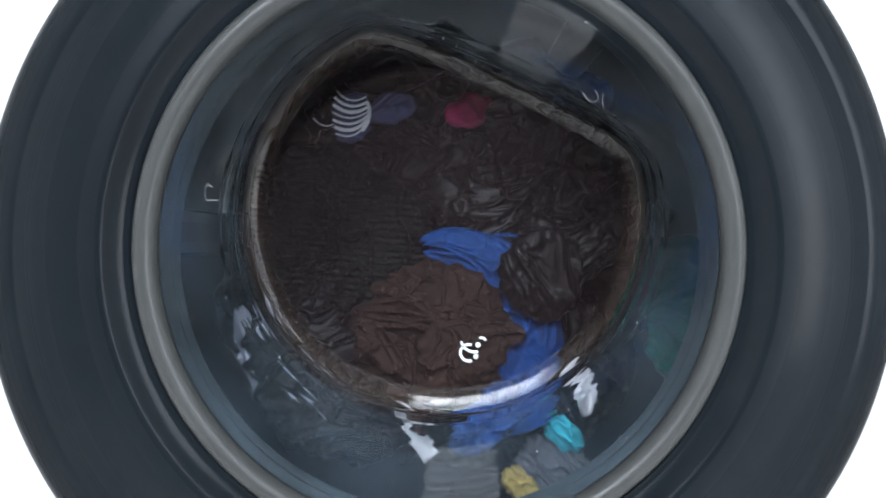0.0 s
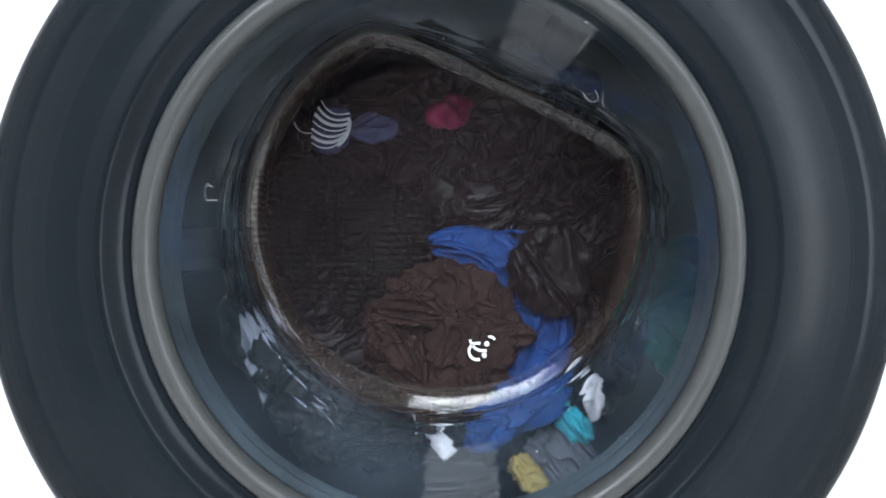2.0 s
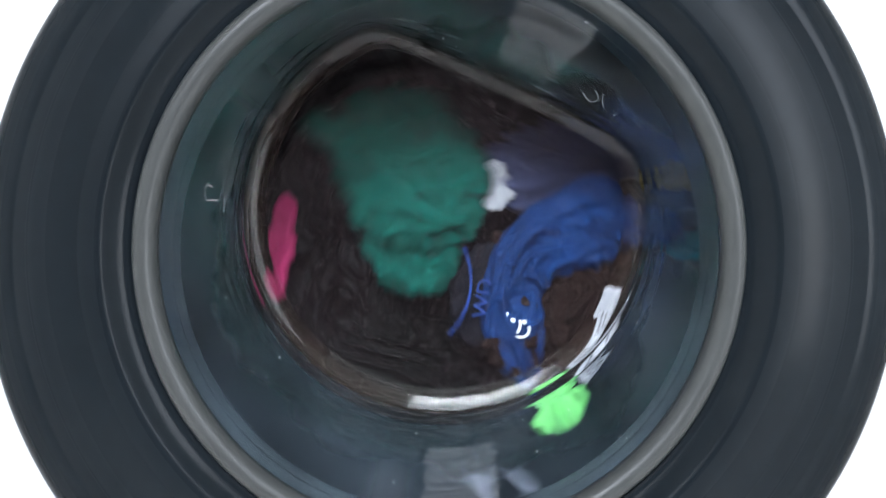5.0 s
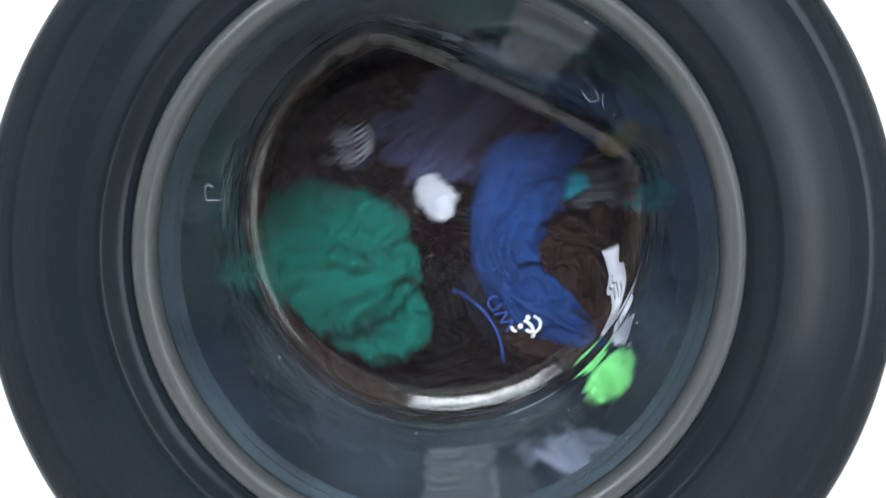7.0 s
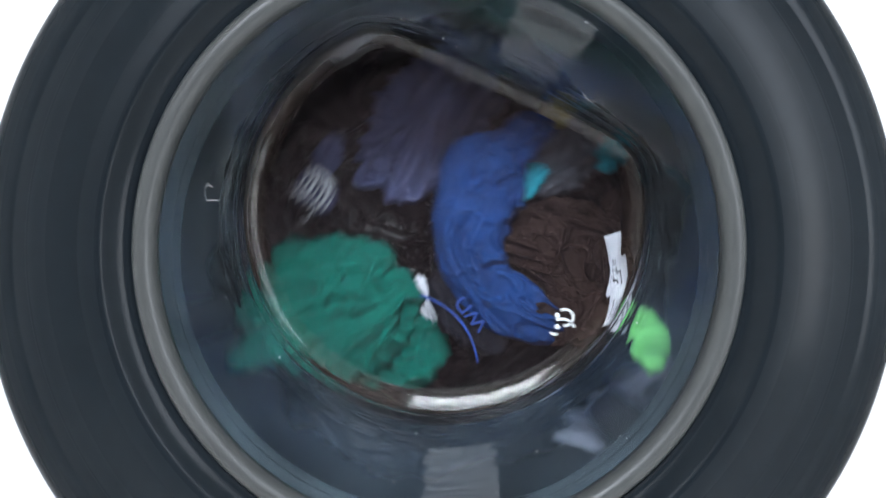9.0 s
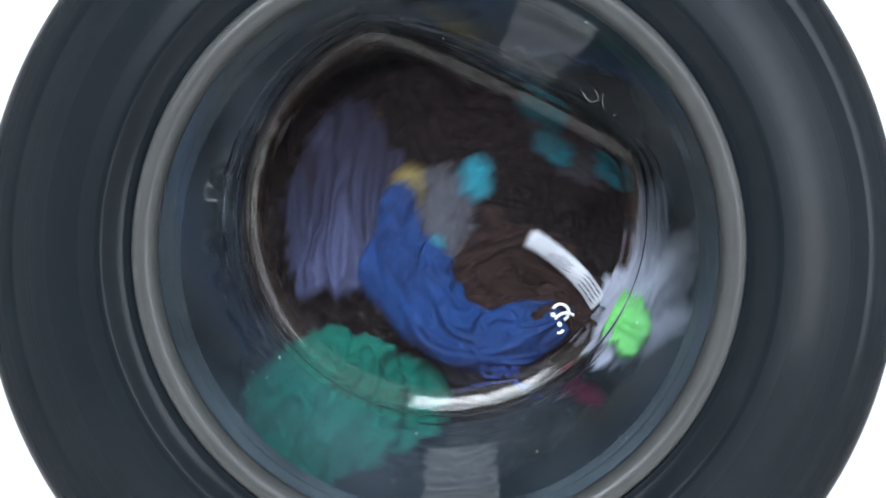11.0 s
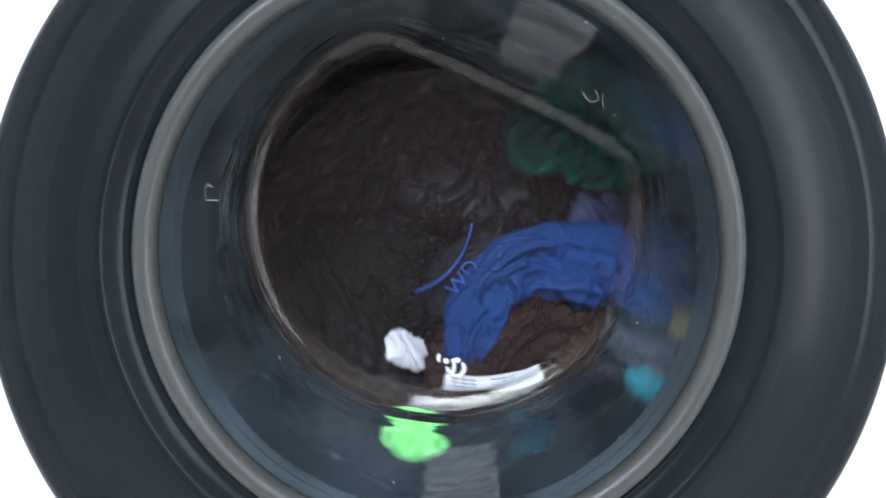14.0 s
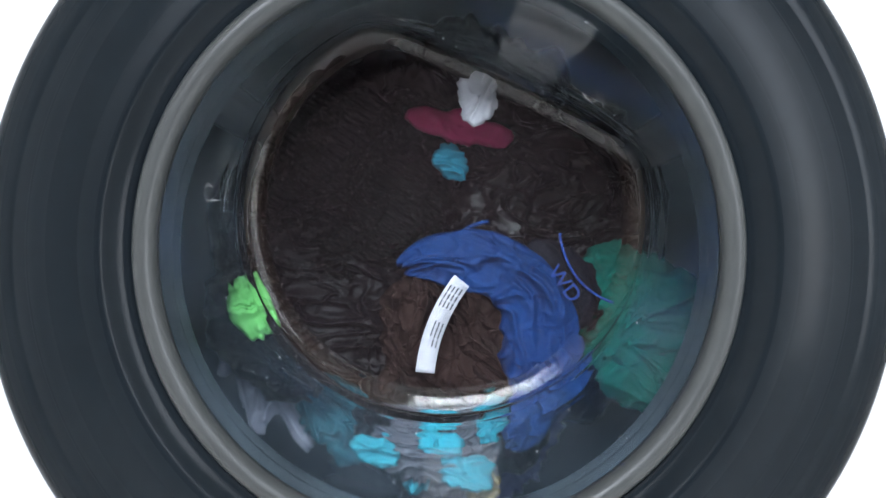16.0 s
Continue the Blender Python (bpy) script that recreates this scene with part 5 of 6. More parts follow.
    (14.20, 0.043, 0.140, 0.360, 1550), (14.30, 0.073, 0.140, 0.366, 1565), (14.40, 0.095, 0.140, 0.383, 1575), (14.50, 0.122, 0.140, 0.404, 1585), 
    (14.60, 0.135, 0.140, 0.428, 1600), (14.70, 0.143, 0.140, 0.455, 1615), (14.80, 0.145, 0.140, 0.475, 1630), (14.90, 0.140, 0.140, 0.497, 1650), 
    (15.00, 0.127, 0.140, 0.519, 1675), (15.10, 0.106, 0.140, 0.538, 1700), (15.20, 0.075, 0.140, 0.547, 1720), (15.30, 0.028, 0.140, 0.538, 1740), 
    (15.40, -0.020, 0.140, 0.512, 1760), (15.50, -0.068, 0.140, 0.478, 1785), (15.60, -0.123, 0.140, 0.453, 1810), (15.70, -0.134, 0.140, 0.449, 1815), 
    (15.80, -0.141, 0.140, 0.456, 1815), (16.00, -0.142, 0.140, 0.457, 1815), ]))
    walk(patterned_shirt, flat_rows([
    (0.00, 0.090, 0.185, 0.324, -225), (0.30, 0.096, 0.185, 0.331, -229), (4.30, 0.096, 0.185, 0.331, -229), (4.45, 0.116, 0.190, 0.364, -290), 
    (4.60, 0.133, 0.182, 0.400, -351), (4.70, 0.156, 0.160, 0.456, -384), (4.80, 0.169, 0.160, 0.493, -388), (4.90, 0.170, 0.160, 0.511, -373), 
    (5.00, 0.162, 0.160, 0.528, -358), (5.10, 0.142, 0.160, 0.546, -343), (5.20, 0.113, 0.160, 0.560, -325), (5.30, 0.079, 0.160, 0.569, -305), 
    (5.40, 0.042, 0.160, 0.569, -285), (5.50, 0.000, 0.160, 0.557, -263), (5.60, -0.049, 0.160, 0.520, -235), (5.70, -0.094, 0.160, 0.458, -208), 
    (5.80, -0.108, 0.183, 0.396, -183), (5.90, -0.076, 0.190, 0.357, -158), (6.00, -0.031, 0.190, 0.342, -135), (6.10, 0.009, 0.190, 0.340, -115), 
    (6.20, 0.048, 0.190, 0.344, -96), (6.30, 0.115, 0.190, 0.375, -80), (6.50, 0.161, 0.160, 0.458, -50), (6.70, 0.171, 0.160, 0.505, -20), 
    (6.80, 0.169, 0.160, 0.518, -5), (6.90, 0.155, 0.160, 0.538, 10), (7.00, 0.129, 0.160, 0.554, 25), (7.10, 0.097, 0.160, 0.567, 45), 
    (7.20, 0.062, 0.160, 0.571, 65), (7.30, 0.023, 0.160, 0.567, 85), (7.40, -0.023, 0.160, 0.548, 110), (7.50, -0.076, 0.160, 0.491, 140), 
    (7.60, -0.115, 0.172, 0.422, 165), (7.70, -0.101, 0.190, 0.370, 190), (7.80, -0.051, 0.190, 0.343, 215), (8.00, 0.030, 0.190, 0.339, 255), 
    (8.20, 0.102, 0.190, 0.361, 290), (8.40, 0.142, 0.172, 0.422, 320), (8.50, 0.169, 0.160, 0.458, 335), (8.60, 0.171, 0.160, 0.488, 345), 
    (8.70, 0.166, 0.160, 0.509, 355), (8.80, 0.156, 0.160, 0.541, 370), (8.90, 0.129, 0.160, 0.564, 390), (9.00, 0.094, 0.160, 0.573, 410), 
    (9.10, 0.045, 0.160, 0.576, 435), (9.20, -0.017, 0.160, 0.552, 465), (9.30, -0.070, 0.160, 0.466, 495), (9.40, -0.084, 0.166, 0.436, 510), 
    (9.50, -0.094, 0.181, 0.400, 540), (9.60, -0.072, 0.190, 0.375, 560), (9.70, -0.044, 0.190, 0.360, 579), (9.80, -0.011, 0.190, 0.353, 597), 
    (9.90, 0.022, 0.190, 0.347, 616), (10.00, 0.057, 0.190, 0.357, 634), (10.10, 0.094, 0.187, 0.386, 652), (10.20, 0.129, 0.174, 0.417, 671), 
    (10.30, 0.155, 0.160, 0.449, 687), (10.40, 0.170, 0.160, 0.479, 700), (10.50, 0.167, 0.160, 0.504, 712), (10.60, 0.151, 0.160, 0.531, 730), 
    (10.70, 0.126, 0.160, 0.548, 747), (10.80, 0.094, 0.160, 0.555, 765), (10.90, 0.052, 0.160, 0.555, 785), (11.00, 0.000, 0.160, 0.530, 812), 
    (11.10, -0.049, 0.160, 0.488, 842), (11.20, -0.076, 0.160, 0.451, 862), (11.30, -0.104, 0.176, 0.413, 890), (11.50, -0.060, 0.190, 0.363, 930), 
    (11.80, 0.039, 0.190, 0.343, 985), (12.10, 0.145, 0.168, 0.431, 1040), (12.20, 0.167, 0.160, 0.466, 1055), (12.30, 0.173, 0.160, 0.491, 1065), 
    (12.40, 0.162, 0.160, 0.518, 1080), (12.50, 0.139, 0.160, 0.545, 1100), (12.60, 0.114, 0.160, 0.552, 1115), (12.70, 0.075, 0.160, 0.558, 1135), 
    (12.80, 0.028, 0.160, 0.552, 1155), (12.90, -0.027, 0.160, 0.509, 1190), (13.00, -0.070, 0.160, 0.466, 1215), (13.10, -0.084, 0.166, 0.436, 1230), 
    (13.20, -0.090, 0.178, 0.408, 1245), (13.40, -0.065, 0.190, 0.357, 1280), (13.60, -0.002, 0.190, 0.339, 1315), (13.80, 0.102, 0.190, 0.352, 1360), 
    (14.00, 0.154, 0.168, 0.431, 1400), (14.10, 0.158, 0.160, 0.475, 1415), (14.20, 0.158, 0.160, 0.494, 1422), (14.30, 0.141, 0.160, 0.514, 1435), 
    (14.40, 0.131, 0.160, 0.531, 1445), (14.50, 0.118, 0.160, 0.547, 1460), (14.60, 0.090, 0.160, 0.562, 1475), (14.70, 0.032, 0.160, 0.556, 1500), 
    (14.80, -0.036, 0.160, 0.518, 1530), (14.90, -0.083, 0.160, 0.466, 1555), (15.00, -0.115, 0.170, 0.427, 1575), (15.10, -0.113, 0.184, 0.394, 1600), 
    (15.20, -0.096, 0.190, 0.370, 1620), (15.30, -0.065, 0.190, 0.357, 1645), (15.50, 0.007, 0.190, 0.339, 1680), (15.60, 0.014, 0.190, 0.335, 1685), 
    (16.00, 0.014, 0.190, 0.335, 1685), ]))
    walk(grey_top, flat_rows([
    (0.00, 0.008, 0.335, 0.345, 0), (4.30, 0.008, 0.335, 0.345, 0), (4.45, 0.028, 0.285, 0.326, -71), (4.60, 0.049, 0.285, 0.339, -143), 
    (4.70, 0.101, 0.285, 0.372, -179), (4.80, 0.154, 0.285, 0.404, -180), (4.90, 0.163, 0.285, 0.437, -160), (5.00, 0.140, 0.285, 0.477, -140), 
    (5.10, 0.117, 0.285, 0.516, -120), (5.20, 0.094, 0.285, 0.556, -100), (5.30, 0.072, 0.285, 0.595, -80), (5.40, 0.037, 0.285, 0.597, -60), 
    (5.50, -0.010, 0.285, 0.560, -40), (5.60, -0.057, 0.285, 0.524, -20), (5.70, -0.103, 0.285, 0.488, 0), (5.80, -0.113, 0.285, 0.454, 20), 
    (5.90, -0.086, 0.285, 0.423, 40), (6.00, -0.059, 0.285, 0.391, 60), (6.10, -0.032, 0.285, 0.360, 80), (6.20, -0.005, 0.285, 0.329, 100), 
    (6.30, 0.008, 0.285, 0.314, 110), (6.50, 0.091, 0.285, 0.366, 150), (6.70, 0.174, 0.285, 0.417, 190), (6.95, 0.117, 0.285, 0.516, 240), 
    (7.20, 0.060, 0.285, 0.615, 290), (7.40, -0.033, 0.285, 0.542, 330), (7.60, -0.127, 0.285, 0.469, 370), (7.85, -0.059, 0.285, 0.391, 420), 
    (8.10, 0.008, 0.285, 0.314, 470), (8.30, 0.091, 0.285, 0.366, 510), (8.50, 0.174, 0.285, 0.417, 550), (8.75, 0.117, 0.285, 0.516, 600), 
    (9.00, 0.060, 0.285, 0.615, 650), (9.20, -0.033, 0.285, 0.573, 690), (9.30, 0.013, 0.168, 0.568, 720), (9.40, -0.041, 0.168, 0.531, 750), 
    (9.50, -0.062, 0.168, 0.536, 747), (9.60, -0.096, 0.173, 0.471, 772), (9.70, -0.104, 0.254, 0.409, 794), (9.80, -0.062, 0.285, 0.368, 812), 
    (9.90, -0.015, 0.285, 0.332, 831), (10.00, 0.026, 0.285, 0.324, 849), (10.10, 0.061, 0.285, 0.345, 867), (10.20, 0.097, 0.285, 0.366, 885), 
    (10.30, 0.131, 0.278, 0.387, 903), (10.40, 0.159, 0.251, 0.412, 921), (10.50, 0.170, 0.214, 0.441, 940), (10.60, 0.165, 0.168, 0.474, 960), 
    (10.70, 0.172, 0.168, 0.503, 980), (10.80, 0.165, 0.168, 0.531, 1000), (10.90, 0.143, 0.168, 0.557, 1020), (11.00, 0.102, 0.168, 0.577, 1042), 
    (11.10, 0.043, 0.168, 0.576, 1067), (11.20, -0.014, 0.168, 0.549, 1095), (11.30, -0.045, 0.168, 0.565, 1095), (11.40, -0.080, 0.168, 0.507, 1120), 
    (11.50, -0.122, 0.230, 0.429, 1145), (11.80, 0.008, 0.285, 0.314, 1200), (12.05, 0.097, 0.285, 0.366, 1245), (12.30, 0.172, 0.237, 0.423, 1290), 
    (12.60, 0.176, 0.168, 0.518, 1350), (12.80, 0.133, 0.168, 0.570, 1390), (12.90, 0.072, 0.168, 0.585, 1415), (13.00, 0.013, 0.168, 0.568, 1440), 
    (13.10, -0.041, 0.168, 0.531, 1470), (13.20, -0.082, 0.182, 0.465, 1500), (13.30, -0.123, 0.264, 0.400, 1520), (13.40, -0.111, 0.285, 0.350, 1540), 
    (13.60, -0.012, 0.285, 0.314, 1580), (13.80, 0.107, 0.285, 0.334, 1620), (14.00, 0.181, 0.251, 0.412, 1655), (14.20, 0.176, 0.168, 0.474, 1690), 
    (14.40, 0.171, 0.168, 0.509, 1720), (14.60, 0.141, 0.168, 0.557, 1760), (14.70, 0.094, 0.168, 0.565, 1785), (14.80, 0.024, 0.168, 0.548, 1810), 
    (14.90, -0.028, 0.168, 0.526, 1830), (15.00, -0.071, 0.168, 0.487, 1855), (15.10, -0.117, 0.230, 0.429, 1880), (15.20, -0.127, 0.285, 0.371, 1900), 
    (15.40, -0.085, 0.285, 0.324, 1940), (15.60, -0.019, 0.168, 0.345, 1970), (16.00, -0.019, 0.168, 0.345, 1970), ]))
    walk(navy_shirt, flat_rows([
    (0.00, -0.049, 0.330, 0.580, -440), (4.30, -0.049, 0.330, 0.580, -440), (4.45, 0.008, 0.310, 0.518, -502), (4.60, 0.060, 0.300, 0.449, -563), 
    (4.70, 0.129, 0.270, 0.424, -592), (4.80, 0.152, 0.198, 0.458, -590), (4.90, 0.144, 0.178, 0.509, -568), (5.00, 0.106, 0.178, 0.560, -543), 
    (5.10, 0.049, 0.178, 0.593, -518), (5.20, 0.005, 0.178, 0.598, -498), (5.30, -0.024, 0.178, 0.591, -480), (5.40, -0.057, 0.178, 0.574, -460), 
    (5.50, -0.088, 0.178, 0.542, -440), (5.60, -0.103, 0.178, 0.494, -418), (5.70, -0.105, 0.219, 0.442, -394), (5.80, -0.094, 0.276, 0.390, -371), 
    (5.90, -0.064, 0.285, 0.359, -352), (6.00, -0.023, 0.285, 0.345, -335), (6.10, 0.019, 0.285, 0.331, -318), (6.20, 0.064, 0.285, 0.332, -300), 
    (6.30, 0.060, 0.285, 0.319, -300), (6.50, 0.154, 0.285, 0.371, -260), (6.70, 0.152, 0.178, 0.483, -220), (6.80, 0.135, 0.178, 0.536, -195), 
    (6.90, 0.078, 0.178, 0.584, -170), (7.00, 0.020, 0.178, 0.602, -145), (7.10, -0.011, 0.178, 0.595, -130), (7.20, -0.037, 0.178, 0.586, -110), 
    (7.30, -0.077, 0.178, 0.562, -90), (7.40, -0.099, 0.178, 0.522, -70), (7.50, -0.110, 0.191, 0.464, -45), (7.70, -0.085, 0.285, 0.366, 0), 
    (8.00, 0.039, 0.285, 0.324, 50), (8.20, 0.138, 0.285, 0.355, 90), (8.40, 0.159, 0.203, 0.455, 125), (8.60, 0.144, 0.178, 0.531, 160), 
    (8.80, 0.060, 0.178, 0.584, 195), (8.90, 0.020, 0.178, 0.597, 215), (9.00, -0.011, 0.178, 0.597, 230), (9.10, -0.052, 0.178, 0.582, 250), 
    (9.20, -0.081, 0.178, 0.531, 275), (9.30, -0.099, 0.178, 0.474, 285), (9.40, -0.094, 0.235, 0.428, 305), (9.50, -0.020, 0.285, 0.338, 330), 
    (9.60, 0.026, 0.285, 0.325, 350), (9.70, 0.067, 0.285, 0.328, 369), (9.80, 0.102, 0.285, 0.347, 387), (9.90, 0.136, 0.285, 0.366, 406), 
    (10.00, 0.154, 0.267, 0.398, 424), (10.10, 0.151, 0.219, 0.442, 442), (10.20, 0.149, 0.178, 0.479, 461), (10.30, 0.138, 0.178, 0.514, 480), 
    (10.40, 0.109, 0.178, 0.549, 500), (10.50, 0.079, 0.178, 0.574, 519), (10.60, 0.046, 0.178, 0.590, 536), (10.70, 0.016, 0.178, 0.596, 555), 
    (10.80, -0.017, 0.178, 0.590, 575), (10.90, -0.055, 0.178, 0.566, 595), (11.00, -0.079, 0.178, 0.530, 615), (11.10, -0.092, 0.178, 0.493, 635), 
    (11.20, -0.096, 0.206, 0.452, 655), (11.30, -0.044, 0.285, 0.345, 680), (11.50, 0.050, 0.285, 0.319, 720), (11.80, 0.154, 0.285, 0.376, 775), 
    (12.10, 0.152, 0.178, 0.496, 830), (12.30, 0.095, 0.178, 0.566, 870), (12.50, 0.029, 0.178, 0.597, 905), (12.60, 0.003, 0.178, 0.595, 925), 
    (12.70, -0.037, 0.178, 0.584, 945), (12.80, -0.072, 0.178, 0.549, 965), (13.00, -0.099, 0.178, 0.474, 1005), (13.20, -0.085, 0.285, 0.376, 1045), 
    (13.50, 0.050, 0.285, 0.319, 1100), (13.80, 0.157, 0.279, 0.387, 1160), (14.00, 0.152, 0.178, 0.492, 1200), (14.20, 0.117, 0.178, 0.562, 1235), 
    (14.40, 0.038, 0.178, 0.597, 1275), (14.50, 0.003, 0.178, 0.593, 1295), (14.60, -0.019, 0.178, 0.589, 1310), (14.70, -0.059, 0.178, 0.566, 1330), 
    (14.80, -0.085, 0.178, 0.518, 1350), (15.00, -0.105, 0.216, 0.444, 1390), (15.20, -0.075, 0.285, 0.366, 1425), (15.40, 0.034, 0.285, 0.324, 1470), 
    (15.60, 0.042, 0.178, 0.349, 1480), (16.00, 0.050, 0.290, 0.320, 1480), ]))
    walk(pale_shirt, flat_rows([
    (0.00, -0.118, 0.228, 0.398, -230), (0.30, -0.112, 0.228, 0.394, -230), (4.30, -0.112, 0.228, 0.394, -230), (4.60, -0.130, 0.325, 0.385, -290), (4.70, -0.101, 0.325, 0.362, -294), 
    (4.80, -0.054, 0.325, 0.342, -285), (4.90, -0.012, 0.325, 0.323, -268), (5.00, 0.030, 0.325, 0.320, -252), (5.10, 0.073, 0.325, 0.332, -235), 
    (5.20, 0.116, 0.325, 0.344, -218), (5.30, 0.147, 0.325, 0.372, -200), (5.40, 0.153, 0.238, 0.421, -180), (5.50, 0.154, 0.178, 0.464, -160), 
    (5.60, 0.149, 0.162, 0.508, -140), (5.70, 0.134, 0.162, 0.557, -120), (5.80, 0.108, 0.162, 0.597, -100), (5.90, 0.078, 0.162, 0.615, -83), 
    (6.00, 0.050, 0.162, 0.618, -65), (6.10, 0.013, 0.162, 0.615, -45), (6.20, -0.034, 0.162, 0.597, -23), (6.30, -0.070, 0.162, 0.483, 0), 
    (6.40, -0.118, 0.234, 0.423, 25), (6.50, -0.116, 0.325, 0.371, 50), (6.80, 0.008, 0.325, 0.314, 100), (7.10, 0.138, 0.325, 0.350, 150), 
    (7.40, 0.157, 0.162, 0.483, 210), (7.60, 0.127, 0.162, 0.582, 250), (7.70, 0.088, 0.162, 0.612, 270), (7.80, 0.067, 0.162, 0.618, 285), 
    (7.90, 0.033, 0.162, 0.618, 305), (8.00, -0.006, 0.162, 0.612, 325), (8.10, -0.062, 0.162, 0.582, 350), (8.20, -0.092, 0.162, 0.530, 375), 
    (8.30, -0.134, 0.220, 0.435, 405), (8.40, -0.121, 0.325, 0.360, 430), (8.50, -0.075, 0.325, 0.324, 450), (8.80, 0.060, 0.325, 0.319, 500), 
    (9.10, 0.168, 0.325, 0.387, 555), (9.20, 0.164, 0.205, 0.445, 570), (9.30, 0.135, 0.162, 0.543, 618), (9.40, 0.114, 0.162, 0.590, 635), 
    (9.50, 0.063, 0.162, 0.607, 632), (9.60, 0.033, 0.162, 0.610, 650), (9.70, -0.007, 0.162, 0.602, 672), (9.80, -0.054, 0.162, 0.571, 700), 
    (9.90, -0.096, 0.162, 0.515, 727), (10.00, -0.123, 0.205, 0.445, 752), (10.10, -0.119, 0.325, 0.379, 775), (10.20, -0.083, 0.325, 0.342, 795), 
    (10.30, -0.041, 0.325, 0.323, 814), (10.40, 0.006, 0.325, 0.321, 832), (10.50, 0.052, 0.325, 0.320, 851), (10.60, 0.092, 0.325, 0.331, 870), 
    (10.70, 0.125, 0.325, 0.355, 890), (10.80, 0.158, 0.325, 0.379, 910), (10.90, 0.166, 0.234, 0.423, 930), (11.00, 0.154, 0.162, 0.475, 950), 
    (11.10, 0.146, 0.162, 0.520, 969), (11.20, 0.125, 0.162, 0.567, 986), (11.30, 0.075, 0.162, 0.603, 985), (11.40, 0.050, 0.162, 0.610, 1000), 
    (11.50, 0.017, 0.162, 0.610, 1020), (11.60, -0.031, 0.162, 0.594, 1045), (11.70, -0.076, 0.162, 0.548, 1075), (11.80, -0.116, 0.162, 0.483, 1100), 
    (11.90, -0.133, 0.263, 0.400, 1125), (12.10, -0.064, 0.325, 0.324, 1165), (12.40, 0.076, 0.325, 0.319, 1220), (12.70, 0.171, 0.325, 0.394, 1280), 
    (12.90, 0.157, 0.310, 0.496, 1320), (13.00, 0.138, 0.290, 0.545, 1338), (13.10, 0.114, 0.215, 0.590, 1355), (13.20, 0.063, 0.162, 0.612, 1380), (13.30, 0.015, 0.162, 0.608, 1400), 
    (13.40, -0.021, 0.162, 0.599, 1420), (13.50, -0.062, 0.162, 0.573, 1440), (13.60, -0.092, 0.162, 0.530, 1465), (13.70, -0.135, 0.205, 0.445, 1495), 
    (13.90, -0.106, 0.325, 0.345, 1535), (14.20, 0.050, 0.325, 0.314, 1590), (14.50, 0.168, 0.325, 0.387, 1645), (14.70, 0.157, 0.162, 0.483, 1685), 
    (14.90, 0.118, 0.162, 0.586, 1725), (15.10, 0.045, 0.162, 0.614, 1765), (15.20, -0.006, 0.162, 0.608, 1785), (15.30, -0.053, 0.162, 0.590, 1805), 
    (15.40, -0.092, 0.162, 0.552, 1830), (15.50, -0.145, 0.250, 0.496, 1855), (15.60, -0.150, 0.250, 0.412, 1880), (15.80, -0.159, 0.290, 0.391, 1885), 
    (16.00, -0.159, 0.290, 0.391, 1885), ]))
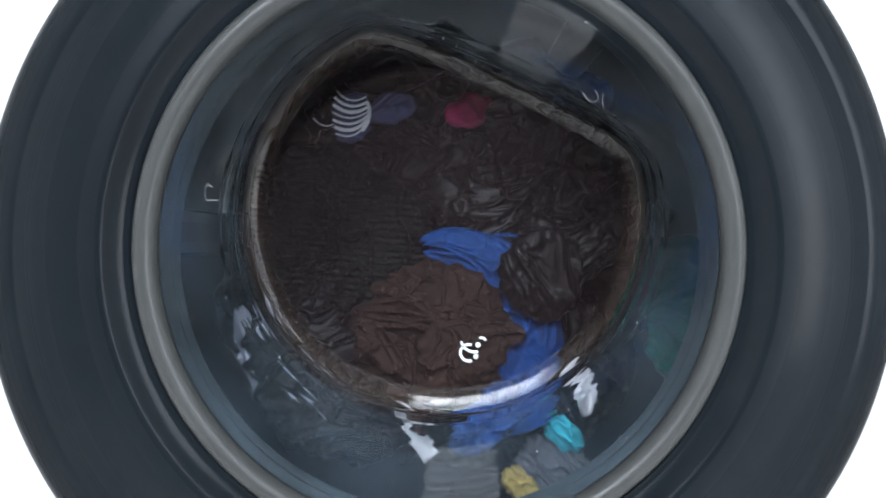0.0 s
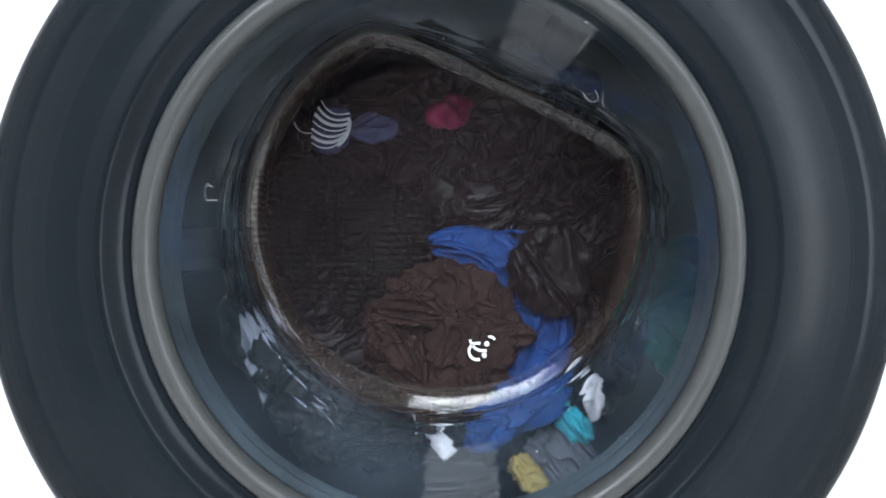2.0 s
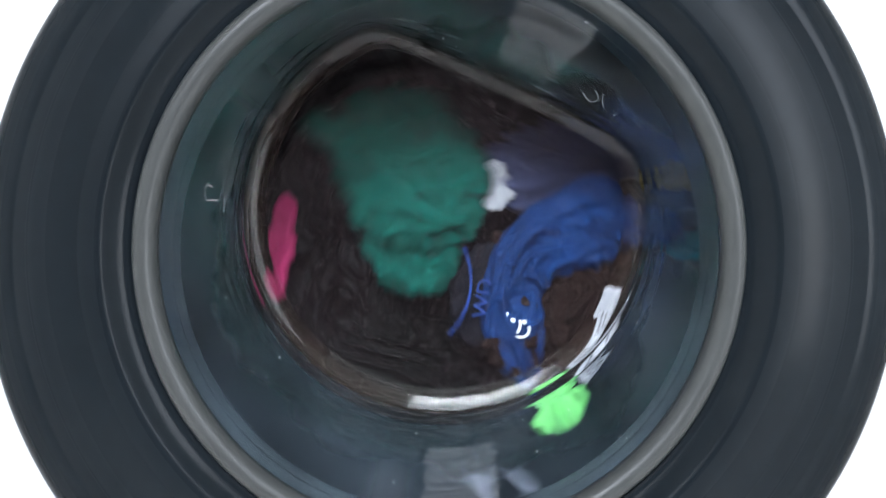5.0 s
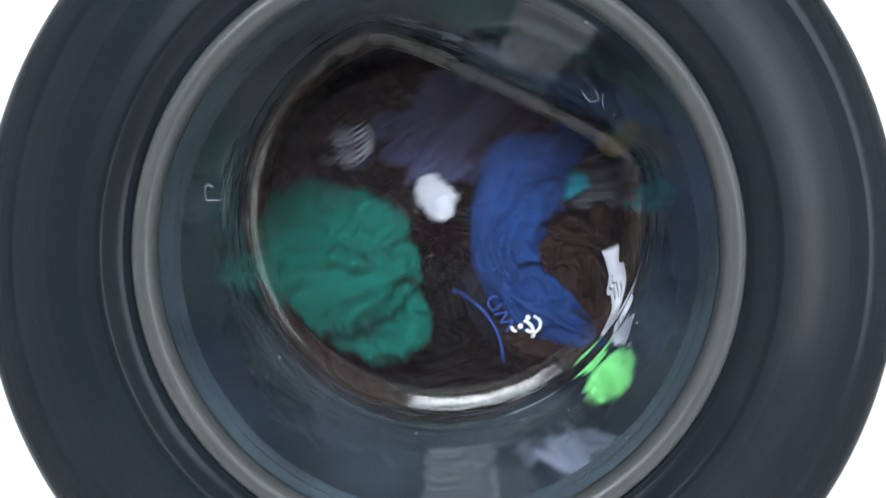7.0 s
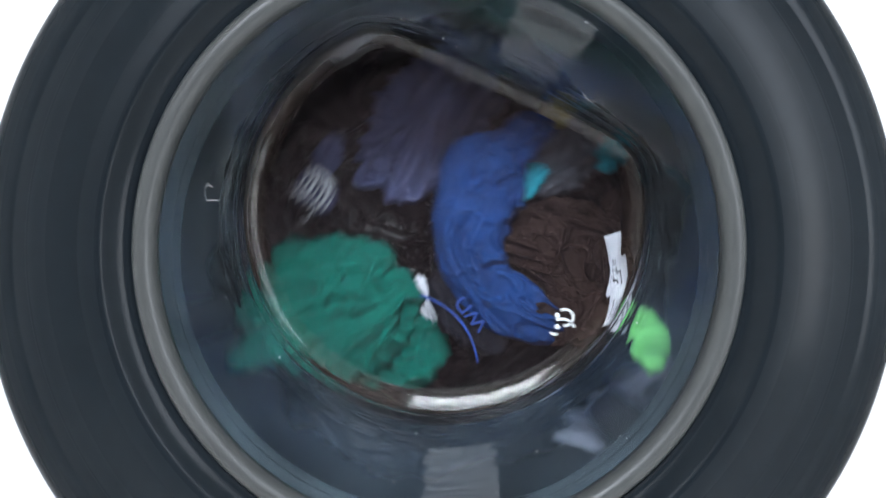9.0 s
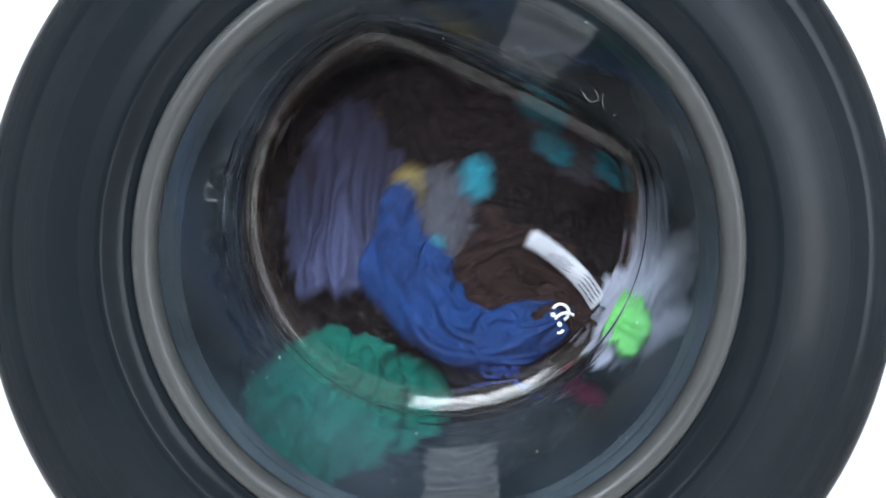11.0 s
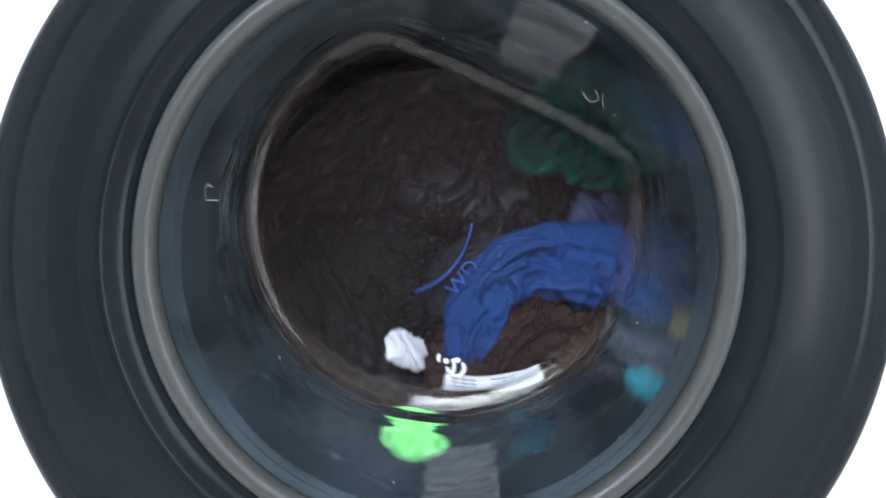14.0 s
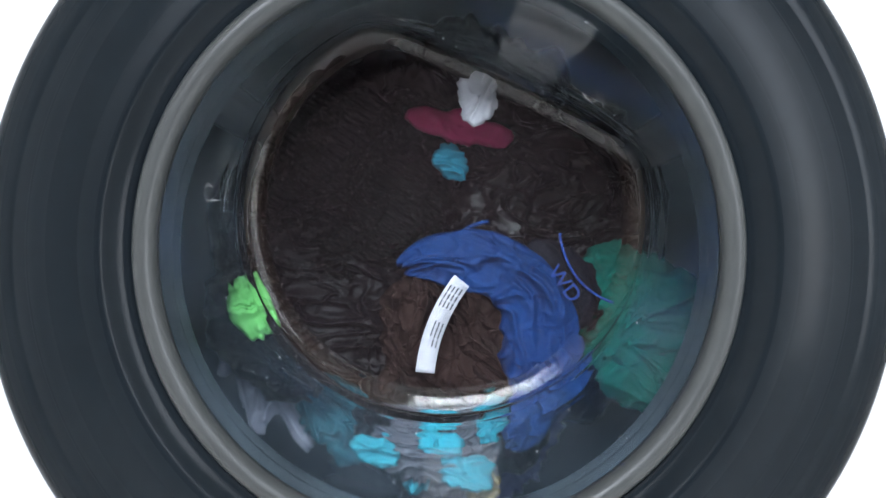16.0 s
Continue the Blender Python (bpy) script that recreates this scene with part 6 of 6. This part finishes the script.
    walk(pink_cloth, [(0, pose(0.023, 0.196, 0.611, 0, -14, 63)), (0.3, pose(0.008, 0.196, 0.610, 0, -14, 63)), (4.3, pose(0.008, 0.196, 0.610, 0, -14, 63))] + flat_rows([
    (4.60, -0.034, 0.182, 0.615, -8), 
    (4.70, -0.074, 0.182, 0.607, 16), (4.80, -0.102, 0.182, 0.579, 40), (4.90, -0.115, 0.182, 0.540, 60), (5.00, -0.128, 0.182, 0.502, 80), 
    (5.10, -0.125, 0.193, 0.465, 100), (5.20, -0.107, 0.238, 0.427, 120), (5.30, -0.086, 0.283, 0.383, 140), (5.40, -0.058, 0.285, 0.343, 160), 
    (5.50, -0.022, 0.285, 0.331, 180), (5.60, 0.022, 0.285, 0.346, 200), (5.70, 0.065, 0.285, 0.360, 220), (5.80, 0.109, 0.285, 0.375, 240), 
    (5.90, 0.151, 0.275, 0.391, 260), (6.00, 0.158, 0.230, 0.433, 278), (6.10, 0.140, 0.182, 0.492, 295), (6.20, 0.134, 0.182, 0.545, 312), 
    (6.30, -0.011, 0.182, 0.625, 330), (6.40, -0.042, 0.182, 0.622, 350), (6.50, -0.072, 0.182, 0.615, 370), (6.60, -0.095, 0.182, 0.598, 390), 
    (6.90, -0.135, 0.300, 0.483, 450), (7.10, -0.097, 0.300, 0.405, 490), (7.30, -0.044, 0.300, 0.324, 530), (7.55, 0.065, 0.300, 0.360, 580), 
    (7.80, 0.170, 0.300, 0.399, 630), (8.10, 0.131, 0.300, 0.571, 680), (8.30, -0.006, 0.300, 0.611, 720), (8.40, -0.075, 0.300, 0.585, 745), 
    (8.50, -0.108, 0.300, 0.540, 770), (8.80, -0.127, 0.300, 0.376, 825), (9.00, -0.033, 0.300, 0.350, 862), (9.20, 0.060, 0.300, 0.324, 900), 
    (9.30, 0.169, 0.300, 0.422, 900), (9.40, 0.151, 0.300, 0.464, 918), (9.50, 0.093, 0.300, 0.339, 924), (9.60, 0.128, 0.300, 0.379, 942), 
    (9.70, 0.152, 0.300, 0.423, 961), (9.80, 0.135, 0.300, 0.485, 980), (9.90, 0.097, 0.300, 0.560, 1000), (10.00, 0.034, 0.300, 0.594, 1022), 
    (10.10, -0.039, 0.300, 0.565, 1047), (10.20, -0.083, 0.300, 0.517, 1070), (10.30, -0.112, 0.300, 0.470, 1090), (10.40, -0.120, 0.300, 0.428, 1110), 
    (10.50, -0.091, 0.300, 0.393, 1130), (10.60, -0.057, 0.300, 0.360, 1150), (10.70, -0.020, 0.300, 0.329, 1170), (10.80, 0.021, 0.300, 0.327, 1190), 
    (10.90, 0.066, 0.300, 0.353, 1210), (11.00, 0.111, 0.300, 0.379, 1230), (11.10, 0.151, 0.300, 0.408, 1250), (11.20, 0.160, 0.300, 0.444, 1269), 
    (11.30, 0.076, 0.300, 0.319, 1275), (11.60, 0.163, 0.300, 0.444, 1330), (11.80, 0.078, 0.182, 0.598, 1370), (11.90, -0.011, 0.182, 0.589, 1395), 
    (12.00, -0.068, 0.182, 0.540, 1420), (12.20, -0.134, 0.300, 0.444, 1460), (12.40, -0.075, 0.300, 0.376, 1500), (12.60, -0.002, 0.300, 0.314, 1540), 
    (12.80, 0.089, 0.300, 0.366, 1580), (13.00, 0.169, 0.300, 0.422, 1620), (13.40, 0.131, 0.300, 0.571, 1690), (13.60, 0.016, 0.300, 0.611, 1730), 
    (13.70, -0.037, 0.182, 0.607, 1750), (13.80, -0.099, 0.182, 0.558, 1775), (14.00, -0.138, 0.300, 0.444, 1815), (14.20, -0.083, 0.300, 0.376, 1852), 
    (14.40, -0.012, 0.300, 0.314, 1890), (14.60, 0.081, 0.300, 0.360, 1930), (14.80, 0.167, 0.300, 0.411, 1970), (15.20, 0.122, 0.300, 0.563, 2040), 
    (15.35, 0.071, 0.290, 0.579, 2085), (15.50, 0.020, 0.280, 0.596, 2130), (15.60, 0.014, 0.250, 0.595, 2146), (15.80, 0.014, 0.182, 0.595, 2146), (16.00, 0.014, 0.182, 0.595, 2146), ]))
    walk(white_cloth, [(0, pose(0.113, 0.190, 0.386, 0, 80, 58)), (0.3, pose(0.119, 0.190, 0.382, 0, 80, 58)), (4.3, pose(0.119, 0.190, 0.382, 0, 80, 58))] + flat_rows([
    (4.40, 0.129, 0.203, 0.403, -136), (4.50, 0.132, 0.177, 0.423, -192), 
    (4.60, 0.138, 0.165, 0.440, -248), (4.70, 0.134, 0.165, 0.488, -297), (4.80, 0.093, 0.165, 0.532, -308), (4.90, 0.061, 0.165, 0.548, -293), 
    (5.00, 0.039, 0.165, 0.548, -278), (5.10, 0.011, 0.165, 0.544, -260), (5.20, -0.017, 0.165, 0.528, -240), (5.30, -0.036, 0.165, 0.503, -220), 
    (5.40, -0.049, 0.165, 0.475, -201), (5.50, -0.058, 0.165, 0.449, -184), (5.60, -0.050, 0.175, 0.424, -166), (5.70, -0.025, 0.208, 0.398, -147), 
    (5.80, 0.003, 0.242, 0.370, -128), (5.90, 0.034, 0.275, 0.339, -109), (6.00, 0.065, 0.273, 0.341, -90), (6.10, 0.091, 0.234, 0.376, -70), 
    (6.20, 0.114, 0.195, 0.409, -50), (6.30, 0.143, 0.193, 0.410, -10), (6.50, 0.158, 0.165, 0.483, 30), (6.70, 0.072, 0.165, 0.548, 60), 
    (6.90, 0.028, 0.165, 0.548, 90), (7.00, -0.006, 0.165, 0.539, 110), (7.10, -0.028, 0.165, 0.518, 130), (7.20, -0.045, 0.165, 0.488, 150), 
    (7.40, -0.062, 0.165, 0.436, 185), (7.60, -0.011, 0.225, 0.384, 222), (7.80, 0.050, 0.285, 0.324, 260), (8.00, 0.103, 0.214, 0.393, 300), 
    (8.20, 0.149, 0.165, 0.449, 340), (8.50, 0.097, 0.165, 0.505, 390), (8.70, 0.028, 0.165, 0.509, 430), (8.80, -0.010, 0.165, 0.500, 450), 
    (8.90, -0.019, 0.165, 0.479, 470), (9.00, -0.012, 0.165, 0.462, 485), (9.10, -0.028, 0.165, 0.432, 505), (9.20, -0.039, 0.207, 0.399, 520), 
    (9.30, -0.002, 0.285, 0.329, 480), (9.40, 0.054, 0.207, 0.399, 500), (9.50, 0.022, 0.285, 0.325, 530), (9.60, 0.070, 0.274, 0.339, 550), 
    (9.70, 0.114, 0.258, 0.355, 570), (9.80, 0.134, 0.214, 0.393, 590), (9.90, 0.132, 0.165, 0.444, 610), (10.00, 0.137, 0.165, 0.477, 627), 
    (10.10, 0.139, 0.165, 0.498, 642), (10.20, 0.130, 0.165, 0.518, 657), (10.30, 0.108, 0.165, 0.535, 672), (10.40, 0.080, 0.165, 0.541, 690), 
    (10.50, 0.046, 0.165, 0.537, 710), (10.60, 0.011, 0.165, 0.522, 730), (10.70, -0.017, 0.165, 0.492, 750), (10.80, -0.034, 0.165, 0.449, 772), 
    (10.90, -0.036, 0.197, 0.407, 794), (11.00, -0.024, 0.232, 0.378, 812), (11.10, -0.010, 0.267, 0.346, 831), (11.20, 0.027, 0.246, 0.366, 850), 
    (11.30, -0.002, 0.285, 0.319, 880), (11.60, 0.136, 0.250, 0.362, 940), (11.80, 0.136, 0.165, 0.466, 980), (12.00, 0.140, 0.165, 0.509, 1010), 
    (12.20, 0.097, 0.165, 0.544, 1040), (12.30, 0.063, 0.165, 0.539, 1060), (12.40, 0.028, 0.165, 0.535, 1080), (12.50, -0.006, 0.165, 0.509, 1100), 
    (12.60, -0.028, 0.165, 0.475, 1120), (12.70, -0.041, 0.179, 0.421, 1145), (13.00, -0.002, 0.285, 0.329, 1200), (13.30, 0.153, 0.165, 0.500, 1260), 
    (13.50, 0.108, 0.165, 0.584, 1290), (13.60, 0.063, 0.165, 0.584, 1310), (13.70, 0.020, 0.165, 0.565, 1330), (13.80, -0.006, 0.165, 0.518, 1350), 
    (13.90, -0.028, 0.165, 0.457, 1370), (14.00, -0.028, 0.179, 0.421, 1390), (14.10, -0.024, 0.193, 0.410, 1400), (14.20, -0.020, 0.207, 0.399, 1410), 
    (14.30, -0.053, 0.165, 0.432, 1430), (14.50, -0.033, 0.285, 0.345, 1470), (14.75, 0.060, 0.285, 0.371, 1520), (15.00, 0.154, 0.285, 0.397, 1570), 
    (15.30, 0.123, 0.285, 0.573, 1640), (15.50, 0.036, 0.285, 0.600, 1680), (15.60, 0.030, 0.240, 0.604, 1690), (15.80, 0.0245, 0.106, 0.604, 1690), (16.00, 0.0245, 0.106, 0.604, 1690), ]))
    walk(striped_sock, flat_rows([
    (0.00, -0.068, 0.150, 0.597, 12), (0.30, -0.083, 0.150, 0.588, 0), (4.30, -0.083, 0.150, 0.588, 0), (4.60, 0.061, 0.270, 0.548, -52), 
    (4.70, 0.105, 0.270, 0.571, -54), (4.80, 0.092, 0.270, 0.601, -40), (4.90, 0.036, 0.270, 0.619, -20), (5.00, -0.012, 0.270, 0.622, 0), 
    (5.10, -0.057, 0.270, 0.605, 20), (5.20, -0.101, 0.270, 0.565, 40), (5.30, -0.127, 0.270, 0.508, 60), (5.40, -0.139, 0.270, 0.449, 80), 
    (5.50, -0.129, 0.270, 0.401, 100), (5.60, -0.099, 0.270, 0.366, 120), (5.70, -0.059, 0.270, 0.347, 140), (5.80, -0.011, 0.270, 0.344, 160), 
    (5.90, 0.037, 0.270, 0.342, 180), (6.00, 0.086, 0.270, 0.339, 200), (6.10, 0.119, 0.270, 0.358, 220), (6.20, 0.136, 0.270, 0.397, 240), 
    (6.30, 0.176, 0.270, 0.440, 250), (6.60, 0.120, 0.270, 0.592, 310), (6.80, 0.007, 0.182, 0.611, 350), (6.90, -0.028, 0.182, 0.602, 370), 
    (7.00, -0.070, 0.182, 0.580, 390), (7.10, -0.106, 0.182, 0.532, 410), (7.30, -0.144, 0.270, 0.419, 450), (7.50, -0.083, 0.270, 0.348, 490), 
    (7.70, 0.013, 0.270, 0.343, 530), (7.90, 0.110, 0.270, 0.338, 570), (8.10, 0.145, 0.270, 0.417, 610), (8.30, 0.181, 0.270, 0.495, 650), 
    (8.60, 0.084, 0.270, 0.622, 710), (8.80, -0.020, 0.182, 0.602, 750), (8.90, -0.064, 0.182, 0.580, 770), (9.00, -0.099, 0.182, 0.545, 790), 
    (9.20, -0.144, 0.270, 0.440, 830), (9.25, 0.011, 0.270, 0.429, 870), (9.30, 0.166, 0.270, 0.419, 910), (9.40, 0.167, 0.270, 0.457, 930), 
    (9.50, -0.093, 0.270, 0.600, 885), (9.60, -0.129, 0.270, 0.521, 905), (9.70, -0.129, 0.270, 0.419, 927), (9.80, 0.028, 0.270, 0.445, 960), 
    (9.90, 0.134, 0.270, 0.551, 994), (10.00, 0.060, 0.270, 0.612, 1021), (10.10, -0.015, 0.270, 0.638, 1047), (10.20, -0.091, 0.270, 0.580, 1072), 
    (10.30, -0.137, 0.270, 0.483, 1095), (10.40, -0.127, 0.270, 0.422, 1116), (10.50, -0.093, 0.270, 0.386, 1137), (10.60, -0.060, 0.270, 0.351, 1159), 
    (10.70, -0.022, 0.270, 0.341, 1180), (10.80, 0.020, 0.270, 0.359, 1200), (10.90, 0.061, 0.270, 0.376, 1220), (11.00, 0.103, 0.270, 0.393, 1240), 
    (11.10, 0.145, 0.270, 0.411, 1260), (11.20, 0.166, 0.270, 0.438, 1280), (11.30, -0.073, 0.270, 0.628, 1235), (11.40, -0.114, 0.270, 0.572, 1255), 
    (11.50, -0.144, 0.270, 0.470, 1275), (11.60, -0.114, 0.270, 0.368, 1300), (11.70, 0.171, 0.270, 0.521, 1340), (11.90, 0.020, 0.182, 0.625, 1395), 
    (12.00, -0.046, 0.182, 0.617, 1420), (12.10, -0.113, 0.182, 0.523, 1445), (12.20, -0.144, 0.270, 0.440, 1465), (12.50, -0.043, 0.270, 0.333, 1530), 
    (12.75, 0.061, 0.270, 0.376, 1580), (13.00, 0.166, 0.270, 0.419, 1630), (13.20, 0.168, 0.270, 0.495, 1670), (13.40, 0.171, 0.270, 0.572, 1710), 
    (13.60, 0.074, 0.270, 0.597, 1750), (13.80, -0.043, 0.270, 0.597, 1790), (14.00, -0.134, 0.270, 0.490, 1830), (14.20, -0.088, 0.270, 0.412, 1870), 
    (14.40, -0.043, 0.270, 0.333, 1910), (14.65, 0.067, 0.270, 0.401, 1960), (14.90, 0.176, 0.270, 0.470, 2010), (15.20, 0.100, 0.270, 0.607, 2070), 
    (15.50, -0.083, 0.270, 0.572, 2130), (16.00, -0.117, 0.290, 0.553, 2150), ]))
    walk(teal_shirt, flat_rows([
    (0.00, -0.073, 0.270, 0.480, -360), (4.30, -0.073, 0.270, 0.480, -360), (4.60, -0.004, 0.270, 0.572, -379), (4.70, -0.023, 0.270, 0.608, -369), 
    (4.80, -0.054, 0.270, 0.603, -351), (4.90, -0.077, 0.270, 0.565, -332), (5.00, -0.100, 0.270, 0.527, -313), (5.10, -0.123, 0.270, 0.489, -294), 
    (5.20, -0.127, 0.270, 0.459, -276), (5.30, -0.111, 0.270, 0.436, -257), (5.40, -0.096, 0.270, 0.413, -238), (5.50, -0.081, 0.270, 0.390, -219), 
    (5.60, -0.083, 0.270, 0.443, -185), (5.70, -0.104, 0.270, 0.573, -135), (5.80, -0.129, 0.270, 0.605, -95), (5.90, -0.152, 0.270, 0.528, -70), 
    (6.00, -0.157, 0.270, 0.462, -50), (6.10, -0.136, 0.270, 0.423, -30), (6.20, -0.099, 0.270, 0.389, -10), (6.30, 0.110, 0.270, 0.622, -60), 
    (6.60, -0.043, 0.270, 0.622, 0), (6.80, -0.088, 0.270, 0.546, 38), (7.00, -0.134, 0.270, 0.470, 75), (7.20, -0.104, 0.270, 0.424, 112), 
    (7.40, -0.075, 0.285, 0.376, 150), (7.50, -0.081, 0.175, 0.507, 200), (7.60, -0.098, 0.175, 0.619, 250), (7.70, -0.124, 0.175, 0.562, 280), 
    (7.80, -0.138, 0.175, 0.487, 300), (7.90, -0.142, 0.214, 0.444, 320), (8.20, -0.043, 0.270, 0.338, 380), (8.40, 0.059, 0.270, 0.358, 420), 
    (8.60, 0.161, 0.270, 0.379, 460), (8.80, 0.166, 0.270, 0.465, 500), (9.00, 0.171, 0.270, 0.551, 540), (9.20, 0.140, 0.270, 0.597, 580), 
    (9.30, 0.059, 0.270, 0.607, 525), (9.40, -0.033, 0.270, 0.622, 545), (9.50, -0.032, 0.175, 0.603, 550), (9.60, -0.076, 0.175, 0.575, 572), 
    (9.70, -0.111, 0.175, 0.520, 597), (9.80, -0.126, 0.191, 0.462, 619), (9.90, -0.137, 0.270, 0.412, 636), (10.00, -0.114, 0.270, 0.378, 655), 
    (10.10, -0.073, 0.270, 0.356, 675), (10.20, -0.033, 0.270, 0.334, 695), (10.30, 0.009, 0.270, 0.330, 715), (10.40, 0.053, 0.270, 0.346, 735), 
    (10.50, 0.096, 0.270, 0.361, 755), (10.60, 0.139, 0.270, 0.376, 775), (10.70, 0.162, 0.270, 0.407, 795), (10.80, 0.166, 0.270, 0.452, 815), 
    (10.90, 0.169, 0.270, 0.498, 835), (11.00, 0.143, 0.270, 0.542, 855), (11.10, 0.087, 0.270, 0.586, 875), (11.20, 0.013, 0.270, 0.615, 895), 
    (11.30, -0.011, 0.175, 0.614, 900), (11.40, -0.054, 0.175, 0.592, 920), (11.50, -0.098, 0.175, 0.557, 945), (11.60, -0.124, 0.175, 0.483, 970), 
    (11.80, -0.134, 0.270, 0.389, 1005), (12.10, -0.012, 0.270, 0.323, 1065), (12.30, 0.074, 0.270, 0.353, 1105), (12.50, 0.161, 0.270, 0.384, 1145), 
    (12.80, 0.171, 0.270, 0.521, 1205), (13.00, 0.059, 0.270, 0.607, 1245), (13.10, -0.028, 0.175, 0.606, 1265), (13.20, -0.072, 0.175, 0.584, 1285), 
    (13.30, -0.103, 0.175, 0.544, 1305), (13.40, -0.124, 0.175, 0.487, 1325), (13.70, -0.093, 0.270, 0.358, 1385), (13.90, -0.002, 0.270, 0.343, 1425), 
    (14.10, 0.089, 0.270, 0.328, 1465), (14.30, 0.135, 0.270, 0.399, 1505), (14.50, 0.181, 0.270, 0.470, 1545), (14.80, 0.059, 0.270, 0.612, 1605), 
    (15.00, -0.054, 0.175, 0.588, 1645), (15.10, -0.089, 0.175, 0.557, 1665), (15.20, -0.129, 0.175, 0.474, 1685), (15.30, -0.137, 0.233, 0.428, 1700), 
    (15.40, -0.134, 0.270, 0.389, 1715), (15.50, -0.114, 0.270, 0.358, 1730), (15.60, -0.099, 0.270, 0.353, 1738), (16.00, -0.101, 0.285, 0.350, 1738), ]))
    walk(teal_sock, flat_rows([
    (0.00, -0.075, 0.285, 0.480, -360), (4.30, -0.075, 0.285, 0.480, -360), (4.60, -0.004, 0.285, 0.574, -379), (4.70, -0.024, 0.285, 0.610, -369), 
    (4.80, -0.055, 0.285, 0.606, -351), (4.90, -0.079, 0.285, 0.567, -332), (5.00, -0.102, 0.285, 0.528, -313), (5.10, -0.125, 0.285, 0.489, -294), 
    (5.20, -0.129, 0.285, 0.458, -276), (5.30, -0.114, 0.285, 0.434, -257), (5.40, -0.098, 0.285, 0.411, -238), (5.50, -0.083, 0.285, 0.388, -219), 
    (5.60, -0.085, 0.285, 0.442, -185), (5.70, -0.106, 0.285, 0.575, -135), (5.80, -0.132, 0.285, 0.607, -95), (5.90, -0.155, 0.285, 0.529, -70), 
    (6.00, -0.160, 0.285, 0.462, -50), (6.10, -0.139, 0.285, 0.421, -30), (6.20, -0.101, 0.285, 0.386, -10), (6.30, 0.112, 0.285, 0.625, -60), 
    (6.60, -0.044, 0.285, 0.625, 0), (6.80, -0.090, 0.285, 0.547, 38), (7.00, -0.137, 0.285, 0.469, 75), (7.20, -0.106, 0.285, 0.423, 112), 
    (7.40, -0.075, 0.285, 0.376, 150), (7.50, -0.096, 0.285, 0.508, 200), (7.60, -0.116, 0.285, 0.641, 250), (7.70, -0.147, 0.285, 0.573, 280), 
    (7.80, -0.163, 0.285, 0.485, 300), (7.90, -0.158, 0.285, 0.438, 320), (8.20, -0.044, 0.285, 0.334, 380), (8.40, 0.060, 0.285, 0.355, 420), 
    (8.60, 0.164, 0.285, 0.376, 460), (8.80, 0.169, 0.285, 0.464, 500), (9.00, 0.174, 0.285, 0.552, 540), (9.20, 0.143, 0.285, 0.599, 580), 
    (9.30, 0.060, 0.285, 0.610, 525), (9.40, -0.033, 0.285, 0.625, 545), (9.50, -0.038, 0.285, 0.623, 550), (9.60, -0.090, 0.285, 0.589, 572), 
    (9.70, -0.132, 0.285, 0.524, 597), (9.80, -0.145, 0.285, 0.456, 619), (9.90, -0.140, 0.285, 0.410, 636), (10.00, -0.116, 0.285, 0.375, 655), 
    (10.10, -0.075, 0.285, 0.353, 675), (10.20, -0.033, 0.285, 0.330, 695), (10.30, 0.010, 0.285, 0.327, 715), (10.40, 0.054, 0.285, 0.342, 735), 
    (10.50, 0.098, 0.285, 0.358, 755), (10.60, 0.142, 0.285, 0.373, 775), (10.70, 0.166, 0.285, 0.404, 795), (10.80, 0.169, 0.285, 0.451, 815), 
    (10.90, 0.173, 0.285, 0.498, 835), (11.00, 0.146, 0.285, 0.543, 855), (11.10, 0.089, 0.285, 0.587, 875), (11.20, 0.013, 0.285, 0.617, 895), 
    (11.30, -0.012, 0.285, 0.636, 900), (11.40, -0.064, 0.285, 0.610, 920), (11.50, -0.116, 0.285, 0.568, 945), (11.60, -0.147, 0.285, 0.480, 970), 
    (11.80, -0.137, 0.285, 0.386, 1005), (12.10, -0.012, 0.285, 0.319, 1065), (12.30, 0.076, 0.285, 0.350, 1105), (12.50, 0.164, 0.285, 0.381, 1145), 
    (12.80, 0.174, 0.285, 0.521, 1205), (13.00, 0.060, 0.285, 0.610, 1245), (13.10, -0.033, 0.285, 0.625, 1265), (13.20, -0.085, 0.285, 0.599, 1285), 
    (13.30, -0.121, 0.285, 0.552, 1305), (13.40, -0.147, 0.285, 0.485, 1325), (13.70, -0.096, 0.285, 0.355, 1385), (13.90, -0.002, 0.285, 0.340, 1425), 
    (14.10, 0.091, 0.285, 0.324, 1465), (14.30, 0.138, 0.285, 0.397, 1505), (14.50, 0.185, 0.285, 0.469, 1545), (14.80, 0.060, 0.285, 0.615, 1605), 
    (15.00, -0.064, 0.285, 0.604, 1645), (15.10, -0.106, 0.285, 0.568, 1665), (15.20, -0.153, 0.285, 0.469, 1685), (15.30, -0.147, 0.285, 0.423, 1700), 
    (15.40, -0.081, 0.285, 0.474, 1720), (15.50, -0.011, 0.285, 0.553, 1745), (15.60, 0.006, 0.255, 0.567, 1750), (15.80, 0.006, 0.175, 0.567, 1750), (16.00, 0.006, 0.175, 0.567, 1750), ]))


motions()
